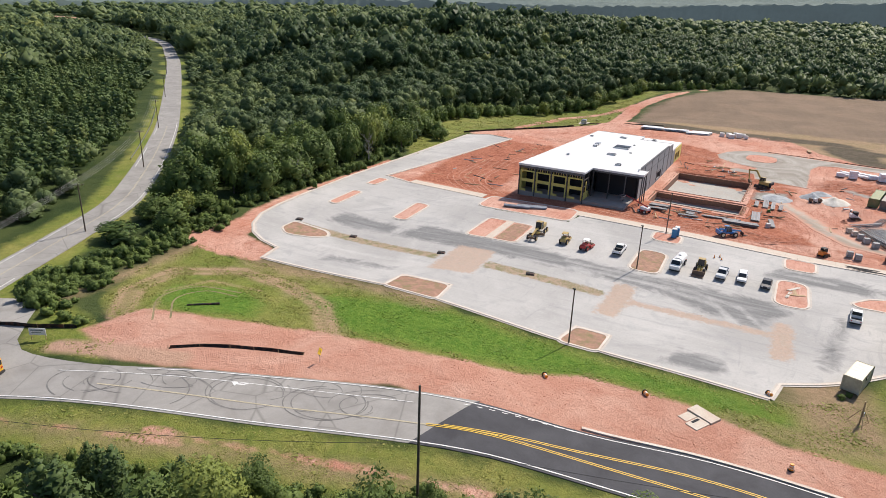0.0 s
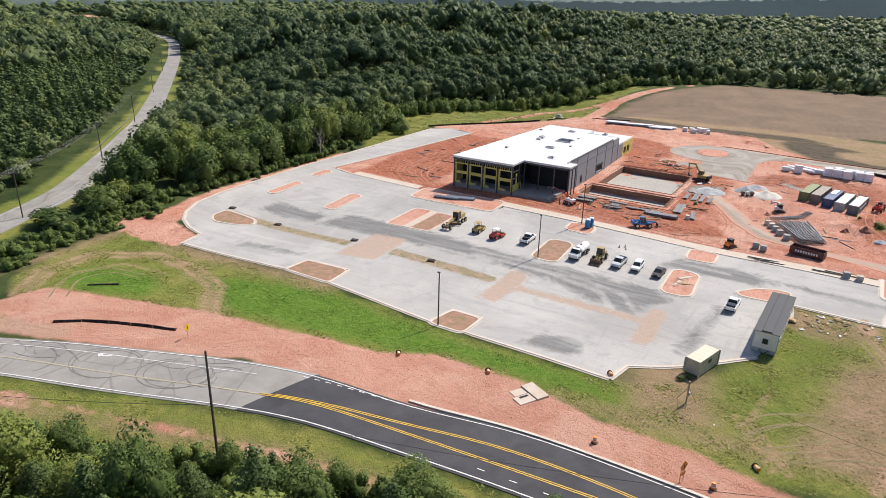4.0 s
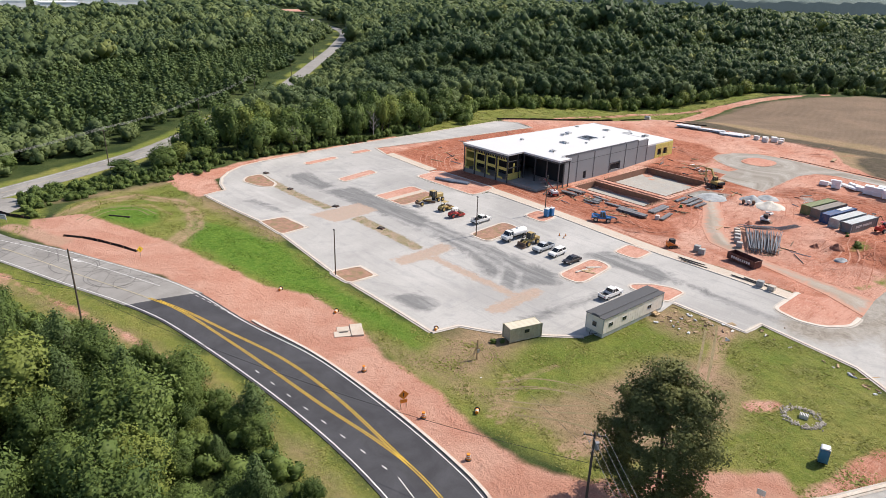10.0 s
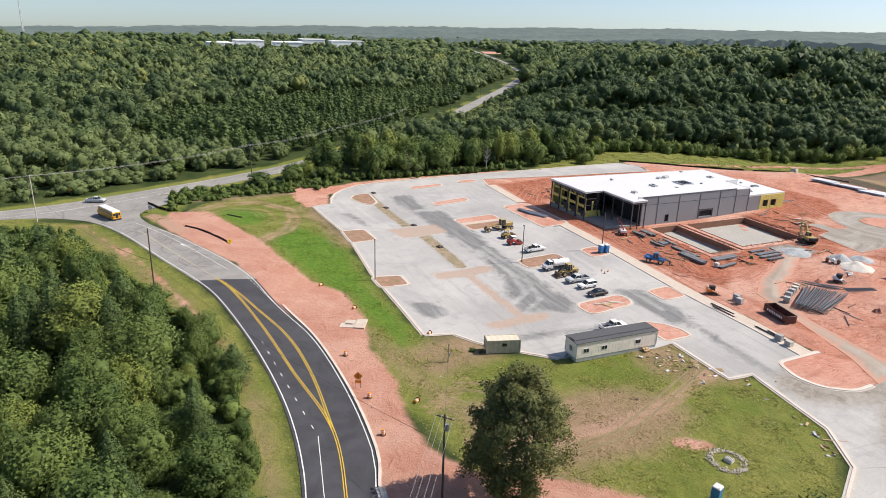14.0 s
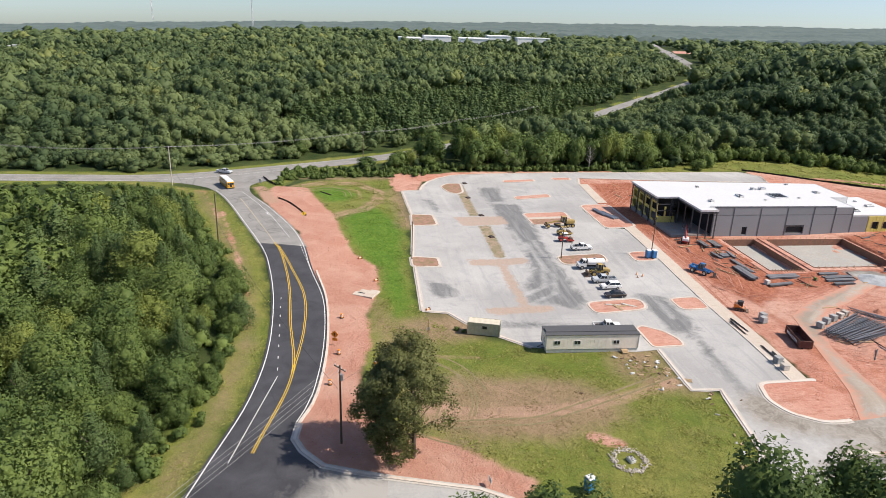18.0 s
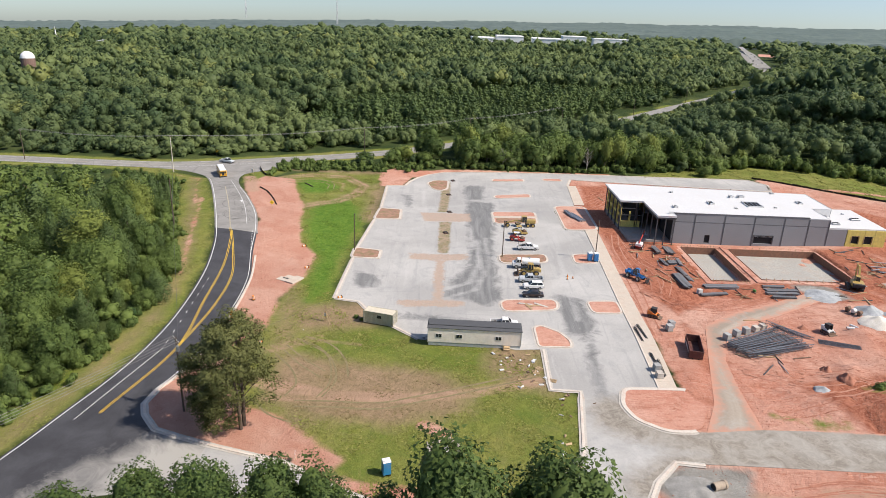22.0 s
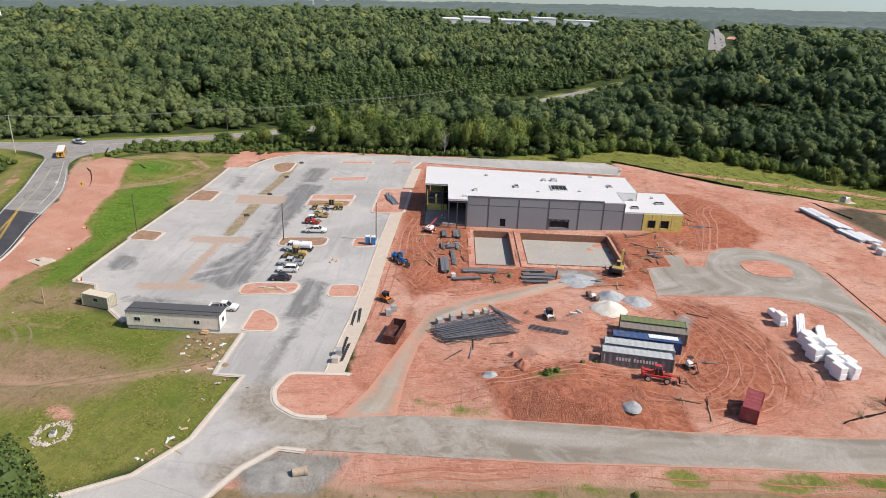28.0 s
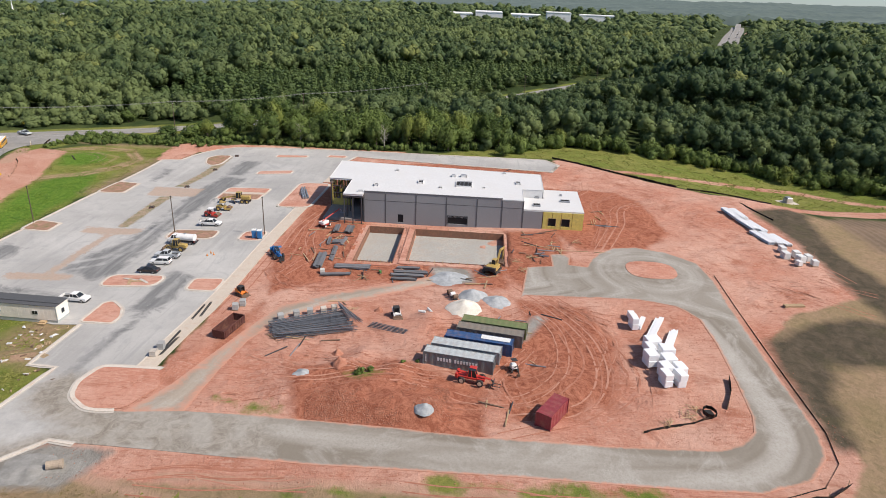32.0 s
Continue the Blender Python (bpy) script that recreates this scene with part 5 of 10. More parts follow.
for x, y in dense([(-130, 224), (-151, 248), (-148, 275), (-137, 318), (-112, 362), (-94, 418)], 6.5):
    n += 1
    h = rng.uniform(4.5, 8.5)
    tree(x + rng.normal(1.5, 1.5), y + rng.normal(0, 1.5), h * rng.uniform(0.42, 0.6), h, (1, 3, 5, 2, 3, 6)[n % 6], "pale green bushy tree at the edge of the tall woods", False, "bushy trees at the woods", 0.04)


# far distance: wooded ridges out to the horizon
def ridge_material():
    m = bpy.data.materials.new("hazy_distance")
    nt, b = nodes_of(m)
    p = world_xyz(nt)
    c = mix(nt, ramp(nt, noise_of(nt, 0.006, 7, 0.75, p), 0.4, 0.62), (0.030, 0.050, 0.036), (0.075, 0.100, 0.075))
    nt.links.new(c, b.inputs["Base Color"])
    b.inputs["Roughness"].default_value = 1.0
    # blue-grey emission stands in for haze over the ridges
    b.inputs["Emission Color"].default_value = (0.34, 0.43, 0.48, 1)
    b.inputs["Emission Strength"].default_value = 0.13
    return m


ang = np.linspace(0, 2 * math.pi, 1081)
rad = np.concatenate([[1472], np.arange(1480, 2300, 55), np.array([2300, 2420, 2560, 2750, 3050, 3400, 3800, 4250, 4600])])
A, R_ = np.meshgrid(ang, rad, indexing="ij")
rx, ry = -20 + R_ * np.cos(A), 160 + R_ * np.sin(A)
skyline = np.interp(heading(rx, ry), (-30, -4, 22, 55, 89, 121, 150), (1.2, 0.9, 0.0, -0.62, -1.40, -2.25, -2.3))
rz = 58 + R_ * np.tan(np.radians(skyline - 1.0 * (1 - np.clip((R_ - 1480) / 3120, 0, 1)) ** 2)) + 3 * np.sin(rx / 190.0) + 3 * np.cos(ry / 130.0 + rx / 300.0) + np.random.default_rng(3).uniform(-3.0, 4.0, rx.shape)
rz[:, 0] = -60
ri = np.arange(rx.size).reshape(rx.shape)
rq = np.stack([ri[:-1, :-1], ri[:-1, 1:], ri[1:, 1:], ri[1:, :-1]], -1).reshape(-1, 4)
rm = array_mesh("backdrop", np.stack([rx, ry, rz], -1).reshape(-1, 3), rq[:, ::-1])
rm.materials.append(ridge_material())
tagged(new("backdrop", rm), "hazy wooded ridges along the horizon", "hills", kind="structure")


# ---- the new building ----
M["panel"] = plain("grey_wall_panel", (0.255, 0.262, 0.275), 0.85, grain=3, big=0.2, wear=0.18, rand=0.06)
M["joint"] = plain("dark_grey_joint", (0.10, 0.102, 0.11), 0.85, grain=3)
M["membrane"] = plain("white_roof_membrane", (0.67, 0.67, 0.665), 0.5, grain=2, big=0.12, wear=0.16, dirt=(0.62, 0.60, 0.57), dirt_amount=0.5)
M["sheathing"] = plain("yellow_sheathing", (0.66, 0.56, 0.15), 0.8, grain=1.5, big=0.6, wear=0.3, dirt=(0.42, 0.38, 0.18))
M["steel"] = plain("primed_steel", (0.085, 0.085, 0.09), 0.55, 0.4, grain=5, rand=0.2)
M["galv"] = plain("galvanised_steel", (0.36, 0.38, 0.41), 0.4, 0.6, grain=4, rand=0.15)
# near-black: shade painted inside openings, also dark caps and seat boxes
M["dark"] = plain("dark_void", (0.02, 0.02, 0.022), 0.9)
M["slab"] = plain("floor_slab", (0.30, 0.28, 0.26), 0.9, grain=1, big=0.2, dirt=(0.35, 0.18, 0.1))
M["timber"] = plain("timber", (0.46, 0.33, 0.19), 0.8, grain=4, wear=0.35, rand=0.15)
M["form"] = plain("weathered_form_boards", (0.25, 0.13, 0.085), 0.9, grain=2, wear=0.45, dirt=(0.33, 0.14, 0.085), dirt_amount=0.7)
FLOOR, ROOF, LOW = 0.7, 8.7, 6.4
hall = thing("commercial_building", "half-built grey-walled building with a white membrane roof", "building", 0, 0, z=0)
part("floor_slab", boxes((-71, -40.6, 172.5, 226.7, -0.6, FLOOR)), M["slab"], hall)
part("floor_slab", boxes((-59.3, -40.7, 226.8, 242.9, -0.2, FLOOR + 0.15)), M["slab"], hall)
ROOF_OUT = [(-71, 171.6), (-51.8, 172), (-51.8, 178.6), (-37.8, 178.8), (-37.8, 184), (-40.3, 184), (-40.3, 226.8), (-50.8, 226.8), (-50.8, 232.8), (-67, 233)]
LOW_OUT = [(-40.2, 226.9), (-40.2, 243), (-59.3, 243.3), (-59.3, 233), (-50.7, 233), (-50.7, 226.9)]


def flat_slab(poly, z0, z1):
    bm = bmesh.new()
    f = bm.faces.new([bm.verts.new((x, y, z0)) for x, y in poly])
    r = bmesh.ops.extrude_face_region(bm, geom=[f])["geom"]
    for v in r:
        if isinstance(v, bmesh.types.BMVert):
            v.co.z = z1
    bmesh.ops.recalc_face_normals(bm, faces=bm.faces)
    return bm


roof = part("roof", flat_slab(ROOF_OUT, ROOF - 0.45, ROOF), M["membrane"], hall)
low_roof = part("low_roof", flat_slab(LOW_OUT, LOW - 0.4, LOW), M["membrane"], hall)
for a, b in zip(ROOF_OUT, ROOF_OUT[1:] + ROOF_OUT[:1]):
    t = Vector((b[0] - a[0], b[1] - a[1], 0))
    part("roof_edge", rods(((a[0], a[1], ROOF + 0.03), (b[0], b[1], ROOF + 0.03), 0.07), n=6), M["membrane"], roof)
for x, y, w, d, h, dk in ((-52.3, 210.4, 4.6, 4.9, 0.35, True), (-60.2, 210, 1.8, 1.4, 0.7, False), (-52.2, 198.1, 1.5, 2.6, 0.45, True), (-56.2, 225.8, 1.4, 2.2, 0.4, True), (-46.8, 186.2, 1.2, 1.6, 0.5, True),
                          (-60, 207, 1.2, 1.2, 0.6, False), (-63, 190, 0.8, 0.8, 0.5, False), (-48, 204, 0.7, 0.7, 0.3, False), (-50, 216, 0.6, 0.6, 0.3, False), (-66, 222, 0.9, 0.9, 0.4, False)):
    c = part("roof_opening" if dk else "roof_vent", boxes((x - d / 2, x + d / 2, y - w / 2, y - w / 2 + 0.15, ROOF, ROOF + h), (x - d / 2, x + d / 2, y + w / 2 - 0.15, y + w / 2, ROOF, ROOF + h),
             (x - d / 2, x - d / 2 + 0.15, y - w / 2, y + w / 2, ROOF, ROOF + h), (x + d / 2 - 0.15, x + d / 2, y - w / 2, y + w / 2, ROOF, ROOF + h)), M["membrane"], roof)
    # near-black fill paints the shade in roof openings; vents get a metal top
    part("opening_floor", boxes((x - d / 2 + 0.15, x + d / 2 - 0.15, y - w / 2 + 0.15, y + w / 2 - 0.15, ROOF + 0.004, ROOF + h * (0.25 if dk else 0.9))), M["dark"] if dk else M["galv"], c)
    if d > 4:
        part("opening_beam", boxes(*[(x - d / 2 + 0.15, x + d / 2 - 0.15, y - w / 2 + k * w / 4 - 0.08, y - w / 2 + k * w / 4 + 0.08, ROOF + 0.1, ROOF + 0.28) for k in (1, 2, 3)]), M["galv"], c)
for x, y, w, d in ((-51.1, 231, 1.4, 1.3), (-43.8, 230.6, 2.0, 1.6), (-48.7, 238.7, 2.6, 1.4), (-54, 238, 0.7, 0.7)):
    c = part("roof_curb", boxes((x - d / 2, x + d / 2, y - w / 2, y + w / 2, LOW, LOW + 0.45), bevel=0.05), M["galv"], low_roof)
    part("curb_cap", boxes((x - d / 2 + 0.2, x + d / 2 - 0.2, y - w / 2 + 0.2, y + w / 2 - 0.2, LOW + 0.45, LOW + 0.5)), M["dark"], c)


def wall_x(x, y0, y1, z0, z1, openings, material, name="wall_panel", thick=0.3, cols=None, parent=None):
    """Panels of a wall that runs along y, cut round its openings (y0, y1, z0, z1)."""
    cols = cols or [y0, y1]
    for a, b in zip(cols, cols[1:]):
        bm = bmesh.new()
        zs = sorted({z0, z1, *[z for o in openings if o[0] < b and o[1] > a for z in o[2:4]]})
        for p, q in zip(zs, zs[1:]):
            spans = [(a + 0.05, b - 0.05)]
            for oy0, oy1, oz0, oz1 in openings:
                if oz0 < q and oz1 > p:
                    spans = [s for u, v in spans for s in ((u, min(v, oy0)), (max(u, oy1), v)) if s[1] - s[0] > 0.02]
            for u, v in spans:
                box(bm, x - thick, x, u, v, p, q)
        part(name, bm, material, parent or hall)


door, gate = (193.2, 194.7, FLOOR, 3.0), (206.8, 212.0, 1.1, 3.4)
COLS = [184, 189.9, 198.1, 206.3, 214.5, 221.2, 226.8]
wall_x(-40, 184, 226.8, 0.0, 6.55, [door, gate], M["panel"], cols=COLS)
wall_x(-40, 184, 221.2, 6.63, 8.95, [], M["panel"], cols=COLS[:-1])
wall_x(-40, 221.2, 226.8, 6.63, 8.6, [], M["panel"], cols=COLS[-2:])
wall_x(-40, 226.9, 232.1, 0.2, LOW - 0.42, [], M["panel"])
for y in COLS:
    part("wall_joint", boxes((-40.26, -39.94, y - 0.14, y + 0.14, 0, 8.6)), M["joint"], hall)
part("wall_joint", boxes((-40.2, -39.97, 184, 226.8, 6.53, 6.65)), M["joint"], hall)
part("parapet_cap", boxes((-40.4, -39.9, 184, 221.2, 8.955, 9.08)), M["joint"], hall)
# near-black boxes paint the shaded interior behind door and gate
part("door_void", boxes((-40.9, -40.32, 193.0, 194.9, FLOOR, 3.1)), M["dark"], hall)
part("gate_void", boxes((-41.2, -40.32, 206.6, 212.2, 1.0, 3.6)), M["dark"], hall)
part("gate_frame", boxes((-40.1, -39.9, 206.6, 206.8, 1.0, 3.5), (-40.1, -39.9, 212, 212.2, 1.0, 3.5), (-40.1, -39.9, 206.6, 212.2, 3.4, 3.55)), M["joint"], hall)
part("gate_lintel_bars", boxes(*[(-40.2, -40.1, 206.9 + k * 0.32, 207.0 + k * 0.32, 2.9, 3.4) for k in range(16)]), M["galv"], hall)
w1, w2 = (233.7, 235.7, 2.1, 4.3), (237.2, 239.4, 2.1, 4.3)
wall_x(-40, 232.2, 243, 0.4, LOW - 0.42, [w1, w2], M["sheathing"], "sheathing_board", cols=[232.2, 234.7, 237.1, 240, 243])
for wy in (w1, w2):
    # near-black box stands for the unlit room behind this window
    part("window_void", boxes((-41.0, -40.32, wy[0] - 0.1, wy[1] + 0.1, wy[2] - 0.1, wy[3] + 0.1)), M["dark"], hall)
    part("window_frame", boxes((-40.15, -39.93, wy[0] - 0.12, wy[0], wy[2], wy[3]), (-40.15, -39.93, wy[1], wy[1] + 0.12, wy[2], wy[3]), (-40.15, -39.93, wy[0], wy[1], wy[3], wy[3] + 0.12)), M["timber"], hall)
# the other sides
part("step_wall", boxes((-51.0, -50.78, 226.85, 232.5, LOW - 0.3, ROOF - 0.46)), M["membrane"], hall)
part("step_wall", boxes((-50.78, -40.45, 226.55, 226.78, LOW - 0.3, ROOF - 0.46)), M["membrane"], hall)
part("end_wall", boxes((-59.2, -40.4, 242.7, 243.0, 0.3, LOW - 0.42)), M["sheathing"], hall)
part("back_wall", boxes((-67.2, -66.9, 184, 232.8, -0.5, ROOF - 0.46)), M["panel"], hall)
part("back_wall", boxes((-66.9, -51, 232.5, 232.8, -0.2, ROOF - 0.46)), M["panel"], hall)
part("back_wall", boxes((-59.3, -59.05, 233, 242.7, 0, LOW - 0.42)), M["sheathing"], hall)
part("inner_wall", boxes((-66.8, -40.5, 190.0, 190.3, FLOOR, ROOF - 0.46)), M["joint"], hall)
# glazed front, still bare framing: yellow sheathing with two storeys of openings
for k in range(4):
    x0 = -70.8 + k * 4.7
    bm = bmesh.new()
    for u, v, p, q in ((0.15, 0.65, 0.3, 6.7), (4.05, 4.55, 0.3, 6.7), (0.65, 4.05, 3.5, 4.35), (0.65, 1.9 + 0.5 * (k % 2), 0.3, 1.3), (0.65, 4.05, 6.35, 6.7)):
        box(bm, x0 + u, x0 + v, 172.6, 172.8, p, q)
    part("sheathing_frame", bm, M["sheathing"], hall)
    for j in range(6):
        part("stud", boxes((x0 + 0.5 + j * 0.72, x0 + 0.62 + j * 0.72, 172.62, 172.74, 6.7, 8.0)), M["timber"] if j % 2 else M["sheathing"], hall)
    # near-black sheet puts the shade deep in the bay into colour
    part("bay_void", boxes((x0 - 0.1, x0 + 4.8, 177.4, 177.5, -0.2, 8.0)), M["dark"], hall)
    part("front_column", boxes((x0 - 0.15, x0 + 0.12, 172.2, 172.5, -0.4, ROOF - 0.45)), M["steel"], hall)
part("front_column", boxes((-52.2, -51.9, 172.2, 172.5, -0.4, ROOF - 0.45)), M["steel"], hall)
part("front_fascia", boxes((-71, -51.9, 172.1, 172.4, ROOF - 1.15, ROOF - 0.46)), M["joint"], hall)
part("side_sheathing", boxes((-52.3, -52.1, 172.9, 178.4, 0.3, 2.6), (-52.3, -52.1, 175, 175.5, 2.6, 5.5)), M["sheathing"], hall)
part("side_girt", boxes((-52.3, -52.1, 172.9, 178.4, 4.2, 4.45), (-52.3, -52.1, 172.9, 178.4, 6.2, 6.45), (-52.3, -52.1, 176.8, 177.05, 0.3, 8.2)), M["steel"], hall)
part("side_wall", boxes((-71, -70.7, 173, 184, -0.4, ROOF - 0.46), (-70.7, -67, 183.8, 184, -0.4, ROOF - 0.46)), M["sheathing"], hall)
# near-black sheet paints the dim inside of the shop front
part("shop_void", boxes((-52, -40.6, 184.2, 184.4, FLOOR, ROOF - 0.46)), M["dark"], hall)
for x, y in ((-51.5, 178.9), (-47, 178.9), (-42.5, 178.9), (-38.1, 179.0), (-38.1, 183.7), (-38.1, 181.3)):
    part("canopy_column", boxes((x - 0.13, x + 0.13, y - 0.13, y + 0.13, -0.2, ROOF - 0.45)), M["steel"], hall)
part("canopy_beam", boxes((-51.8, -38, 178.7, 178.95, ROOF - 0.95, ROOF - 0.46), (-38.2, -37.9, 178.9, 184, ROOF - 0.95, ROOF - 0.46)), M["steel"], hall)
part("upper_panel", boxes((-40.25, -39.98, 182.4, 183.85, 7.2, 9.4)), M["membrane"], hall)

# ---- footing pits ----
for k, p in enumerate(PITS):
    xs, ys = [q[0] for q in p], [q[1] for q in p]
    x0, x1, y0, y1 = min(xs), max(xs), min(ys), max(ys)
    z = float(ground((x0 + x1) / 2, (y0 + y1) / 2)) - PIT_DEPTH
    pit = thing("footing_pit", "excavated footing pit with board-lined red earth sides and a grey gravel floor", "excavation", 0, 0, z=0, kind="structure")
    e = 1.7
    part("gravel_floor", boxes((x0 - 1.5, x1 + 1.5, y0 - 1.5, y1 + 1.5, z - 0.2, z)), M["stone_base"], pit)
    zt = z + PIT_DEPTH + 0.22
    for a in ((x0 - e, x0, y0 - e, y1 + e), (x1, x1 + e, y0 - e, y1 + e), (x0, x1, y0 - e, y0), (x0, x1, y1, y1 + e)):
        part("earth_bank", boxes((*a, z - 0.3, zt - 0.12 + 0.01 * k), bevel=0.08), M["soil"], pit)
    for a in ((x0, x0 + 0.12, y0, y1), (x1 - 0.12, x1, y0, y1), (x0 + 0.12, x1 - 0.12, y0, y0 + 0.12), (x0 + 0.12, x1 - 0.12, y1 - 0.12, y1)):
        part("form_board", boxes((*a, z, zt)), M["form"], pit)
    for j in range(12):
        y = y0 + (y1 - y0) * (j + 0.5) / 12
        part("stake", boxes((x1 + 0.25, x1 + 0.35, y - 0.05, y + 0.05, zt - 0.15, zt + 0.5), (x1 + 0.1, x1 + 1.1, y - 0.04, y + 0.04, zt - 0.1, zt - 0.02)), M["timber"], pit)
        part("stake", boxes((x0 - 0.45, x0 - 0.35, y - 0.05, y + 0.05, zt - 0.15, zt + 0.45)), M["timber"], pit)


# ---- vehicles and machines: built along x, front at +x ----
def paintwork(name, col, rough=0.35):
    return plain(name, col, rough, 0.0, grain=3, big=0.5, wear=0.12, dirt=(0.40, 0.26, 0.18), dirt_amount=0.18)


for key, col in (("white", (0.78, 0.78, 0.77)), ("silver", (0.50, 0.53, 0.55)), ("black", (0.022, 0.022, 0.026)), ("cat_yellow", (0.43, 0.30, 0.09)), ("red", (0.50, 0.04, 0.03)), ("blue", (0.02, 0.16, 0.42)),
                 ("bus_yellow", (0.78, 0.42, 0.03)), ("orange", (0.70, 0.20, 0.03)), ("navy", (0.035, 0.05, 0.10)), ("cream", (0.66, 0.60, 0.46)), ("toilet_blue", (0.03, 0.22, 0.46))):
    M[key] = paintwork("paint_" + key, col)
M["glass"] = plain("dark_window_glass", (0.025, 0.03, 0.035), 0.08, grain=1, wear=0.1)
M["rubber"] = plain("tyre_rubber", (0.03, 0.03, 0.03), 0.85, grain=6, dirt=(0.25, 0.12, 0.08), dirt_amount=0.3)
M["rim"] = plain("wheel_rim", (0.42, 0.42, 0.43), 0.4, 0.6)
M["lamp_red"] = plain("red_lamp", (0.45, 0.02, 0.02), 0.25)
M["lamp_white"] = plain("clear_lamp", (0.75, 0.75, 0.72), 0.2)
M["chassis"] = plain("black_chassis", (0.04, 0.04, 0.042), 0.7, 0.2)
M["mud"] = plain("muddy_steel", (0.20, 0.13, 0.09), 0.8, 0.2, grain=3, wear=0.5)


def wheel(parent, x, y, r, w, rim="rim", name="wheel"):
    bm = bmesh.new()
    rod(bm, (x, y - w / 2, r), (x, y + w / 2, r), r, n=16)
    es = [e for e in bm.edges if abs(e.verts[0].co.y - e.verts[1].co.y) < 1e-5]
    bmesh.ops.bevel(bm, geom=es, offset=r * 0.12, segments=1, affect="EDGES")
    t = part(name, bm, M["rubber"], parent)
    s = 1 if y > 0 else -1
    part("rim", rods(((x, y + s * (w / 2 - 0.03), r), (x, y + s * (w / 2 + 0.02), r), r * 0.58), n=12), M[rim], t)
    return t


def prisms(pts, y0, y1, bevel=0.0):
    bm = bmesh.new()
    prism(bm, pts, y0, y1)
    if bevel:
        bmesh.ops.bevel(bm, geom=bm.edges[:], offset=bevel, segments=1, affect="EDGES")
    return bm


def greenhouse(t, low, high, half, z0, z1, colour, inset=0.16):
    """Windows all round and a roof: low and high give the ends in x at sill and roof."""
    bm = bmesh.new()
    a = [bm.verts.new((x, y, z0)) for x, y in ((low[0], -half), (low[1], -half), (low[1], half), (low[0], half))]
    b = [bm.verts.new((x, y, z1)) for x, y in ((high[0], -half + inset), (high[1], -half + inset), (high[1], half - inset), (high[0], half - inset))]
    for i in range(4):
        bm.faces.new((a[i], a[(i + 1) % 4], b[(i + 1) % 4], b[i]))
    bm.faces.new(a[::-1])
    bm.faces.new(b)
    g = part("cabin_glass", bm, M["glass"], t)
    part("roof", boxes((high[0] - 0.05, high[1] + 0.05, -half + inset - 0.04, half - inset + 0.04, z1 - 0.03, z1 + 0.04), bevel=0.03), M[colour], t)
    for s in (-1, 1):
        for k in (0.0, 0.42, 1.0):
            p = low[0] + (low[1] - low[0]) * k
            q = high[0] + (high[1] - high[0]) * k
            part("pillar", rods(((p, s * half, z0), (q, s * (half - inset), z1), 0.045), n=5), M[colour], g)
    return g


def lights(t, x0, x1, half, z):
    for s in (-1, 1):
        part("headlight", boxes((x1 - 0.04, x1 + 0.02, s * half - 0.2, s * half + 0.2, z, z + 0.14)), M["lamp_white"], t)
        part("taillight", boxes((x0 - 0.02, x0 + 0.04, s * (half + 0.05) - 0.1, s * (half + 0.05) + 0.1, z, z + 0.24)), M["lamp_red"], t)
    part("bumper", boxes((x1 - 0.08, x1 + 0.07, -half - 0.2, half + 0.2, 0.35, 0.55), bevel=0.03), M["chassis"], t)
    part("bumper", boxes((x0 - 0.07, x0 + 0.08, -half - 0.2, half + 0.2, 0.38, 0.58), bevel=0.03), M["chassis"], t)


def saloon(x, y, turn, colour, label, suv=False, z=None, group="parked cars"):
    t = thing("suv" if suv else "car", label, "car", x, y, turn, z, group, lift=0.1)
    h = 0.14 if suv else 0.0
    part("body", prisms([(-2.3, 0.35), (2.3, 0.32), (2.38, 0.55), (2.25, 0.78 + h), (1.1, 0.92 + h), (-1.7 if not suv else -2.2, 0.98 + h), (-2.32, 0.92 + h), (-2.38, 0.6)], -0.9, 0.9, 0.06), M[colour], t)
    greenhouse(t, (-2.2 if suv else -1.75, 1.15), (-1.9 if suv else -1.05, 0.35), 0.84, 0.93 + h, 1.42 + h * 1.8, colour)
    for wx in (-1.4, 1.45):
        for s in (-1, 1):
            wheel(t, wx, s * 0.82, 0.34, 0.24)
    lights(t, -2.36, 2.36, 0.62, 0.62 + h)
    return t


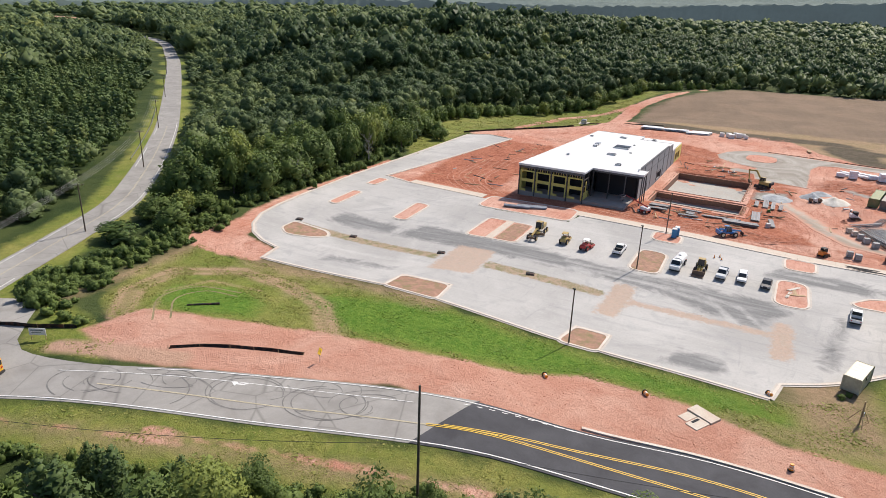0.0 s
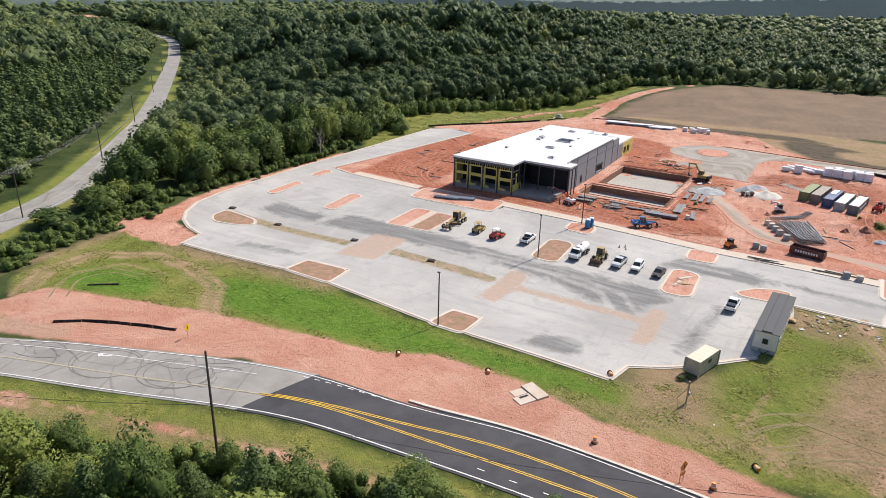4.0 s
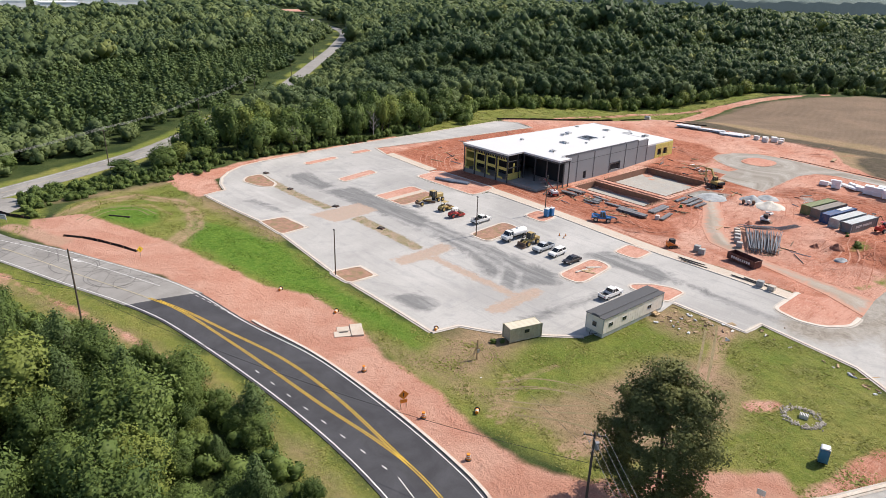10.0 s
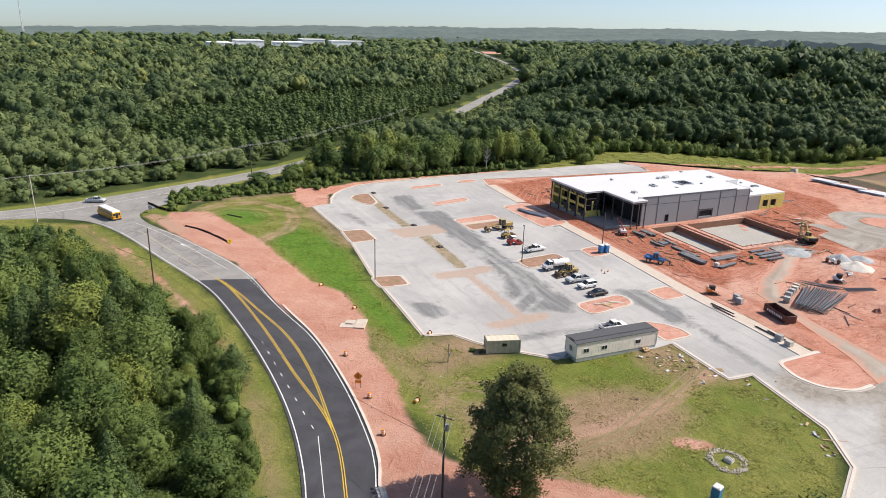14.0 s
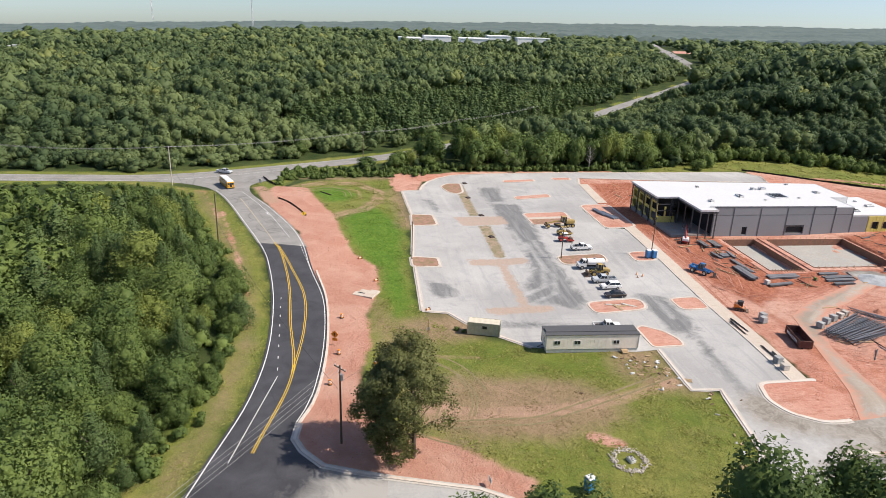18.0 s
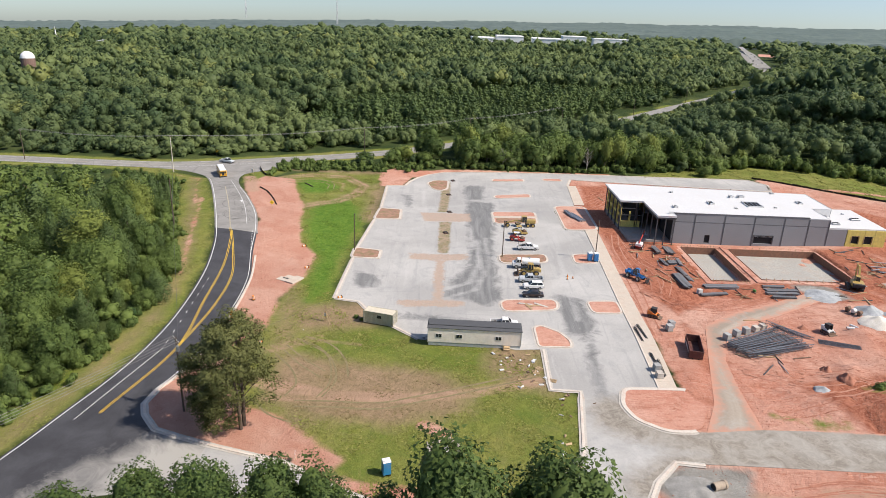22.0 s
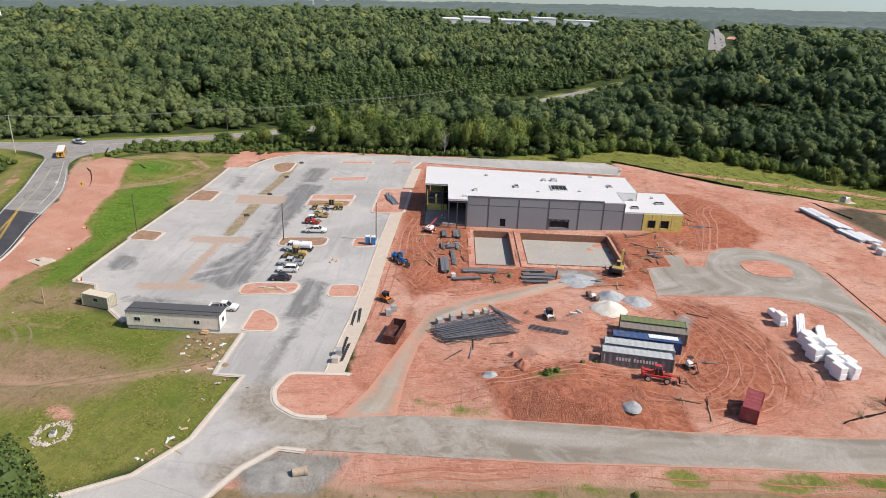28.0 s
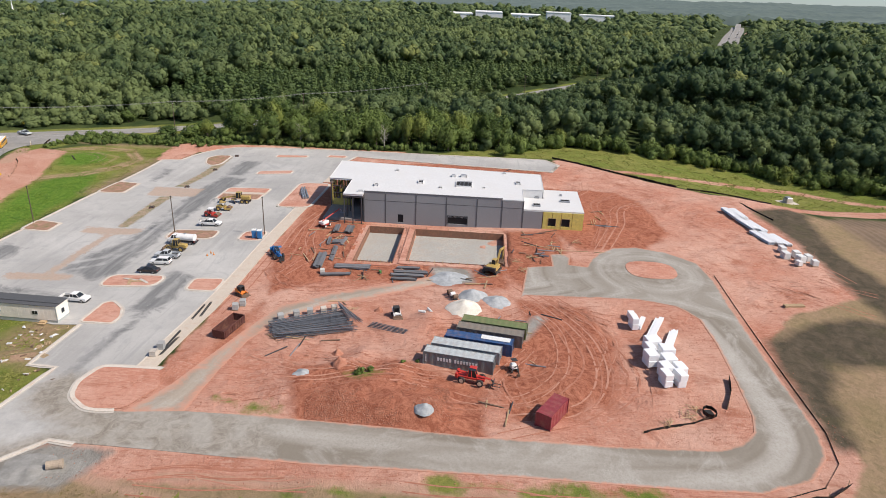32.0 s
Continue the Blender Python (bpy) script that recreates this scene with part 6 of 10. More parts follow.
def pickup(x, y, turn, colour, label, cargo=False):
    t = thing("pickup_truck", label, "pickup truck", x, y, turn, group="parked cars", lift=0.1)
    part("body", prisms([(-0.6, 0.45), (2.75, 0.42), (2.85, 0.7), (2.7, 1.08), (1.35, 1.16), (-0.6, 1.16)], -0.97, 0.97, 0.06), M[colour], t)
    bed = part("cargo_bed", boxes((-2.85, -0.62, -0.97, 0.97, 0.5, 0.66), (-2.85, -0.62, 0.87, 0.97, 0.66, 1.2), (-2.85, -0.62, -0.97, -0.87, 0.66, 1.2), (-0.72, -0.62, -0.87, 0.87, 0.66, 1.2)), M[colour], t)
    part("tailgate", boxes((-2.9, -2.8, -0.87, 0.87, 0.66, 1.18)), M[colour], bed)
    part("bed_liner", boxes((-2.8, -0.72, -0.87, 0.87, 0.665, 0.70)), M["chassis"], bed)
    if cargo:
        part("tool_box", boxes((-1.5, -0.8, -0.85, 0.85, 0.7, 1.3), bevel=0.04), M["chassis"], bed)
        part("rack", rods(((-2.6, -0.8, 1.2), (-2.6, -0.8, 1.7), 0.03), ((-2.6, 0.8, 1.2), (-2.6, 0.8, 1.7), 0.03), ((-2.6, -0.8, 1.7), (-2.6, 0.8, 1.7), 0.03)), M["chassis"], bed)
    greenhouse(t, (-0.6, 1.45), (-0.45, 0.75), 0.9, 1.14, 1.82, colour)
    for wx in (-1.85, 1.85):
        for s in (-1, 1):
            wheel(t, wx, s * 0.86, 0.4, 0.27)
    lights(t, -2.88, 2.82, 0.7, 0.78)
    return t


def tanker(x, y, turn):
    t = thing("water_truck", "white water tank truck with a dusty rounded tank", "truck", x, y, turn, lift=0.1)
    part("cab", prisms([(1.3, 0.6), (3.3, 0.6), (3.4, 1.35), (2.55, 1.55), (1.3, 1.6)], -1.05, 1.05, 0.06), M["white"], t)
    greenhouse(t, (1.25, 2.6), (1.3, 2.15), 1.0, 1.55, 2.35, "white")
    bm = bmesh.new()
    rod(bm, (-3.3, 0, 1.75), (1.0, 0, 1.75), 1.0, n=20)
    bmesh.ops.scale(bm, vec=(1, 1.08, 0.85), verts=bm.verts, space=Matrix.Translation((0, 0, -1.75)))
    tank = part("tank", bm, M["white"], t)
    part("hatch", rods(((-0.8, 0, 2.55), (-0.8, 0, 2.75), 0.28)), M["galv"], tank)
    part("chassis", boxes((-3.4, 3.2, -0.45, 0.45, 0.55, 0.85)), M["chassis"], t)
    part("spray_bar", boxes((-3.7, -3.4, -1.0, 1.0, 0.55, 0.8)), M["chassis"], t)
    for wx in (-2.4, 2.4):
        for s in (-1, 1):
            wheel(t, wx, s * 0.92, 0.48, 0.34)
    lights(t, -3.45, 3.38, 0.8, 0.85)


def wheel_loader(x, y, turn):
    t = thing("wheel_loader", "muddy yellow wheel loader with its bucket on the ground", "loader", x, y, turn, lift=0.1)
    part("engine_hood", prisms([(-3.2, 0.9), (-0.8, 0.9), (-0.8, 1.9), (-2.9, 1.75), (-3.2, 1.5)], -0.7, 0.7, 0.06), M["cat_yellow"], t)
    part("front_frame", boxes((-0.8, 1.4, -0.5, 0.5, 0.7, 1.3), bevel=0.05), M["cat_yellow"], t)
    greenhouse(t, (-1.3, 0.1), (-1.2, -0.05), 0.72, 1.5, 2.9, "cat_yellow", 0.08)
    arm = part("lift_arm", rods(((0.2, -0.45, 1.5), (2.3, -0.45, 0.5), 0.13), ((0.2, 0.45, 1.5), (2.3, 0.45, 0.5), 0.13), ((0.6, 0, 1.7), (2.2, 0, 0.9), 0.09)), M["cat_yellow"], t)
    part("bucket", prisms([(2.2, 0.05), (3.3, 0.05), (3.2, 0.15), (2.5, 0.3), (2.4, 1.05), (2.25, 1.1)], -1.2, 1.2), M["mud"], arm)
    part("exhaust", rods(((-1.9, 0.3, 1.8), (-1.9, 0.3, 2.5), 0.07)), M["chassis"], t)
    for wx in (-2.0, 1.0):
        for s in (-1, 1):
            wheel(t, wx, s * 0.95, 0.68, 0.5, "cat_yellow")


def grader(x, y, turn):
    t = thing("motor_grader", "yellow motor grader with a long frame and middle blade", "grader", x, y, turn, lift=0.1)
    part("engine_hood", boxes((-4.3, -1.6, -0.65, 0.65, 1.1, 2.2), bevel=0.08), M["cat_yellow"], t)
    part("main_beam", prisms([(-1.4, 1.3), (-1.4, 1.8), (1.5, 2.0), (4.2, 1.3), (4.2, 0.95), (1.5, 1.65)], -0.17, 0.17), M["cat_yellow"], t)
    greenhouse(t, (-1.7, -0.2), (-1.65, -0.3), 0.75, 1.5, 3.2, "cat_yellow", 0.05)
    blade = part("blade_circle", rods(((0.6, 0, 0.85), (0.6, 0, 1.0), 0.8), n=16), M["cat_yellow"], t)
    bm = prisms([(-0.1, 0.12), (0.05, 0.12), (0.0, 0.45), (0.1, 0.75), (-0.02, 0.75), (-0.12, 0.45)], -1.9, 1.9)
    bmesh.ops.rotate(bm, cent=(0, 0, 0), matrix=Matrix.Rotation(radians(25), 3, "Z"), verts=bm.verts)
    bmesh.ops.translate(bm, vec=(0.6, 0, 0), verts=bm.verts)
    part("blade", bm, M["mud"], blade)
    part("front_axle", boxes((3.8, 4.1, -0.95, 0.95, 0.5, 0.75)), M["cat_yellow"], t)
    part("scarifier", boxes((4.4, 4.7, -0.8, 0.8, 0.5, 1.0)), M["mud"], t)
    for wx in (-3.6, -2.1, 3.95):
        for s in (-1, 1):
            wheel(t, wx, s * 1.0, 0.62, 0.42, "cat_yellow")


def roller(x, y, turn, colour, label, small):
    t = thing("soil_compactor", label, "roller", x, y, turn, lift=0.1)
    part("engine_hood", prisms([(-2.1, 0.7), (-0.5, 0.7), (-0.5, 1.7), (-1.9, 1.4)], -0.65, 0.65, 0.07), M[colour], t)
    drum = part("drum", rods(((1.5, -0.85, 0.62), (1.5, 0.85, 0.62), 0.62), n=20), M["mud"], t)
    part("drum_frame", boxes((0.4, 2.3, 0.88, 1.02, 0.4, 0.85), (0.4, 2.3, -1.02, -0.88, 0.4, 0.85), (0.3, 0.6, -1.0, 1.0, 0.4, 1.0)), M[colour], t)
    part("canopy", boxes((-1.0, 0.6, -0.7, 0.7, 2.35, 2.45), bevel=0.03), M["white"] if small else M[colour], t)
    for px in (-0.9, 0.5):
        for py in (-0.6, 0.6):
            part("canopy_post", rods(((px, py, 1.2), (px, py, 2.35), 0.05), n=6), M["chassis"], t)
    part("seat", boxes((-0.5, 0.0, -0.25, 0.25, 1.2, 1.35), (-0.55, -0.42, -0.25, 0.25, 1.35, 1.8), bevel=0.03), M["chassis"], t)
    part("deck", boxes((-0.6, 0.5, -0.75, 0.75, 0.95, 1.2)), M[colour], t)
    for s in (-1, 1):
        wheel(t, -1.3, s * 0.75, 0.62, 0.42, colour if small else "cat_yellow")


def telehandler(x, y, turn, colour, label, up=8.0):
    t = thing("telehandler", label, "telehandler", x, y, turn, lift=0.02)
    part("chassis", boxes((-2.4, 2.2, -0.55, 0.55, 0.75, 1.15), bevel=0.06), M[colour], t)
    part("engine_box", boxes((-1.2, 1.0, -1.15, -0.6, 0.9, 1.65), bevel=0.08), M[colour], t)
    greenhouse(t, (-0.7, 0.9), (-0.6, 0.5), 0.42, 1.1, 2.4, colour, 0.05)
    for o in t.children[-2:]:
        o.location.y = 0.75
    a = radians(up)
    tip = (-2.4 + 5.6 * math.cos(a), -0.1, 1.85 - 5.6 * math.sin(a) * 0.9)
    boom = part("boom", rods(((-2.4, -0.1, 1.85), tip, 0.24, 0.2), n=4), M[colour], t)
    part("boom_tip", rods((tip, (tip[0] + 0.5, -0.1, tip[2] - 0.45), 0.16), n=4), M["chassis"], boom)
    part("fork_carriage", boxes((tip[0] + 0.4, tip[0] + 0.5, -0.75, 0.6, 0.25, 1.1)), M["chassis"], boom)
    for f in (-0.55, 0.3):
        part("fork", boxes((tip[0] + 0.5, tip[0] + 1.7, f, f + 0.13, 0.25, 0.31)), M["chassis"], boom)
    part("counterweight", boxes((-2.75, -2.3, -0.9, 0.9, 0.8, 1.7), bevel=0.08), M[colour], t)
    for wx in (-1.6, 1.5):
        for s in (-1, 1):
            wheel(t, wx, s * 0.98, 0.62, 0.42, "cream")


def boom_lift(x, y, turn):
    t = thing("boom_lift", "red and white boom lift with its arm lowered", "lift", x, y, turn, z=top(x, y))
    part("base", boxes((-1.2, 1.2, -0.9, 0.9, 0.45, 0.8), bevel=0.05), M["red"], t)
    part("turret", boxes((-1.5, 0.9, -0.85, 0.85, 0.85, 1.6), bevel=0.1), M["white"], t)
    boom = part("boom", rods(((-1.0, 0, 1.7), (6.5, 0, 3.1), 0.2, 0.15), n=4), M["red"], t)
    part("jib", rods(((6.5, 0, 3.1), (7.4, 0, 2.3), 0.1), n=4), M["white"], boom)
    part("basket", rods(*[((7.3, a, 1.7), (7.3, a, 2.8), 0.03) for a in (-0.8, 0.8)], *[((8.2, a, 1.7), (8.2, a, 2.8), 0.03) for a in (-0.8, 0.8)], ((7.3, -0.8, 2.8), (8.2, -0.8, 2.8), 0.03), ((7.3, 0.8, 2.8), (8.2, 0.8, 2.8), 0.03),
                        ((8.2, -0.8, 2.8), (8.2, 0.8, 2.8), 0.03), n=5), M["galv"], boom)
    part("basket_floor", boxes((7.3, 8.2, -0.8, 0.8, 1.65, 1.72)), M["galv"], boom)
    for wx in (-0.95, 0.95):
        for s in (-1, 1):
            wheel(t, wx, s * 0.95, 0.45, 0.32, "white")


def tracks(t, l, half, h, w=0.45):
    for s in (-1, 1):
        pts = [(-l, 0.15 * h), (-l + 0.25, 0), (l - 0.25, 0), (l, 0.15 * h), (l, 0.7 * h), (l - 0.25, h), (-l + 0.25, h), (-l, 0.7 * h)]
        tr = part("track", prisms(pts, s * half - w / 2, s * half + w / 2), M["rubber"], t)
        part("track_roller", rods(*[((k, s * half - w / 2 - 0.02, h * 0.45), (k, s * half + w / 2 + 0.02, h * 0.45), h * 0.28) for k in (-l * 0.65, 0, l * 0.65)], n=10), M["mud"], tr)


def excavator(x, y, turn):
    t = thing("excavator", "yellow tracked excavator beside the footing pit", "excavator", x, y, turn, z=top(x, y))
    tracks(t, 1.9, 1.05, 0.85, 0.55)
    part("undercarriage", boxes((-0.9, 0.9, -0.8, 0.8, 0.4, 0.9)), M["chassis"], t)
    house = part("house", boxes((-2.2, 0.9, -1.3, 1.3, 0.95, 1.9), bevel=0.1), M["cat_yellow"], t)
    part("counterweight", boxes((-2.6, -2.0, -1.3, 1.3, 1.0, 1.95), bevel=0.15), M["chassis"], house)
    greenhouse(t, (-0.3, 1.25), (-0.25, 1.0), 0.48, 1.7, 2.95, "cat_yellow", 0.04)
    for o in t.children[-2:]:
        o.location.y = 0.75
    boom = part("boom", prisms([(0.6, 1.7), (1.0, 1.5), (3.0, 4.2), (5.3, 4.0), (5.3, 4.35), (2.8, 4.75)], -0.6, -0.2), M["cat_yellow"], t)
    stick = part("stick", prisms([(5.0, 4.5), (5.4, 4.5), (4.9, 1.5), (4.65, 1.5)], -0.55, -0.25), M["cat_yellow"], boom)
    part("bucket", prisms([(4.6, 1.5), (5.0, 1.4), (4.7, 0.5), (4.1, 0.3), (3.8, 0.8), (4.2, 1.0)], -0.9, 0.1), M["mud"], boom)


def skid_steer(x, y, turn, colour, label):
    t = thing("skid_steer", label, "loader", x, y, turn, z=top(x, y))
    tracks(t, 0.95, 0.75, 0.65, 0.35)
    part("body", prisms([(-1.2, 0.5), (0.7, 0.45), (0.75, 0.8), (-0.2, 1.0), (-0.4, 1.5), (-1.25, 1.4)], -0.6, 0.6, 0.05), M[colour], t)
    part("cab_cage", boxes((-0.55, 0.55, -0.55, -0.47, 0.9, 2.0), (-0.55, 0.55, 0.47, 0.55, 0.9, 2.0), (-0.6, 0.6, -0.58, 0.58, 1.98, 2.08)), M["chassis"], t)
    part("seat_area", boxes((-0.5, 0.1, -0.4, 0.4, 0.9, 1.7)), M["dark"], t)
    arm = part("lift_arm", rods(((-1.1, 0.68, 1.55), (1.2, 0.68, 0.6), 0.09), ((-1.1, -0.68, 1.55), (1.2, -0.68, 0.6), 0.09), n=6), M[colour], t)
    part("bucket", prisms([(1.1, 0.05), (1.9, 0.05), (1.85, 0.13), (1.25, 0.2), (1.2, 0.6), (1.1, 0.6)], -0.95, 0.95), M["mud"], arm)


def school_bus(x, y, turn):
    t = thing("school_bus", "yellow bus with a white roof waiting at the junction", "bus", x, y, turn, lift=0.06)
    part("body", prisms([(-5.5, 0.55), (4.2, 0.5), (4.2, 2.5), (3.9, 2.7), (-5.4, 2.7), (-5.5, 2.4)], -1.2, 1.2, 0.06), M["bus_yellow"], t)
    part("hood", prisms([(4.2, 0.5), (5.6, 0.55), (5.6, 1.2), (5.3, 1.5), (4.2, 1.6)], -1.05, 1.05, 0.08), M["bus_yellow"], t)
    part("roof", prisms([(-5.5, 2.68), (4.1, 2.68), (4.0, 2.98), (-5.3, 2.98)], -1.12, 1.12, 0.1), M["white"], t)
    for s in (-1, 1):
        for k in range(11):
            part("window", boxes((-5.0 + k * 0.8, -4.35 + k * 0.8, s * 1.2 - 0.02, s * 1.2 + 0.02, 1.65, 2.4)), M["glass"], t)
        part("rub_rail", boxes((-5.4, 4.1, s * 1.21 - 0.02, s * 1.21 + 0.02, 1.3, 1.38), (-5.4, 4.1, s * 1.21 - 0.02, s * 1.21 + 0.02, 0.85, 0.92)), M["chassis"], t)
        part("taillight", boxes((-5.58, -5.5, s * 0.9 - 0.15, s * 0.9 + 0.15, 1.15, 1.4)), M["lamp_red"], t)
    for a, b, c, d in ((-1.0, -0.45, 1.7, 2.4), (0.45, 1.0, 1.7, 2.4), (-0.35, 0.35, 1.0, 2.4)):
        part("rear_window", boxes((-5.57, -5.48, a, b, c, d)), M["glass"], t)
    part("windscreen", boxes((4.18, 4.26, -1.0, 1.0, 1.7, 2.5)), M["glass"], t)
    part("bumper", boxes((-5.75, -5.5, -1.15, 1.15, 0.45, 0.75)), M["chassis"], t)
    for wx in (-3.2, 3.9):
        for s in (-1, 1):
            wheel(t, wx, s * 1.02, 0.5, 0.34, "chassis")


# the row along the parking lot
saloon(-2.6, 141.8, -92, "black", "black saloon car parked on pale asphalt")
saloon(-7.3, 142.4, -88, "white", "white sport utility car in the parking row", True)
pickup(-11.2, 142.2, -91, "silver", "silver pickup truck parked beside a wheel loader")
wheel_loader(-15.6, 141.9, -90)
tanker(-20.2, 141.9, -93)
pickup(-33.4, 143.8, 91, "white", "white work pickup with a tool box in its bed", True)
roller(-40.4, 141.4, 82, "red", "small red ride-on roller with a white canopy", True)
roller(-46.0, 142.6, 95, "cat_yellow", "yellow soil compactor with a canopy", False)
grader(-53.2, 143.6, -88)
pickup(13.2, 134.2, 88, "white", "white pickup truck beside the office trailer")
telehandler(-13.8, 167.8, 35, "blue", "blue telehandler with a low boom on red clay", 6)
telehandler(35.6, 215.6, 78, "red", "red telehandler in front of the shipping containers", 7)
boom_lift(-35.5, 174.2, 155)
excavator(-10.8, 219.2, 160)
skid_steer(6.9, 166.4, 60, "orange", "orange track loader on clay beside the sidewalk")
skid_steer(13.2, 200.0, 20, "white", "white compact track loader on churned clay")
school_bus(-99.5, 39.3, 205)
pickup(-119.2, 35.0, 70, "silver", "silver pickup truck passing on the main road")


# ---- containers, trailers, stacked material ----
def tinted(name, col, **kw):
    M[name] = plain(name.replace("_", " ") + " paint", col, 0.6, 0.1, grain=2, big=0.4, wear=0.3, dirt=(0.33, 0.20, 0.13), dirt_amount=0.4)
    return M[name]


for key, col in (("cont_grey", (0.17, 0.20, 0.21)), ("cont_pale", (0.46, 0.49, 0.48)), ("cont_blue", (0.035, 0.09, 0.22)), ("cont_brown", (0.22, 0.20, 0.17)), ("cont_green", (0.16, 0.20, 0.08)), ("cont_red", (0.27, 0.045, 0.055)), ("cont_beige", (0.52, 0.49, 0.38)), ("cont_top", (0.47, 0.51, 0.52))):
    tinted(key, col)
M["lettering"] = plain("white_lettering", (0.70, 0.71, 0.70), 0.6)


def container(x, y, turn, length, side, roof_mat, label, bars=(), z=None, width=2.44, h=2.6):
    t = thing("shipping_container", label, "container", x, y, turn, top(x, y) + 0.05 if z is None else z, "shipping containers")
    l, w = length / 2, width / 2
    for sx in (-1, 1):
        for sy in (-1, 1):
            part("corner_post", boxes((sx * l - 0.09, sx * l + 0.09, sy * w - 0.09, sy * w + 0.09, 0, h)), M[side], t)
    part("frame", boxes((-l, l, -w, -w + 0.1, 0, 0.16), (-l, l, w - 0.1, w, 0, 0.16), (-l, l, -w, -w + 0.08, h - 0.1, h), (-l, l, w - 0.08, w, h - 0.1, h), (-l, -l + 0.08, -w, w, h - 0.1, h), (l - 0.08, l, -w, w, h - 0.1, h)), M[side], t)
    n = int(length / 0.28)
    for s in (-1, 1):
        bm = bmesh.new()
        row = []
        for k in range(n + 1):
            xx = -l + 0.09 + (length - 0.18) * k / n
            off = 0.05 if (k // 2) % 2 else 0.0
            row.append((bm.verts.new((xx, s * (w - 0.03 - off), 0.15)), bm.verts.new((xx, s * (w - 0.03 - off), h - 0.09))))
        for a, b in zip(row, row[1:]):
            bm.faces.new((a[0], b[0], b[1], a[1]) if s < 0 else (a[0], a[1], b[1], b[0]))
        part("corrugated_side", bm, M[side], t)
    bm = bmesh.new()
    row = []
    for k in range(n + 1):
        xx = -l + 0.08 + (length - 0.16) * k / n
        off = 0.03 if (k // 2) % 2 else 0.0
        row.append((bm.verts.new((xx, -w + 0.06, h - 0.03 - off)), bm.verts.new((xx, w - 0.06, h - 0.03 - off))))
    for a, b in zip(row, row[1:]):
        bm.faces.new((a[0], b[0], b[1], a[1]))
    part("roof_sheet", bm, M[roof_mat], t)
    part("end_wall", boxes((-l + 0.02, -l + 0.07, -w + 0.08, w - 0.08, 0.15, h - 0.09)), M[side], t)
    for s in (-1, 1):
        d = part("door", boxes((l - 0.07, l - 0.02, min(0.02 * s, s * (w - 0.09)), max(0.02 * s, s * (w - 0.09)), 0.15, h - 0.1)), M[side], t)
        part("lock_rod", rods(((l + 0.01, s * 0.35, 0.15), (l + 0.01, s * 0.35, h - 0.15), 0.025), ((l + 0.01, s * 0.8, 0.15), (l + 0.01, s * 0.8, h - 0.15), 0.025), n=5), M["galv"], d)
    part("floor", boxes((-l + 0.05, l - 0.05, -w + 0.05, w - 0.05, 0.12, 0.16)), M["timber"], t)
    if bars:
        for q in bars:
            part("lettering_bar", boxes(q), M["lettering"], t)
    return t


A0 = 80.2
ca, sa = math.cos(radians(A0)), math.sin(radians(A0))


def row_at(across, along):
    """A place in the row of containers: metres towards the back, and along their length."""
    return 30.65 - across * sa + along * ca, 213.2 + across * ca + along * sa


word = [(-3.6 + k * 0.52, -3.25 + k * 0.52, -1.225, -1.195, 1.15, 1.75) for k in range(5)] + [(-0.6 + k * 0.52, -0.25 + k * 0.52, -1.225, -1.195, 1.15, 1.75) for k in range(8)] + [(-5.7, -5.55, -1.225, -1.195, 0.7 + k * 0.28, 0.9 + k * 0.28) for k in range(5)]
for across, along, side, roof_mat, label, bars in ((0.0, 0.0, "cont_grey", "cont_top", "dark grey shipping container with white lettering bars", word), (3.3, 0.55, "cont_pale", "cont_top", "pale grey shipping container", ()),
                                                   (6.6, 2.2, "cont_blue", "cont_blue", "blue shipping container with a pale board on its roof", ()), (10.0, 3.6, "cont_brown", "cont_brown", "weathered brown-grey shipping container", ()),
                                                   (12.9, 3.9, "cont_green", "cont_green", "olive green shipping container", ())):
    x, y = row_at(across, along)
    # the long side with the writing faces the ring road
    container(x, y, A0, 12.19, side, roof_mat, label, bars)
x, y = row_at(6.6, 2.2)
tagged(part("roof_board", boxes((0.3, 5.6, -0.4, 1.0, 0, 0.06)), M["lettering"], None), "pale sheet lying on the blue container", "board").matrix_basis = pose(x, y, top(x, y) + 2.65, 0, 0, A0)
container(44.3, 228.0, 149.5, 6.06, "cont_red", "cont_red", "faded red shipping container standing alone on clay", [(-2.0 + k * 0.4, -1.7 + k * 0.4, 1.195, 1.225, 1.2, 1.55) for k in range(8)], z=top(44.3, 228) + 0.1)
container(13.0, 108.8, 74, 6.3, "cont_beige", "cream", "beige site storage box with a small window", z=float(ground(13, 108.8)) + 0.2)
w = part("window", boxes((-0.45, 0.45, -0.04, 0.04, 0, 0.6)), M["glass"], None, "small dark window")
w.parent = [o for o in scene.objects if o.get("label", "").startswith("beige site")][0]
w.location = (0.2, -1.2, 1.35)

M["siding"] = plain("trailer_siding", (0.88, 0.81, 0.71), 0.6, grain=2, big=0.3, wear=0.10, dirt=(0.50, 0.46, 0.40), dirt_amount=0.25)
M["shingle"] = plain("trailer_roof", (0.085, 0.088, 0.095), 0.85, grain=3, wear=0.3)


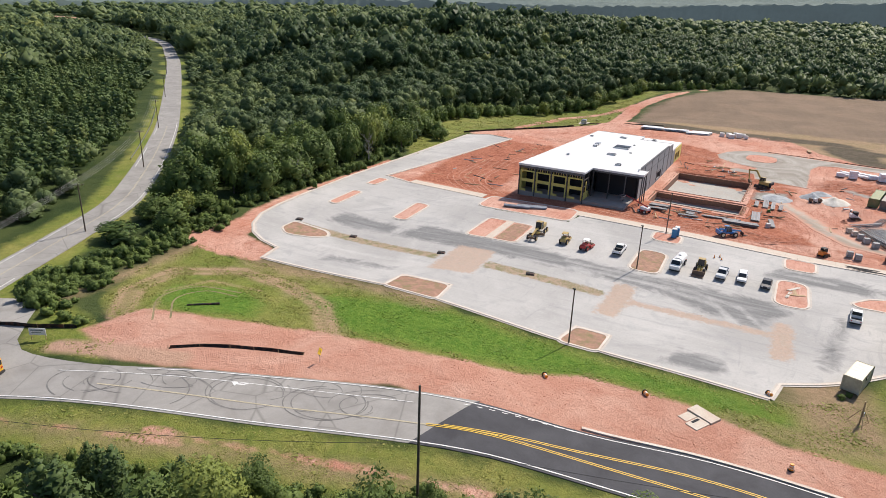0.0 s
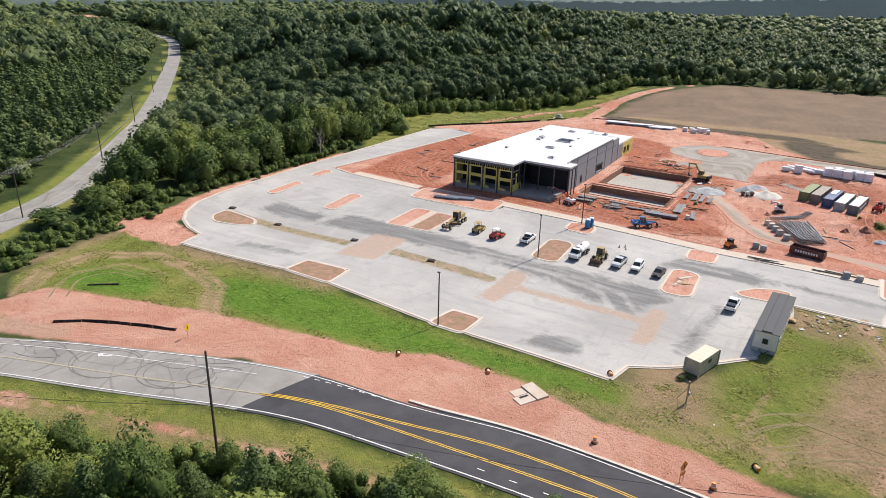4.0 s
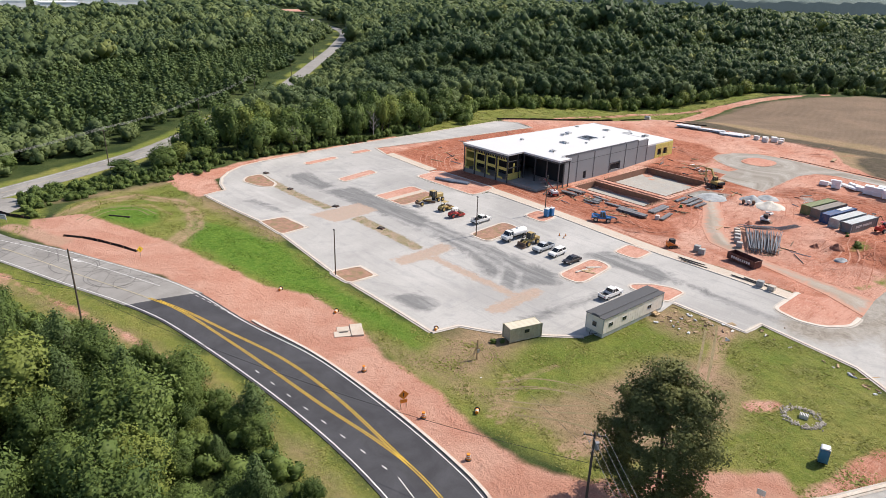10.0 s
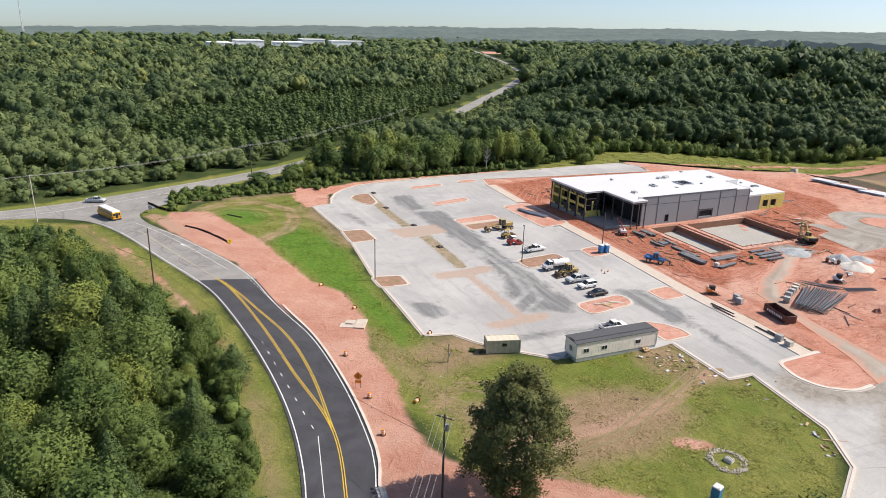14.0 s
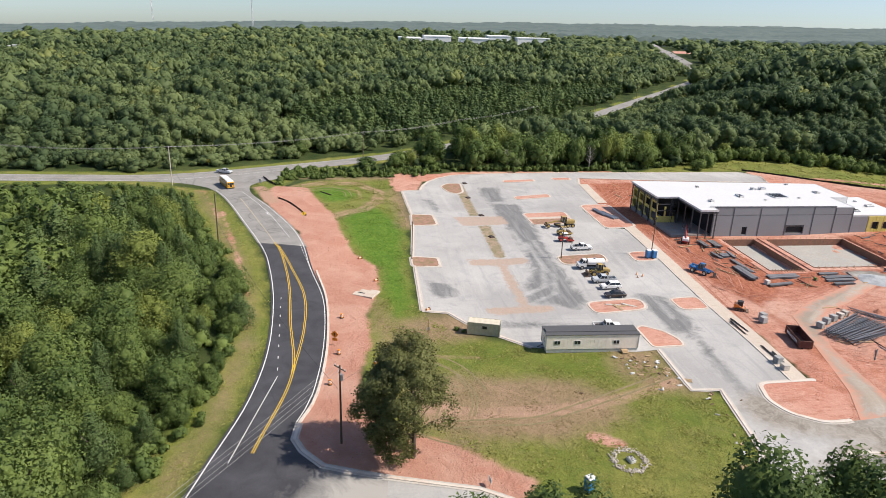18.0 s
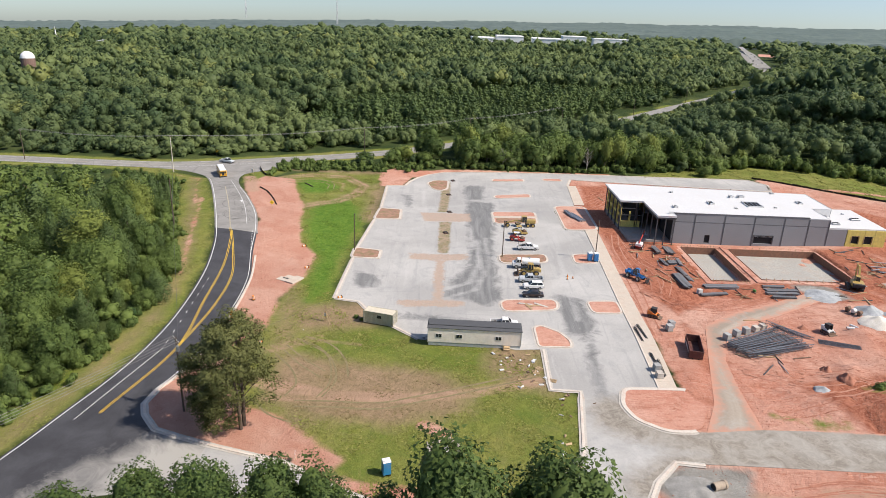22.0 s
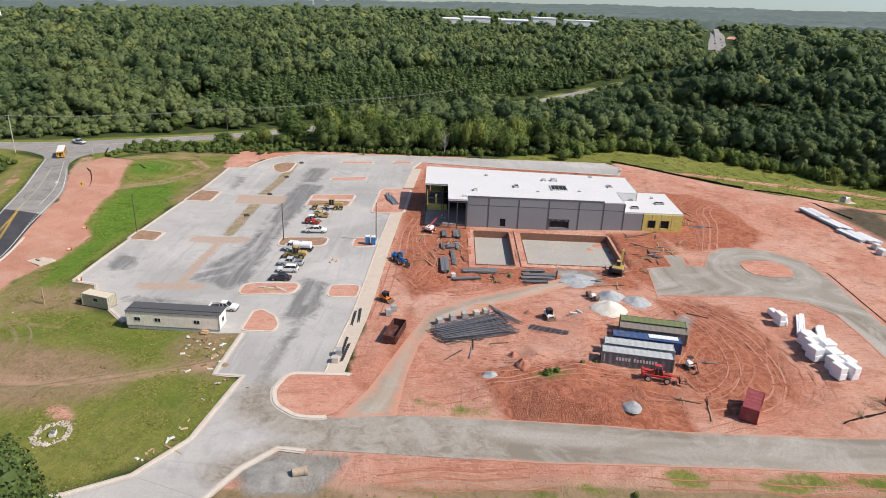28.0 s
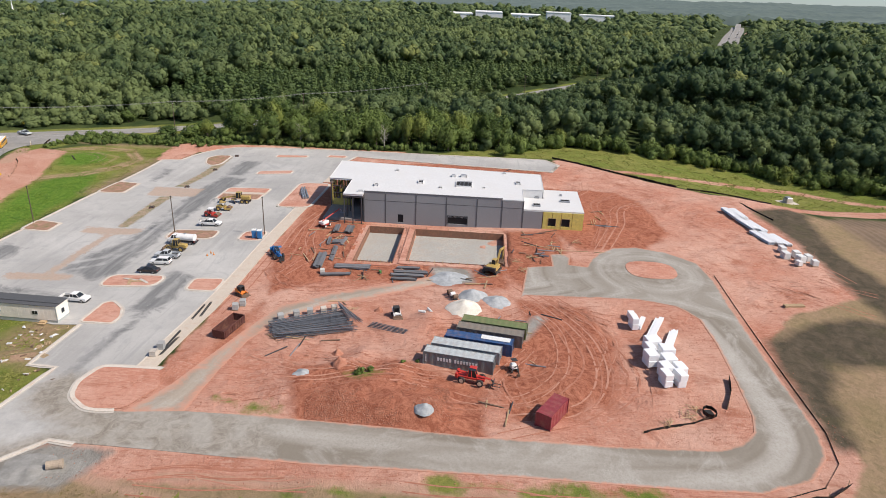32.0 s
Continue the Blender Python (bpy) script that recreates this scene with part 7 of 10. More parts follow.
def office_trailer(x, y, turn):
    t = thing("office_trailer", "grey site office trailer with a dark roof", "trailer", x, y, turn, float(ground(x, y)) + 0.25)
    l, w, h = 8.9, 1.85, 3.5
    body = part("body", boxes((-l, l, -w, w, 0.55, h)), M["siding"], t)
    part("skirt", boxes((-l + 0.1, l - 0.1, -w + 0.06, w - 0.06, -0.2, 0.55)), M["cont_pale"], t)
    part("roof", prisms([(-l - 0.15, h), (l + 0.15, h), (l + 0.15, h + 0.1), (-l - 0.15, h + 0.1)], -w - 0.15, w + 0.15), M["shingle"], t)
    part("roof_crown", prisms([(-l, h + 0.1), (l, h + 0.1), (l, h + 0.28), (-l, h + 0.28)], -0.8, 0.8, 0.09), M["shingle"], t)
    for k in range(24):
        xx = -l + 0.35 + k * (2 * l - 0.7) / 23
        part("siding_batten", boxes((xx - 0.02, xx + 0.02, -w - 0.015, w + 0.015, 0.56, h - 0.02)), M["siding"], body)
    for xx in (-6.8, -2.9, 4.6):
        wd = part("window", boxes((xx - 0.6, xx + 0.6, -w - 0.05, -w + 0.02, 1.55, 2.35)), M["lettering"], t)
        for s in (-0.28, 0.28):
            part("pane", boxes((xx + s - 0.24, xx + s + 0.24, -w - 0.07, -w - 0.045, 1.62, 2.28)), M["glass"], wd)
    for end in (-1, 1):
        wd = part("end_window", boxes((end * l - 0.04, end * l + 0.05, -0.55, 0.55, 1.4, 2.5)), M["lettering"], t)
        part("pane", boxes((end * (l + 0.05) - 0.02, end * (l + 0.05) + 0.02, -0.42, 0.42, 1.5, 2.4)), M["glass"], wd)
    for sx in (-1, 1):
        for sy in (-1, 1):
            part("corner_trim", boxes((sx * l - 0.06, sx * l + 0.06, sy * w - 0.06, sy * w + 0.06, 0.5, h)), M["cont_pale"], t)
    part("tow_hitch", rods(((-l, 0.7, 0.3), (-l - 1.2, 0, 0.25), 0.06), ((-l, -0.7, 0.3), (-l - 1.2, 0, 0.25), 0.06), n=6), M["chassis"], t)
    st = part("steps", boxes((5.6, 6.8, -w - 1.2, -w - 0.05, 0.1, 0.3), (5.6, 6.8, -w - 0.8, -w - 0.05, 0.3, 0.5)), M["timber"], t)
    part("handrail", rods(((5.6, -w - 1.2, 0.2), (5.6, -w - 1.2, 1.1), 0.04), ((5.6, -w - 0.05, 0.5), (5.6, -w - 1.2, 1.1), 0.04), n=5), M["timber"], st)


office_trailer(20.9, 127.8, 88.3)


def dumpster(x, y, turn):
    t = thing("roll_off_dumpster", "dark maroon open roll-off dumpster", "dumpster", x, y, turn, top(x, y) + 0.05)
    M["maroon"] = tinted("maroon", (0.10, 0.035, 0.03))
    l, w, h = 3.5, 1.25, 1.75
    part("side_wall", boxes((-l, l, -w, -w + 0.08, 0.25, h)), M["maroon"], t)
    part("side_wall", boxes((-l, l, w - 0.08, w, 0.25, h)), M["maroon"], t)
    part("end_wall", boxes((-l, -l + 0.08, -w + 0.08, w - 0.08, 0.25, h)), M["maroon"], t)
    part("tailgate", boxes((l - 0.08, l, -w + 0.08, w - 0.08, 0.25, h)), M["maroon"], t)
    part("floor", boxes((-l + 0.08, l - 0.08, -w + 0.08, w - 0.08, 0.25, 0.35)), M["maroon"], t)
    part("rim", rods(((-l, -w, h), (l, -w, h), 0.07), ((-l, w, h), (l, w, h), 0.07), ((-l, -w, h), (-l, w, h), 0.07), ((l, -w, h), (l, w, h), 0.07), n=6), M["maroon"], t)
    for k in range(9):
        for s in (-1, 1):
            xx = -l + 0.4 + k * 0.78
            part("rib", boxes((xx - 0.06, xx + 0.06, s * w - 0.07, s * w + 0.07, 0.25, h - 0.05)), M["maroon"], t)
    for k in range(9):
        part("lettering_bar", boxes((-2.4 + k * 0.55, -2.05 + k * 0.55, w + 0.075, w + 0.09, 0.75, 1.3)), M["lettering"], t)
    part("skids", boxes((-l, l, -0.6, -0.45, 0, 0.25), (-l, l, 0.45, 0.6, 0, 0.25)), M["chassis"], t)


dumpster(22.6, 169.7, 168)


def joist_meshes(length, depth=0.62):
    chord = boxes((-length / 2, length / 2, -0.07, 0.07, depth - 0.07, depth))
    low = boxes((-length / 2, length / 2, -0.05, 0.05, 0, 0.06))
    web = bmesh.new()
    n = int(length / 0.7)
    for k in range(n):
        a = -length / 2 + k * length / n
        b = a + length / n / 2
        c = a + length / n
        rod(web, (a, 0, depth - 0.05), (b, 0, 0.04), 0.025, n=4)
        rod(web, (b, 0, 0.04), (c, 0, depth - 0.05), 0.025, n=4)
    out = []
    for nm, bm in (("top_chord", chord), ("bottom_chord", low), ("web", web)):
        me = bpy.data.meshes.new(nm)
        bm.to_mesh(me)
        bm.free()
        me.materials.append(M["joist"])
        out.append(me)
    return out


M["joist"] = plain("grey_primed_joist", (0.155, 0.165, 0.185), 0.5, 0.3, grain=4, rand=0.35)
JOIST = joist_meshes(14.6)
LONG_JOIST = joist_meshes(7.5)


M["pale_concrete"] = plain("pale_concrete", (0.58, 0.57, 0.54), 0.85, grain=4, wear=0.2)
M["machine_green"] = plain("green_machine_paint", (0.06, 0.22, 0.05), 0.4, grain=3)


def joist(x, y, turn, z, meshes, flat=0.0, lean=0.0):
    t = thing("steel_joist", "grey open-web steel roof joist lying on clay", "joist", x, y, turn, z, "stacked steel joists")
    t.matrix_basis = pose(x, y, z, flat, lean, turn)
    for me in meshes:
        part(me.name.split(".")[0], me, None, t)


jx, jy, ja = 20.0, 184.6, 115.5
zz = top(jx, jy)
px, py = math.cos(radians(ja + 90)), math.sin(radians(ja + 90))
for k in range(30):
    d = -3.6 + 0.25 * k
    slip = rng.uniform(-0.7, 0.7)
    up = 0.1 + (0.65 if k % 3 else 0.0)
    joist(jx + px * d + math.cos(radians(ja)) * slip, jy + py * d + math.sin(radians(ja)) * slip, ja + rng.uniform(-2.2, 2.2) + (k - 15) * 0.35, zz + up, JOIST, rng.uniform(-9, 9))
for k in range(4):
    joist(18.2 + 0.45 * k, 199.6 - 0.2 * k, 72 + k, top(18, 199) + 0.15, LONG_JOIST, 80)
for k in range(5):
    joist(14.9 + 0.3 * k, 189.8 + 0.5 * k, 30 + 3 * k, zz + 1.35, LONG_JOIST, rng.uniform(-8, 8))


def bundle(x, y, turn, length, n, layers, r, label, material="steel", shape="beam", name="steel_bundle"):
    t = thing(name, label, "steel bundle", x, y, turn, top(x, y) + 0.12)
    for k in range(n):
        for j in range(layers):
            s = rng.uniform(-0.35, 0.35)
            yy, zz2 = (k - n / 2) * r * 2.25 + rng.uniform(-0.03, 0.03), 0.1 + j * r * 2.1
            if shape == "beam":
                bm = boxes((-length / 2 + s, length / 2 + s, yy - r, yy + r, zz2 + r * 1.7, zz2 + r * 2), (-length / 2 + s, length / 2 + s, yy - r * 0.15, yy + r * 0.15, zz2 + r * 0.3, zz2 + r * 1.7), (-length / 2 + s, length / 2 + s, yy - r, yy + r, zz2, zz2 + r * 0.3))
            else:
                bm = rods(((-length / 2 + s, yy, zz2 + r), (length / 2 + s, yy, zz2 + r), r), n=8)
            part("beam" if shape == "beam" else "pipe", bm, M[material], t)
    for s in (-0.35, 0.35):
        part("dunnage", boxes((s * length - 0.08, s * length + 0.08, -n * r * 1.2, n * r * 1.2, -0.1, 0.1)), M["timber"], t)


M["pale_board"] = plain("pale_weathered_board", (0.60, 0.56, 0.50), 0.8, grain=4, wear=0.3)
M["beam_grey"] = plain("grey_primed_beam", (0.18, 0.187, 0.20), 0.55, 0.1, grain=4, wear=0.3, rand=0.25, dirt=(0.30, 0.17, 0.11), dirt_amount=0.3)
for a in ((-33.0, 178.2, 4, 5.0, 5, 1, 0.12, "short grey steel channels laid out on clay"), (-33.1, 181.6, 2, 5.0, 7, 1, 0.13, "short grey steel channels beside the pit"), (-24.7, 178.0, 5, 4.8, 3, 1, 0.12, "grey steel channels on timber blocks"),
          (-24.9, 180.1, 92, 2.4, 8, 1, 0.12, "row of short steel beams side by side"), (-24.6, 181.8, -4, 4.8, 3, 1, 0.12, "thin steel channels on clay"), (-17.1, 180.8, 4, 9.0, 4, 1, 0.12, "long thin steel beams on clay"),
          (-12.2, 178.7, 3, 8.2, 7, 2, 0.13, "low stack of long grey steel beams"), (-9.6, 186.6, 94, 8.1, 6, 1, 0.15, "long steel beams beside the pit"), (-5.4, 183.5, 100, 6.6, 4, 1, 0.13, "steel beams lying on red clay"),
          (-10.7, 199.8, 92, 5.2, 3, 1, 0.16, "grey steel beams laid side by side"), (-8.4, 200.2, 93, 7.6, 4, 1, 0.16, "grey steel beams laid side by side"), (-6.5, 199.8, 92, 7.5, 3, 1, 0.16, "grey steel beams laid side by side"), (-4.5, 199.4, 91, 5.4, 3, 1, 0.15, "grey steel beams laid side by side")):
    bundle(*a, "beam_grey")
t = thing("cable_coil", "loop of pale cable lying on clay", "cable", -28.6, 180.9, 0, top(-28.6, 180.9) + 0.06)
bm = bmesh.new()
ring = [[bm.verts.new(((1.1 + 0.05 * math.cos(b)) * math.cos(a), (0.7 + 0.05 * math.cos(b)) * math.sin(a), 0.05 * math.sin(b))) for b in (0, 1.57, 3.14, 4.71)] for a in [k * math.tau / 20 for k in range(20)]]
for k, q in [(k, q) for k in range(20) for q in range(4)]:
    bm.faces.new((ring[k][q], ring[(k + 1) % 20][q], ring[(k + 1) % 20][(q + 1) % 4], ring[k][(q + 1) % 4]))
part("coil", bm, M["galv"], t)
t = thing("block_cube", "pale masonry cube standing among the steel", "block", -5.9, 180.6, 15, top(-5.9, 180.6))
part("cube", boxes((-0.5, 0.5, -0.5, 0.5, 0, 1.1), bevel=0.03), M["pale_concrete"], t)
t = thing("plate_compactor", "small green plate compactor on clay", "machine", -6.9, 193.6, 30, top(-6.9, 193.6))
part("engine", boxes((-0.35, 0.35, -0.25, 0.25, 0.2, 0.75), bevel=0.06), M["machine_green"], t)
part("plate", boxes((-0.55, 0.55, -0.35, 0.35, 0.02, 0.2), bevel=0.04), M["mud"], t)
part("handle", rods(((-0.3, -0.2, 0.6), (-1.0, -0.2, 1.0), 0.03), ((-0.3, 0.2, 0.6), (-1.0, 0.2, 1.0), 0.03), ((-1.0, -0.2, 1.0), (-1.0, 0.2, 1.0), 0.03), n=5), M["chassis"], t)
bundle(-62.5, 162.0, 20, 8, 3, 1, 0.3, "pale pipes lying on a red soil island", "galv", "pipe", "pipe_stack")
bundle(-66.0, 160.5, 12, 7, 2, 1, 0.3, "grey pipes on red soil", "galv", "pipe", "pipe_stack")
for x, y, tn in ((16.0, 160.9, 92), (14.5, 161.9, 95), (27.5, 160.9, 91), (29.8, 161.4, 88)):
    bundle(x, y, tn + 88, 6.2, 4, 1, 0.055, "black bar joist bundle on the sidewalk", "chassis", "pipe", "bar_bundle")
for x, y, tn, mt in ((1.6, 139.8, 80, "pale_board"), (2.6, 141.6, 100, "timber"), (2.4, 143.2, 55, "pale_board"), (3.2, 140.4, 20, "timber")):
    bundle(x, y, tn, 3.2, 4, 1, 0.07, "pale boards dropped on a soil island", mt, "beam", "board_pile")


def pallet(x, y, turn, size, material, label, z=None, name="block_pallet", base=True):
    t = thing(name, label, "pallet", x, y, turn, top(x, y) + 0.03 if z is None else z, "pallets of blocks")
    a, b, c = size
    if base:
        part("pallet_base", boxes((-a / 2, a / 2, -b / 2, -b / 2 + 0.12, 0, 0.1), (-a / 2, a / 2, -0.06, 0.06, 0, 0.1), (-a / 2, a / 2, b / 2 - 0.12, b / 2, 0, 0.1), (-a / 2, a / 2, -b / 2, b / 2, 0.1, 0.13)), M["timber"], t)
    n = 5
    for k in range(n):
        j = rng.uniform(-0.03, 0.03)
        part("block_layer", boxes(*[(-a / 2 + a / 3 * i + 0.01, -a / 2 + a / 3 * (i + 1) - 0.01, -b / 2 + j, b / 2 + j, 0.13 + c * k / n + 0.006, 0.13 + c * (k + 1) / n) for i in range(3)]), M[material], t)
    return t


M["block"] = plain("concrete_block", (0.38, 0.385, 0.38), 0.9, grain=5, rand=0.12)
M["pale_block"] = plain("pale_masonry", (0.55, 0.50, 0.44), 0.9, grain=5, rand=0.12)
for x, y, tn, mt in ((13.8, 167.7, 12, "block"), (12.1, 168.6, 10, "block"), (17.4, 178.0, 25, "block"), (15.6, 180.6, 22, "block"), (14.4, 183.0, 15, "block"), (13.2, 185.4, 20, "pale_block"), (12.1, 187.3, 18, "pale_block"), (30.6, 160.4, 8, "block"), (33.0, 160.2, 2, "pale_block")):
    pallet(x, y, tn, (1.3, 1.1, 1.2 if mt == "block" else 1.0), mt, "pallet of grey concrete blocks" if mt == "block" else "pallet of pale masonry units")
for x, y, tn, s in ((-29.5, 292.0, 10, 1.6), (-27.0, 294.6, 15, 1.6), (-31.0, 295.2, 5, 1.5), (-28.5, 297.0, 12, 1.4), (-24.2, 293.0, 20, 1.1), (-33.2, 292.6, 8, 1.4), (-25.6, 297.4, 4, 1.3)):
    pallet(x, y, tn, (s * 1.3, s, s), "lettering", "wrapped pale pallet at the edge of the field", None, "wrapped_pallet")

# wrapped white foam and roof insulation
M["foam"] = plain("white_plastic_wrap", (0.80, 0.81, 0.83), 0.35, grain=1.5, big=0.6, wear=0.08)
M["foam"].node_tree.nodes["Principled BSDF"].inputs["Specular IOR Level"].default_value = 0.6


def foam(x, y, turn, a, b, n, label="white wrapped stack of insulation boards"):
    t = thing("insulation_stack", label, "insulation", x, y, turn, top(x, y) + 0.05, "stacks of insulation")
    for k in range(n):
        bm = boxes((-a / 2, a / 2, -b / 2, b / 2, 0.1 + k * 1.22, 0.1 + k * 1.22 + 1.2), bevel=0.07)
        o = part("wrapped_pack", bm, M["foam"], t)
        o.location = (rng.uniform(-0.08, 0.08), rng.uniform(-0.08, 0.08), 0)
        o.rotation_euler = (0, 0, rng.uniform(-0.04, 0.04))
    part("dunnage", boxes((-a / 2 + 0.1, a / 2 - 0.1, -b / 2 + 0.2, -b / 2 + 0.35, 0, 0.1), (-a / 2 + 0.1, a / 2 - 0.1, b / 2 - 0.35, b / 2 - 0.2, 0, 0.1)), M["timber"], t)


for x, y, tn, a, b, n in ((9.5, 246.6, 8, 2.4, 1.3, 1), (13.0, 246.3, 8, 2.4, 1.3, 2), (21.3, 247.9, 12, 2.4, 2.4, 2), (24.0, 247.0, 10, 2.4, 1.4, 2), (24.2, 249.8, 10, 2.4, 2.4, 2), (26.6, 246.6, 14, 2.4, 2.0, 2), (27.2, 249.4, 14, 2.4, 2.4, 2), (30.0, 248.4, 16, 2.4, 1.9, 2),
                      (32.4, 247.9, 16, 2.4, 1.5, 2), (32.2, 250.2, 16, 2.4, 1.5, 2), (18.6, 249.2, 12, 2.4, 1.6, 1), (29.7, 250.8, 15, 2.4, 1.8, 2)):
    foam(x, y, tn, a, b, n)
for x, y, tn, l in ((11.8, 248.2, -22, 4.5), (14.0, 250.0, -24, 9.0), (13.2, 251.0, -24, 8.0), (17.4, 253.0, -22, 7.0), (17.8, 252.2, -22, 7.0)):
    bundle(x, y, tn, l, 3, 2, 0.14, "white wrapped trim lengths on clay", "foam", "beam", "trim_bundle")
M["deck"] = plain("galvanised_deck", (0.74, 0.755, 0.77), 0.55, 0.0, grain=2, rand=0.15)


def deck_bundle(x, y, turn, length, n):
    t = thing("roof_deck_bundle", "bundle of ribbed galvanised roof deck on timbers", "metal deck", x, y, turn, top(x, y) + 0.2, "roof deck bundles")
    for k in range(n):
        bm = bmesh.new()
        row = []
        for j in range(13):
            yy = -0.95 + j * 0.158
            h = 0.045 if j % 2 else 0.0
            row.append([bm.verts.new((s * length / 2, yy, k * 0.13 + h)) for s in (-1, 1)])
        for a, b in zip(row, row[1:]):
            bm.faces.new((a[0], a[1], b[1], b[0]))
        o = part("deck_sheet", bm, M["foam"], t)
        o.location.x = rng.uniform(-0.15, 0.15)
    part("dunnage", boxes(*[(s * length - 0.1, s * length + 0.1, -1.0, 1.0, -0.2, 0.0) for s in (-0.4, 0, 0.4)]), M["timber"], t)


for x, y, tn, l in ((-60.5, 288.4, 8, 8.5), (-60.3, 290.7, 8, 8.5), (-51.5, 290.0, 12, 9), (-50.8, 292.3, 12, 9), (-42.6, 291.0, 14, 9), (-42.2, 293.2, 14, 9), (-41.4, 295.4, 14, 8)):
    deck_bundle(x, y, tn, l, 6)

# portable toilets
def toilet(x, y, turn, label):
    t = thing("portable_toilet", label, "toilet", x, y, turn, float(ground(x, y)) + 0.18, "portable toilets")
    part("cabin", boxes((-0.56, 0.56, -0.56, 0.56, 0.1, 2.1), bevel=0.05), M["toilet_blue"], t)
    d = part("door", boxes((0.55, 0.6, -0.4, 0.4, 0.2, 1.95), bevel=0.02), M["blue"], t)
    part("door_handle", boxes((0.6, 0.63, 0.25, 0.3, 1.0, 1.15)), M["chassis"], d)
    part("roof", prisms([(-0.6, 2.1), (0.6, 2.1), (0.45, 2.28), (-0.45, 2.28)], -0.58, 0.58, 0.03), M["lettering"], t)
    part("vent", rods(((-0.4, 0.4, 2.1), (-0.4, 0.4, 2.5), 0.06)), M["lettering"], t)
    part("skid", boxes((-0.65, 0.65, -0.5, -0.35, 0, 0.1), (-0.65, 0.65, 0.35, 0.5, 0, 0.1)), M["chassis"], t)


toilet(-24.6, 158.7, 10, "blue portable toilet on a kerbed soil island")
toilet(-24.3, 160.2, 5, "blue portable toilet beside the sidewalk")
toilet(60.6, 114.6, 200, "blue portable toilet on the grass by the drive")


# ---- heaps ----
def heap(x, y, r, h, material, label, squash=1.0, seed=0, rugged=0.12):
    bm = bmesh.new()
    bmesh.ops.create_circle(bm, cap_ends=False, segments=28, radius=1)
    bm.clear()
    rings = []
    for k in range(9):
        q = k / 8
        row = []
        for j in range(28):
            a = j * 2 * math.pi / 28
            wob = 1 + 0.22 * noise.noise(Vector((math.cos(a) * 1.3 + seed, math.sin(a) * 1.3, q)))
            px, py = r * q * wob * math.cos(a), r * q * wob * squash * math.sin(a)
            z = h * max(0, (1 - q ** 1.4) ** 1.5) * (1 + 0.3 * noise.noise(Vector((px * 0.6 + seed, py * 0.6, 0))) + rugged * noise.noise(Vector((px * 1.9 + seed, py * 1.9, 0)))) - (0.3 if k == 8 else 0)
            row.append(bm.verts.new((px, py, z)))
        rings.append(row)
    for a, b in zip(rings, rings[1:]):
        for j in range(28):
            bm.faces.new((a[j], b[j], b[(j + 1) % 28], a[(j + 1) % 28]))
    bmesh.ops.remove_doubles(bm, verts=bm.verts, dist=1e-4)
    bmesh.ops.recalc_face_normals(bm, faces=bm.faces)
    o = part("heap", bm, material, None, smooth=True)
    o.name = "material_heap"
    o.matrix_basis = pose(x, y, top(x, y) - 0.03)
    return tagged(o, label, "heap", kind="stuff")


def loose(name, a, b):
    m = bpy.data.materials.new(name)
    nt, s = nodes_of(m)
    p = world_xyz(nt)
    c = mix(nt, ramp(nt, noise_of(nt, 0.6, 6, 0.7, p), 0.38, 0.64), a, b)
    c = mix(nt, ramp(nt, noise_of(nt, 7.0, 5, 0.8, p), 0.45, 0.7, 0, 0.5), c, shade(a, 0.7))
    nt.links.new(c, s.inputs["Base Color"])
    s.inputs["Roughness"].default_value = 0.95
    bump(nt, s, noise_of(nt, 5.0, 7, 0.8, p), 0.7, 0.1)
    return m


M["clod"] = loose("red_clay_clods", (0.30, 0.115, 0.07), (0.47, 0.225, 0.15))
M["brown_gravel"] = loose("brown_grey_gravel", (0.23, 0.225, 0.21), (0.35, 0.34, 0.32))
M["pale_clod"] = loose("dry_clods", (0.30, 0.215, 0.155), (0.46, 0.35, 0.27))
M["sand"] = loose("white_sand", (0.60, 0.56, 0.48), (0.76, 0.73, 0.67))
M["stone"] = loose("grey_crushed_stone", (0.30, 0.32, 0.33), (0.46, 0.48, 0.50))
heap(8.6, 213.2, 4.2, 1.5, M["sand"], "heap of white masonry sand", 0.9, 1)
heap(2.4, 214.8, 3.6, 1.6, M["stone"], "heap of grey crushed stone", 0.9, 2)
heap(4.8, 219.8, 3.0, 0.9, M["stone"], "low heap of crushed stone", 1.0, 3)
heap(-6.2, 209.4, 4.6, 0.9, M["stone"], "spread heap of pale crushed stone by the pit", 1.0, 4)
heap(62.2, 157.0, 5.0, 0.55, M["brown_gravel"], "heap of grey crushed stone by the drive", 1.0, 5)
heap(36.4, 187.2, 1.6, 0.6, M["stone"], "small heap of grey stone on clay", 1.0, 6)
heap(46.3, 208.6, 1.5, 0.9, M["stone"], "small grey stone heap on a dirt mound", 1.0, 7)
for k, (x, y, r, h) in enumerate(((33.2, 193.0, 1.6, 1.0), (29.0, 191.6, 1.4, 1.1), (11.0, 196.2, 1.2, 0.7))):
    heap(x, y, r, h, M["clod"], "mound of dark red excavated soil", 0.9, 10 + k, 0.45)
cobbles = bmesh.new()
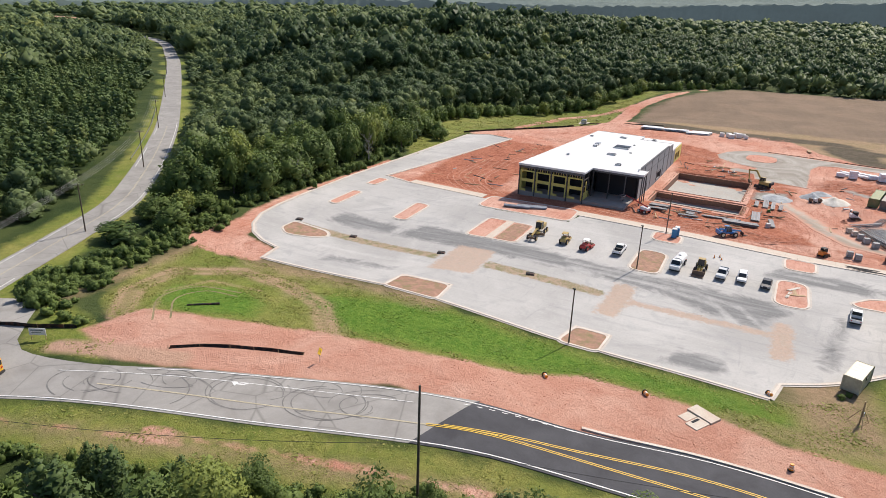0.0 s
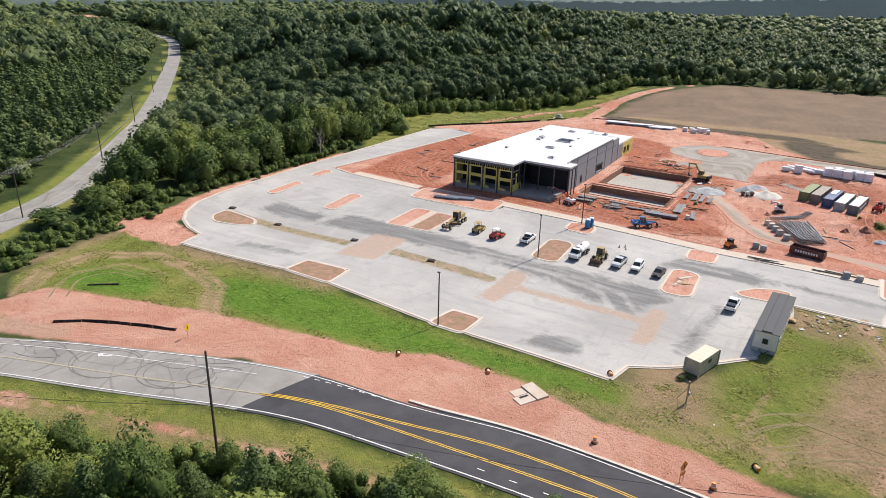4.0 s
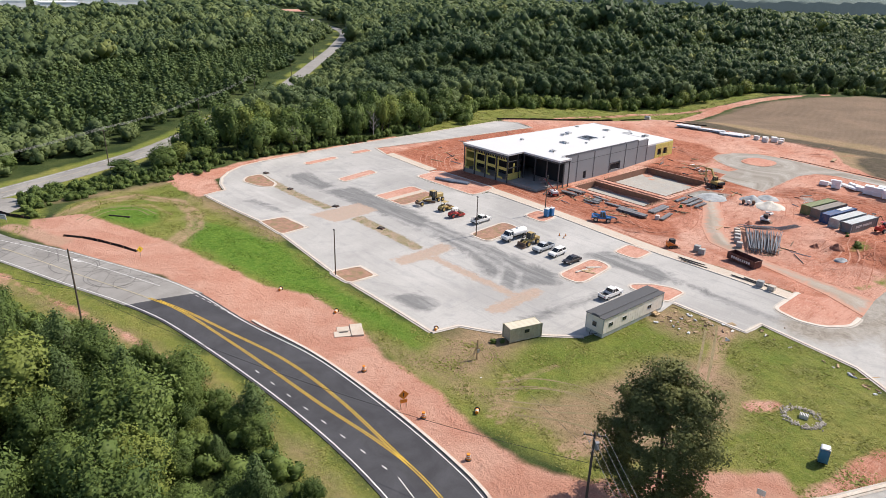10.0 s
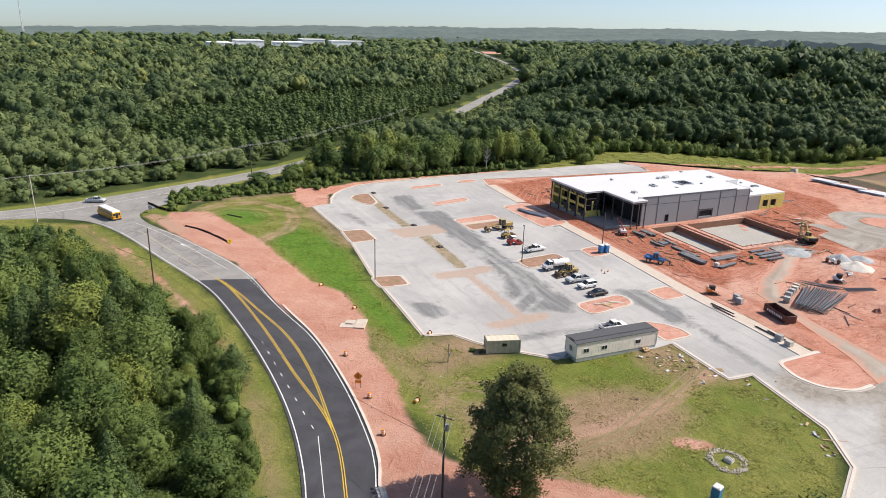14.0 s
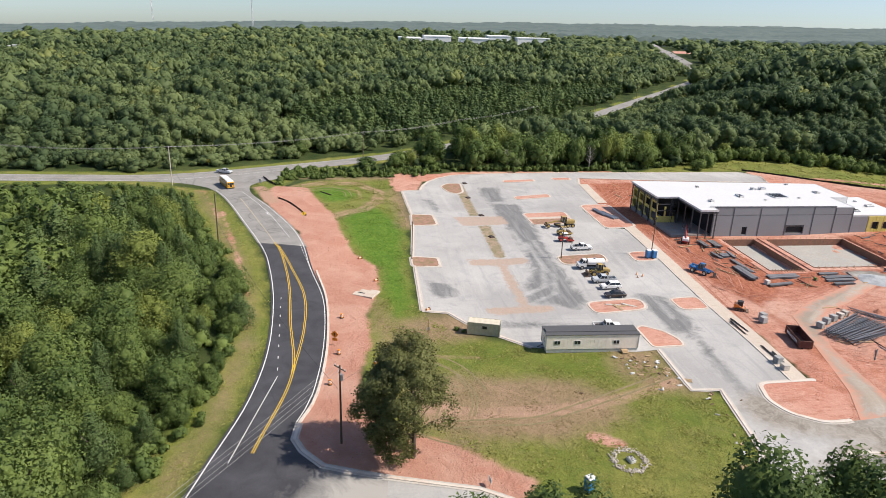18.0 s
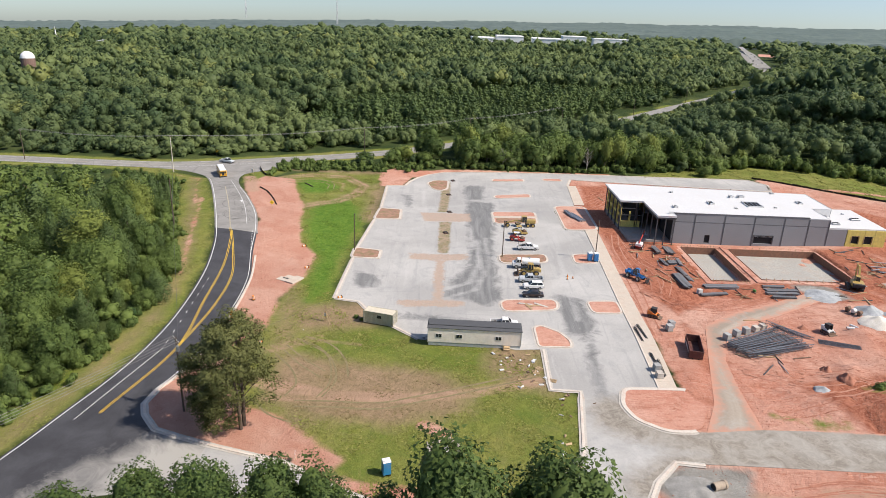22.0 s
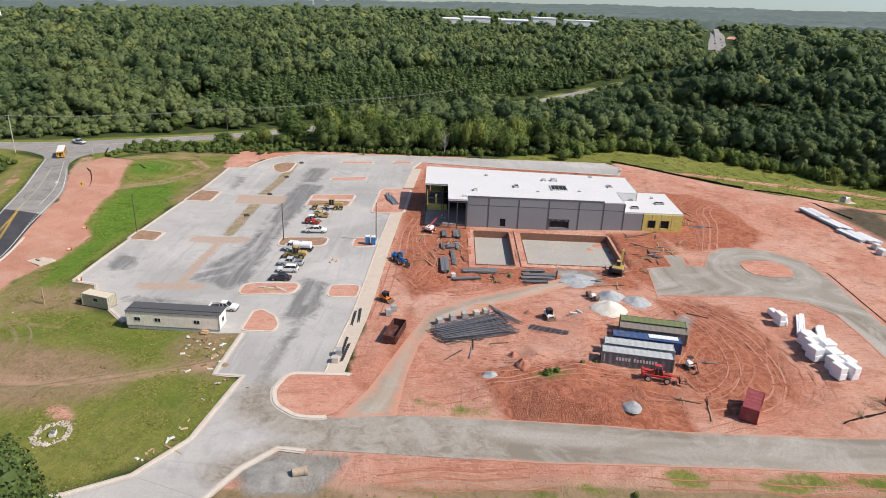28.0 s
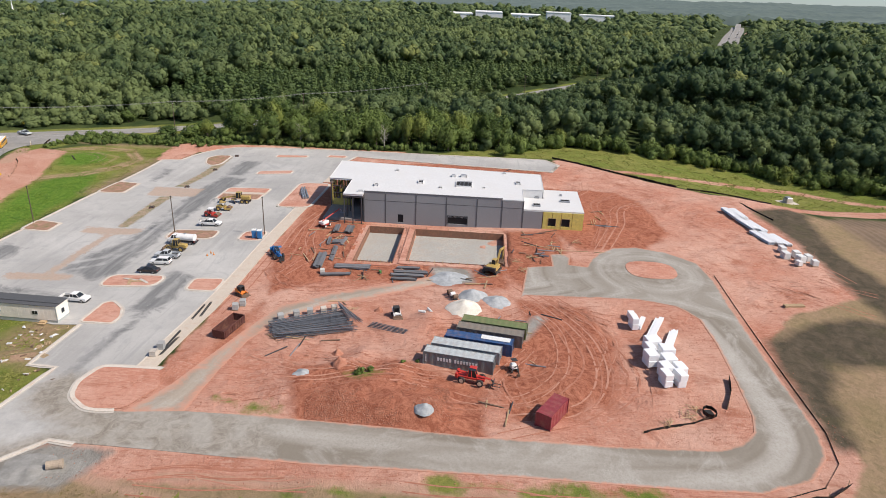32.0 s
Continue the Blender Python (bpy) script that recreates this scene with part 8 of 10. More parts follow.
for k in range(300):
    a = rng.uniform(0, 6.28)
    rr = rng.normal(2.5, 0.3)
    x, y, s = 54.8 + rr * 1.0 * math.cos(a), 122.6 + rr * 0.95 * math.sin(a), rng.uniform(0.08, 0.17)
    vs = bmesh.ops.create_icosphere(cobbles, subdivisions=1, radius=s, matrix=pose(x, y, top(x, y) + rng.uniform(0.03, 0.16), rng.uniform(0, 90), rng.uniform(0, 90), 0))["verts"]
    for v in vs:
        v.co += Vector(rng.normal(0, s * 0.16, 3))
M["rock"] = loose("white_rock", (0.46, 0.41, 0.35), (0.62, 0.57, 0.50))
tagged(part("rock_ring", cobbles, M["rock"], None), "ring of loose white rock round a drain", "rocks", kind="stuff")
dr = thing("drain_riser", "white drain box inside the rock ring", "drain", 54.9, 122.8, 15)
part("box", boxes((-0.6, 0.6, -0.45, 0.45, -0.1, 0.55), bevel=0.05), M["lettering"], dr)
part("grate", boxes(*[(-0.5 + k * 0.2, -0.42 + k * 0.2, -0.4, 0.4, 0.55, 0.6) for k in range(6)]), M["chassis"], dr)


# ---- poles, wires, signs ----
M["pole_wood"] = plain("weathered_pole", (0.12, 0.09, 0.065), 0.9, grain=5, wear=0.4)
M["wire"] = plain("power_wire", (0.05, 0.05, 0.05), 0.6)
M["pale_wire"] = plain("bright_wire", (0.30, 0.30, 0.29), 0.7)
M["silt"] = plain("black_silt_fabric", (0.03, 0.03, 0.03), 0.9, grain=2, dirt=(0.3, 0.13, 0.08), dirt_amount=0.5)
M["sign_orange"] = plain("orange_sign", (0.80, 0.27, 0.02), 0.5)
M["sign_yellow"] = plain("yellow_sign", (0.80, 0.55, 0.03), 0.5)

for x, y, z0, z1, label in ((-29.0, 97.6, -1.7, 8.7, "tall brown light pole on a weedy island"), (-27.6, 136.5, -1.6, 8.7, "tall light pole on a kerbed island"), (-26.8, 160.6, -0.3, 10.1, "tall light pole beside portable toilets")):
    t = thing("light_pole", label, "pole", x, y, 0, z0, "parking lot poles")
    part("pole", rods(((0, 0, 0), (0, 0, z1 - z0), 0.14, 0.1), n=8), M["pole_wood"], t)
    part("base_collar", rods(((0, 0, 0), (0, 0, 0.45), 0.25), n=10), M["kerb"], t)
    part("lamp_head", boxes((-0.35, 0.2, -0.12, 0.12, z1 - z0 - 0.15, z1 - z0 + 0.05), bevel=0.03), M["chassis"], t)


def utility_pole(x, y, z0, z1, turn, label, arm=True, box_=False, pale=False):
    t = thing("utility_pole", label, "pole", x, y, turn, z0 - 0.5, "utility poles")
    h = z1 - z0 + 0.5
    part("pole", rods(((0, 0, 0), (0, 0, h), 0.17, 0.12), n=8), M["kerb"] if pale else M["pole_wood"], t)
    if arm:
        a = part("crossarm", boxes((-1.2, 1.2, -0.06, 0.06, h - 0.55, h - 0.4)), M["pole_wood"], t)
        for k in (-1.1, -0.4, 0.4, 1.1):
            part("insulator", rods(((k, 0, h - 0.4), (k, 0, h - 0.2), 0.05), n=6), M["lettering"], a)
    if box_:
        part("transformer", rods(((0.35, 0, h - 2.2), (0.35, 0, h - 1.3), 0.25), n=10), M["galv"], t)
        part("cutout", rods(((-0.3, 0, h - 1.0), (-0.5, 0, h - 1.4), 0.04), n=5), M["lettering"], t)
    return t


utility_pole(47.5, 81.5, -0.8, 12.2, 40, "dark wooden utility pole with a transformer beside the big tree", True, True)
utility_pole(-29.6, 50.0, 1.5, 16.0, 20, "dark wooden utility pole on the roadside verge", False)
utility_pole(-102.3, 20.7, -1.0, 12.7, 80, "pale utility pole at the road junction", True, False, True)
for x, y in ((-140.4, 86.1), (-178, 131), (-236, 183), (-300, 239), (-112, -40), (-364, 293)):
    utility_pole(x, y, float(ground(x, y)), float(ground(x, y)) + 11.5, 45, "wooden utility pole beside the main road")
utility_pole(118, 34, -1, 12, 30, "wooden utility pole beyond the road bend")


def wire(a, b, sag, r=0.02, material="wire"):
    """One sagging wire: a closed square tube."""
    a, b = Vector(a), Vector(b)
    side = (b - a).cross(Vector((0, 0, 1))).normalized() * r
    bm = bmesh.new()
    rings = []
    for k in range(17):
        c = a.lerp(b, k / 16) - Vector((0, 0, 4 * sag * (k / 16) * (1 - k / 16)))
        rings.append([bm.verts.new(c + side * i + Vector((0, 0, r * j))) for i, j in ((-1, 0), (0, 1), (1, 0), (0, -1))])
    for p, q in zip(rings, rings[1:]):
        for i in range(4):
            bm.faces.new((p[i], p[i - 1], q[i - 1], q[i]))
    bm.faces.new(rings[0])
    bm.faces.new(rings[-1][::-1])
    return tagged(part("overhead_wire", bm, M[material], None), "thin overhead wire between utility poles", "wire", "overhead wires")


for k in (-1.1, -0.4, 0.4, 1.1):
    c, s = math.cos(radians(40)), math.sin(radians(40))
    wire((47.5 + k * c, 81.5 + k * s, 12.0), (118 + k * 0.86, 34 + k * 0.5, 11.8), 1.3, 0.022, "pale_wire")
    wire((-102.3 + k * 0.2, 20.7 + k, 12.5), (-140.4 + k * 0.7, 86.1 + k * 0.7, 11.2), 1.2, 0.02, "pale_wire")
    wire((-140.4 + k * 0.7, 86.1 + k * 0.7, 11.2), (-178 + k * 0.7, 131 + k * 0.7, 10.6), 1.0, 0.02, "pale_wire")
    wire((-178 + k * 0.7, 131 + k * 0.7, 10.6), (-236 + k * 0.7, 183 + k * 0.7, 9.6), 1.0, 0.02, "pale_wire")
    wire((-102.3 + k * 0.2, 20.7 + k, 12.5), (-112 + k, -40, 11), 1.2, 0.02, "pale_wire")
wire((47.5, 81.5, 8.0), (-29.6, 50.0, 9.0), 2.4, 0.03)
wire((-29.6, 50.0, 9.0), (-102.3, 20.7, 7.0), 2.2, 0.03)
wire((47.5, 81.5, 9.5), (13.4, 97.6, 3.4), 0.9, 0.02)

tp = thing("temporary_power_post", "short braced timber power post on brown weeds", "post", 13.4, 97.6, 0)
part("post", boxes((-0.1, 0.1, -0.1, 0.1, -0.2, 3.6)), M["timber"], tp)
for a in (40, 160, 280):
    part("brace", rods(((0, 0, 2.6), (1.5 * math.cos(radians(a)), 1.5 * math.sin(radians(a)), 0), 0.05), n=5), M["timber"], tp)
part("meter_box", boxes((0.1, 0.3, -0.2, 0.2, 1.3, 1.9)), M["galv"], tp)


def warning_sign(x, y, turn, material, label, h=2.2, stand=False, side=1.0):
    t = thing("warning_sign", label, "sign", x, y, turn, group="road signs")
    bm = bmesh.new()
    box(bm, -0.03, 0.03, -side / 2, side / 2, -side / 2, side / 2)
    bmesh.ops.rotate(bm, cent=(0, 0, 0), matrix=Matrix.Rotation(radians(45), 3, "X"), verts=bm.verts)
    bmesh.ops.translate(bm, vec=(0, 0, h), verts=bm.verts)
    face = part("sign_face", bm, M[material], t)
    part("symbol_bar", boxes((0.032, 0.045, -0.08, 0.08, h - 0.3, h + 0.3)), M["chassis"], face)
    if stand:
        part("plaque", boxes((-0.03, 0.03, -0.5, 0.5, h - 1.35, h - 0.8)), M[material], t)
        for s in (-0.4, 0.4):
            part("post", boxes((-0.08, -0.03, s - 0.04, s + 0.04, -0.2, h)), M["timber"], t)
    else:
        part("post", rods(((-0.06, 0, -0.2), (-0.06, 0, h + 0.2), 0.035), n=6), M["galv"], t)


warning_sign(17.0, 79.6, -20, "sign_orange", "orange roadwork sign on wooden posts", 2.3, True, 1.1)
warning_sign(-58.0, 68.4, 10, "sign_yellow", "yellow diamond road sign beside red clay", 1.9)
warning_sign(-131.0, 27.0, 15, "sign_yellow", "yellow sign across the main road", 2.0)
sg = thing("site_sign", "white project sign board on posts near black fabric", "sign", -99.6, 50.6, -60)
part("board", boxes((-0.04, 0.04, -1.3, 1.3, 0.9, 2.1)), M["lettering"], sg)
part("text_bar", boxes((0.042, 0.052, -1.0, 1.0, 1.65, 1.85), (0.042, 0.052, -0.9, 0.6, 1.3, 1.42)), M["cont_grey"], sg)
for s in (-1.1, 1.1):
    part("post", boxes((-0.12, -0.05, s - 0.05, s + 0.05, -0.2, 2.1)), M["timber"], sg)
sg = thing("yard_sign", "small white sign by the drive kerb", "sign", 58.5, 101.5, 100)
part("board", boxes((-0.02, 0.02, -0.5, 0.5, 0.7, 1.5)), M["lettering"], sg)
part("text_bar", boxes((0.022, 0.03, -0.35, 0.35, 1.1, 1.25)), M["red"], sg)
part("post", rods(((0, 0, -0.2), (0, 0, 0.7), 0.04), n=5), M["timber"], sg)


def barrel(x, y, tip=0):
    t = thing("traffic_barrel", "orange traffic barrel with white bands" if not tip else "orange traffic barrel lying on clay", "barrel", x, y, 0, group="traffic barrels")
    t.matrix_basis = pose(x, y, top(x, y) + (0.28 if tip else 0.02), tip, 0, 40)
    part("drum", rods(((0, 0, 0), (0, 0, 0.95), 0.29, 0.24), n=14), M["sign_orange"], t)
    for z in (0.35, 0.65):
        part("band", rods(((0, 0, z), (0, 0, z + 0.14), 0.287, 0.28), n=14), M["lettering"], t)
    part("rubber_base", rods(((0, 0, 0), (0, 0, 0.1), 0.42), n=14), M["rubber"], t)


for x, y, tip in ((-28.4, 84.8, 85), (-14.2, 88.4, 85), (5.7, 80.6, 0), (20.5, 80.4, 0), (31, 79.2, 0), (1.5, 99.0, 80), (24, 87.5, 85)):
    barrel(x, y, tip)
for x, y in ((-14.2, 151.5), (-13.2, 152.6), (-12.6, 151.2)):
    t = thing("traffic_cone", "small orange traffic cone on the asphalt", "cone", x, y, 0, group="traffic cones", lift=0.1)
    part("cone", rods(((0, 0, 0.03), (0, 0, 0.7), 0.17, 0.03), n=10), M["sign_orange"], t)
    part("foot", boxes((-0.2, 0.2, -0.2, 0.2, 0, 0.04)), M["chassis"], t)
for x, y in ((-109.6, 123.4), (-91.8, 122.0), (-67.7, 122.4), (-45.9, 121.5)):
    t = thing("storm_inlet", "black-covered storm inlet in the lot median", "drain", x, y, 20, group="storm inlets", lift=0.06)
    part("inlet_box", boxes((-0.75, 0.75, -0.6, 0.6, -0.1, 0.35), bevel=0.1), M["silt"], t)
    part("filter_bag", boxes((-0.9, 0.9, -0.75, 0.75, -0.05, 0.15), bevel=0.07), M["silt"], t)
pd = thing("storm_structure", "new concrete storm structure slabs in red clay", "concrete slab", -6.4, 85.6, 62, group="")
part("slab", boxes((-2.4, 0.4, -1.9, 0.0, -0.1, 0.18), bevel=0.03), M["concrete"], pd)
part("slab", boxes((0.5, 2.6, -2.0, 2.0, -0.1, 0.3), bevel=0.03), M["concrete"], pd)
part("slab", boxes((-1.8, 0.4, 0.2, 1.7, -0.1, 0.1), bevel=0.03), M["concrete"], pd)
# thin black strip on the slab paints the shade in the inlet
part("throat", boxes((-1.5, 0.0, -0.6, -0.2, 0.18, 0.2)), M["dark"], pd)


def silt_fence(line, label, h=0.75, lean=0.0):
    t = tagged(new("silt_fence"), label, "fence", "silt fences")
    pts = dense(line, 1.8)
    bm = bmesh.new()
    row = []
    for x, y in pts:
        z = top(x, y)
        j = rng.uniform(-0.08, 0.08)
        row.append([bm.verts.new((x + j, y, z - 0.1)), bm.verts.new((x + j + rng.uniform(-0.15, 0.15), y + lean, z + h * rng.uniform(0.75, 1.05)))])
    for a, b in zip(row, row[1:]):
        bm.faces.new((a[0], b[0], b[1], a[1]))
    bmesh.ops.solidify(bm, geom=bm.faces[:], thickness=0.04)
    part("fabric", bm, M["silt"], t)
    for x, y in pts[::2]:
        z = top(x, y)
        part("stake", boxes((x - 0.03, x + 0.03, y - 0.03, y + 0.03, z - 0.2, z + h + 0.15)), M["timber"], t)


silt_fence([(-125, 242), (-119, 251), (-103, 269), (-92, 281)], "black silt fence between clay and grass")
silt_fence([(-90, 284), (-88, 300), (-89, 312)], "sagging black silt fence by the grass bank", 0.6)
silt_fence([(-14, 269.9), (0, 269.6), (17, 269.6), (43, 269.6), (50, 268.2), (55.5, 264), (58.7, 256)], "low black silt fence along the ring road", 0.2)
silt_fence([(59.5, 258), (58, 263), (55, 267)], "slumped black silt fence at the road bend", 1.3, 0.5)
silt_fence([(46.4, 241.5), (44.0, 246.6), (40.9, 253.6)], "fallen dark fabric strip on clay", 0.5)
silt_fence([(38.7, 256.2), (34, 258.2), (29.7, 259.3)], "short dark fabric fence near the ring road", 1.0)
silt_fence([(-79.5, 58.6), (-76, 61.6), (-73.6, 63.0), (-67, 66.4), (-61.5, 68.6)], "black fabric along an open drainage cut", 0.5, 0.4)
silt_fence([(-112, 50), (-104, 53), (-98, 56)], "black silt fence behind the site sign", 0.8)
silt_fence([(-74, 296), (-66, 297.5), (-58, 300)], "dark fabric at the field edge", 0.4)
oc = thing("trench_cover", "open black octagonal manhole ring on clay", "manhole", 40.1, 253.0, 10)
oc.location.z = top(40.1, 253.0)
bm = bmesh.new()
rows_ = [[bm.verts.new((1.3 * math.cos(k * math.pi / 4), 1.05 * math.sin(k * math.pi / 4), z)) for k in range(8)] for z in (0.0, 0.6)]
for k in range(8):
    bm.faces.new((rows_[0][k - 1], rows_[0][k], rows_[1][k], rows_[1][k - 1]))
bmesh.ops.solidify(bm, geom=bm.faces[:], thickness=0.12)
part("ring", bm, M["silt"], oc)
# low black box paints the shaded depth inside the ring
part("well", boxes((-0.8, 0.8, -0.6, 0.6, 0.0, 0.08), bevel=0.03), M["dark"], oc)


M["dirty_pipe"] = plain("dirty_concrete_pipe", (0.42, 0.34, 0.26), 0.85, grain=3, wear=0.4)


def culvert(x, y, turn, r, l, material, label):
    t = thing("pipe_section", label, "pipe", x, y, turn, top(x, y) + r * 0.9)
    part("pipe", rods(((-l / 2, 0, 0), (l / 2, 0, 0), r), n=16), M[material], t)
    # black disc on the solid end paints the shade of the bore
    part("pipe_mouth", rods(((-l / 2 - 0.02, 0, 0), (-l / 2 + 0.01, 0, 0), r * 0.8), n=16), M["dark"], t)
    part("bell", rods(((l / 2 - 0.35, 0, 0), (l / 2 + 0.01, 0, 0), r * 1.12), n=16), M[material], t)


culvert(61.6, 160.2, 110, 0.6, 2.0, "dirty_pipe", "short concrete drain pipe beside a stone heap")
culvert(-88.3, 73.3, 40, 0.18, 5.5, "silt", "black plastic pipe lying on the grass")
culvert(11.2, 206.4, 30, 0.25, 1.6, "lettering", "short white pipe on clay")
culvert(12.4, 205.0, 80, 0.25, 1.4, "lettering", "short white pipe on clay")
ml = thing("mini_excavator", "small white compact excavator behind the containers", "excavator", 30.8, 222.6, 20, top(30.8, 222.6))
tracks(ml, 0.9, 0.55, 0.5, 0.3)
part("body", boxes((-0.7, 0.5, -0.5, 0.5, 0.5, 1.2), bevel=0.06), M["white"], ml)
part("canopy", boxes((-0.5, 0.5, -0.5, 0.5, 2.1, 2.2), bevel=0.03), M["chassis"], ml)
part("canopy_post", rods(((-0.4, 0.4, 1.1), (-0.4, 0.4, 2.1), 0.04), n=5), M["chassis"], ml)
part("canopy_post", rods(((-0.4, -0.4, 1.1), (-0.4, -0.4, 2.1), 0.04), n=5), M["chassis"], ml)
part("boom", rods(((0.5, 0, 0.9), (1.6, 0, 1.9), 0.1), ((1.6, 0, 1.9), (2.4, 0, 0.7), 0.08), n=5), M["chassis"], ml)
part("bucket", prisms([(2.2, 0.7), (2.5, 0.7), (2.4, 0.2), (2.0, 0.15)], -0.25, 0.25), M["mud"], ml)
mx = thing("mortar_mixer", "orange and grey mortar mixers beside the sand heap", "mixer", 3.6, 210.6, 30, top(3.6, 210.6))
for k in range(3):
    d = part("mixing_drum", rods(((k * 1.3 - 1.3, -0.5, 0.8), (k * 1.3 - 1.3, 0.5, 0.8), 0.45), n=12), M["lettering" if k % 2 else "mud"], mx)
    part("drum_stand", boxes((k * 1.3 - 1.6, k * 1.3 - 1.0, -0.4, 0.4, 0, 0.5)), M["chassis"], d)
lb = thing("lumber_stack", "pale stack of new lumber on clay", "lumber", -1.0, 282.6, 100, top(-1, 282.6))
for k in range(4):
    part("board_layer", boxes(*[(-2.2, 2.2, -0.55 + i * 0.28, -0.3 + i * 0.28, 0.1 + k * 0.09, 0.18 + k * 0.09) for i in range(4)]), M["timber"], lb)
br = thing("basin_riser", "grey drain riser with a trash rack on white stone", "drain", -100.4, 322.3, 10)
part("riser_box", boxes((-1.3, 1.3, -1.1, 1.1, -0.2, 1.5), bevel=0.06), M["kerb"], br)
part("trash_rack", boxes((-1.1, 1.1, -0.9, 0.9, 1.5, 2.0), bevel=0.15), M["galv"], br)
part("stone_apron", boxes((-2.4, 2.4, -3.4, 3.0, -0.3, 0.12), bevel=0.1), M["rock"], br)
for x, y, tn, l in ((-26.7, 229.5, 80, 5.5), (-24.8, 238.5, 95, 8.0), (-29.8, 234.0, 170, 3.0), (-24.5, 246.0, 88, 4.0), (52.8, 146.5, 20, 3.0), (57.5, 141.5, 60, 4.0)):
    t = thing("scrap_board", "loose weathered board on the ground", "board", x, y, tn, top(x, y) + 0.05, "loose boards")
    part("board", boxes((-l / 2, l / 2, -0.12, 0.12, 0, 0.06)), M["timber"], t)
M["tarp"] = plain("white_plastic_bag", (0.66, 0.67, 0.68), 0.5, grain=3, wear=0.3)
for k, (x, y, s) in enumerate(((39.2, 143.2, 0.9), (31.5, 139.0, 0.6), (33.6, 140.0, 0.7), (35.3, 139.6, 0.5), (29.5, 137.6, 0.8), (27.8, 134.6, 0.4), (36.6, 121.4, 0.5), (29.2, 132.5, 0.45), (33.3, 248.3, 1.0), (30.2, 130.5, 0.4), (25.3, 131.4, 0.9), (18.0, 94.0, 0.35), (41.5, 147.2, 0.6), (27.5, 136.2, 0.7))):
    bm = bmesh.new()
    bmesh.ops.create_icosphere(bm, subdivisions=2, radius=s * 0.5)
    for v in bm.verts:
        v.co *= 1 + 0.8 * noise.noise(v.co * 3.2 + Vector((k, 0, 0)))
        v.co.z *= 0.28
        v.co.y *= 0.45 + 0.1 * (k % 4)
    o = part("plastic_bag", bm, M["tarp"] if k % 3 else M["mud"], None)
    o.matrix_basis = pose(x, y, top(x, y) + s * 0.2, 0, 0, k * 40)
    tagged(o, "crumpled white plastic bag on the grass" if k % 3 else "muddy lump of building debris", "debris", "scattered debris")
for x, y, tn in ((31.8, 138.6, 10), (30.4, 139.3, 40), (34.6, 141.3, 70)):
    t = thing("wooden_pallet", "empty grey wooden pallet by the kerb", "pallet", x, y, tn, top(x, y) + 0.05, "empty pallets")
    for k in range(5):
        part("slat", boxes((-0.6, 0.6, -0.55 + k * 0.24, -0.42 + k * 0.24, 0.1, 0.13)), M["timber"], t)
    for s in (-0.5, 0, 0.5):
        part("bearer", boxes((s - 0.05, s + 0.05, -0.55, 0.55, 0, 0.1)), M["timber"], t)
for k, (x, y) in enumerate(((-17, 224.5), (-20, 228), (-26, 233), (-12, 226), (-30, 240), (41, 249.5), (44, 245.8), (39, 250.8), (12, 190.5), (-4, 190))):
    bm = bmesh.new()
    for j in range(9):
        a, b = rng.uniform(0, 6.28), rng.uniform(-0.8, 0.8)
        c = Vector((rng.uniform(-0.9, 0.9), rng.uniform(-0.9, 0.9), 0.08 + 0.05 * j))
        d = Vector((math.cos(a), math.sin(a), 0.1 * b)) * rng.uniform(0.5, 1.3)
        rod(bm, c - d, c + d, 0.05, n=4)
    o = part("brush_pile", bm, M["timber"], None)
    o.matrix_basis = pose(x, y, top(x, y))
    tagged(o, "small pile of loose sticks and offcuts", "debris", "piles of offcuts", "stuff")
g = tagged(new("guard_rail"), "pale metal guard rail beside the main road", "guard rail")
gl = offset([p for p in OLD_MID if -275 < p[0] < -185], 6.3)
part("rail", ribbon(gl, 0.05, 0.75, 0.3), M["galv"], g)
for x, y in gl[::1]:
    part("post", boxes((x - 0.06, x + 0.06, y - 0.06, y + 0.06, float(ground(x, y)) - 0.2, float(ground(x, y)) + 0.75)), M["timber"], g)

# skid marks on the worn asphalt
skid = tagged(new("skid_marks"), "dark looping tyre skid marks on worn asphalt", "skid marks", kind="structure")
for cx, cy, r, a0, a1, sq in ((-61.5, 56.5, 5.2, 20, 330, 0.75), (-61, 56.3, 4.8, 0, 290, 0.75), (-50.5, 60, 5.4, 100, 400, 0.7), (-49.8, 60.3, 5.0, 120, 380, 0.7), (-75, 49, 7.5, -30, 60, 0.6), (-78, 48, 9, 150, 230, 0.5), (-44, 62.5, 4.5, 60, 260, 0.6), (-70, 50.5, 6, 30, 130, 0.7), (-86, 46, 8, -50, 40, 0.5)):
    pts = [(cx + r * math.cos(radians(a)) - 0.35 * r * sq * math.sin(radians(a)), cy + r * sq * math.sin(radians(a)) + 0.35 * r * math.cos(radians(a))) for a in np.linspace(a0, a1, 26)]
    part("skid_mark", ribbon(pts, 0.085, 0.085), M["tyre_mark"], skid)
for k in range(26):
    cx, cy, r = rng.uniform(-84, -44), 0.0, rng.uniform(2.0, 7.0)
    cy = 57.5 + (cx + 60) * 0.37 + rng.uniform(-2.6, 2.6)
    a0 = rng.uniform(0, 360)
    arc = [(cx + r * math.cos(radians(a)), cy + 0.55 * r * math.sin(radians(a)) + 0.3 * r * math.cos(radians(a))) for a in np.linspace(a0, a0 + rng.uniform(30, 110), 12)]
    arc = [p for p in arc if inside(old_poly, np.array([p[0]]), np.array([p[1]]))[0]]
    if len(arc) > 4:
        part("skid_mark", ribbon(arc, 0.05, 0.087), M["tyre_mark"], skid)
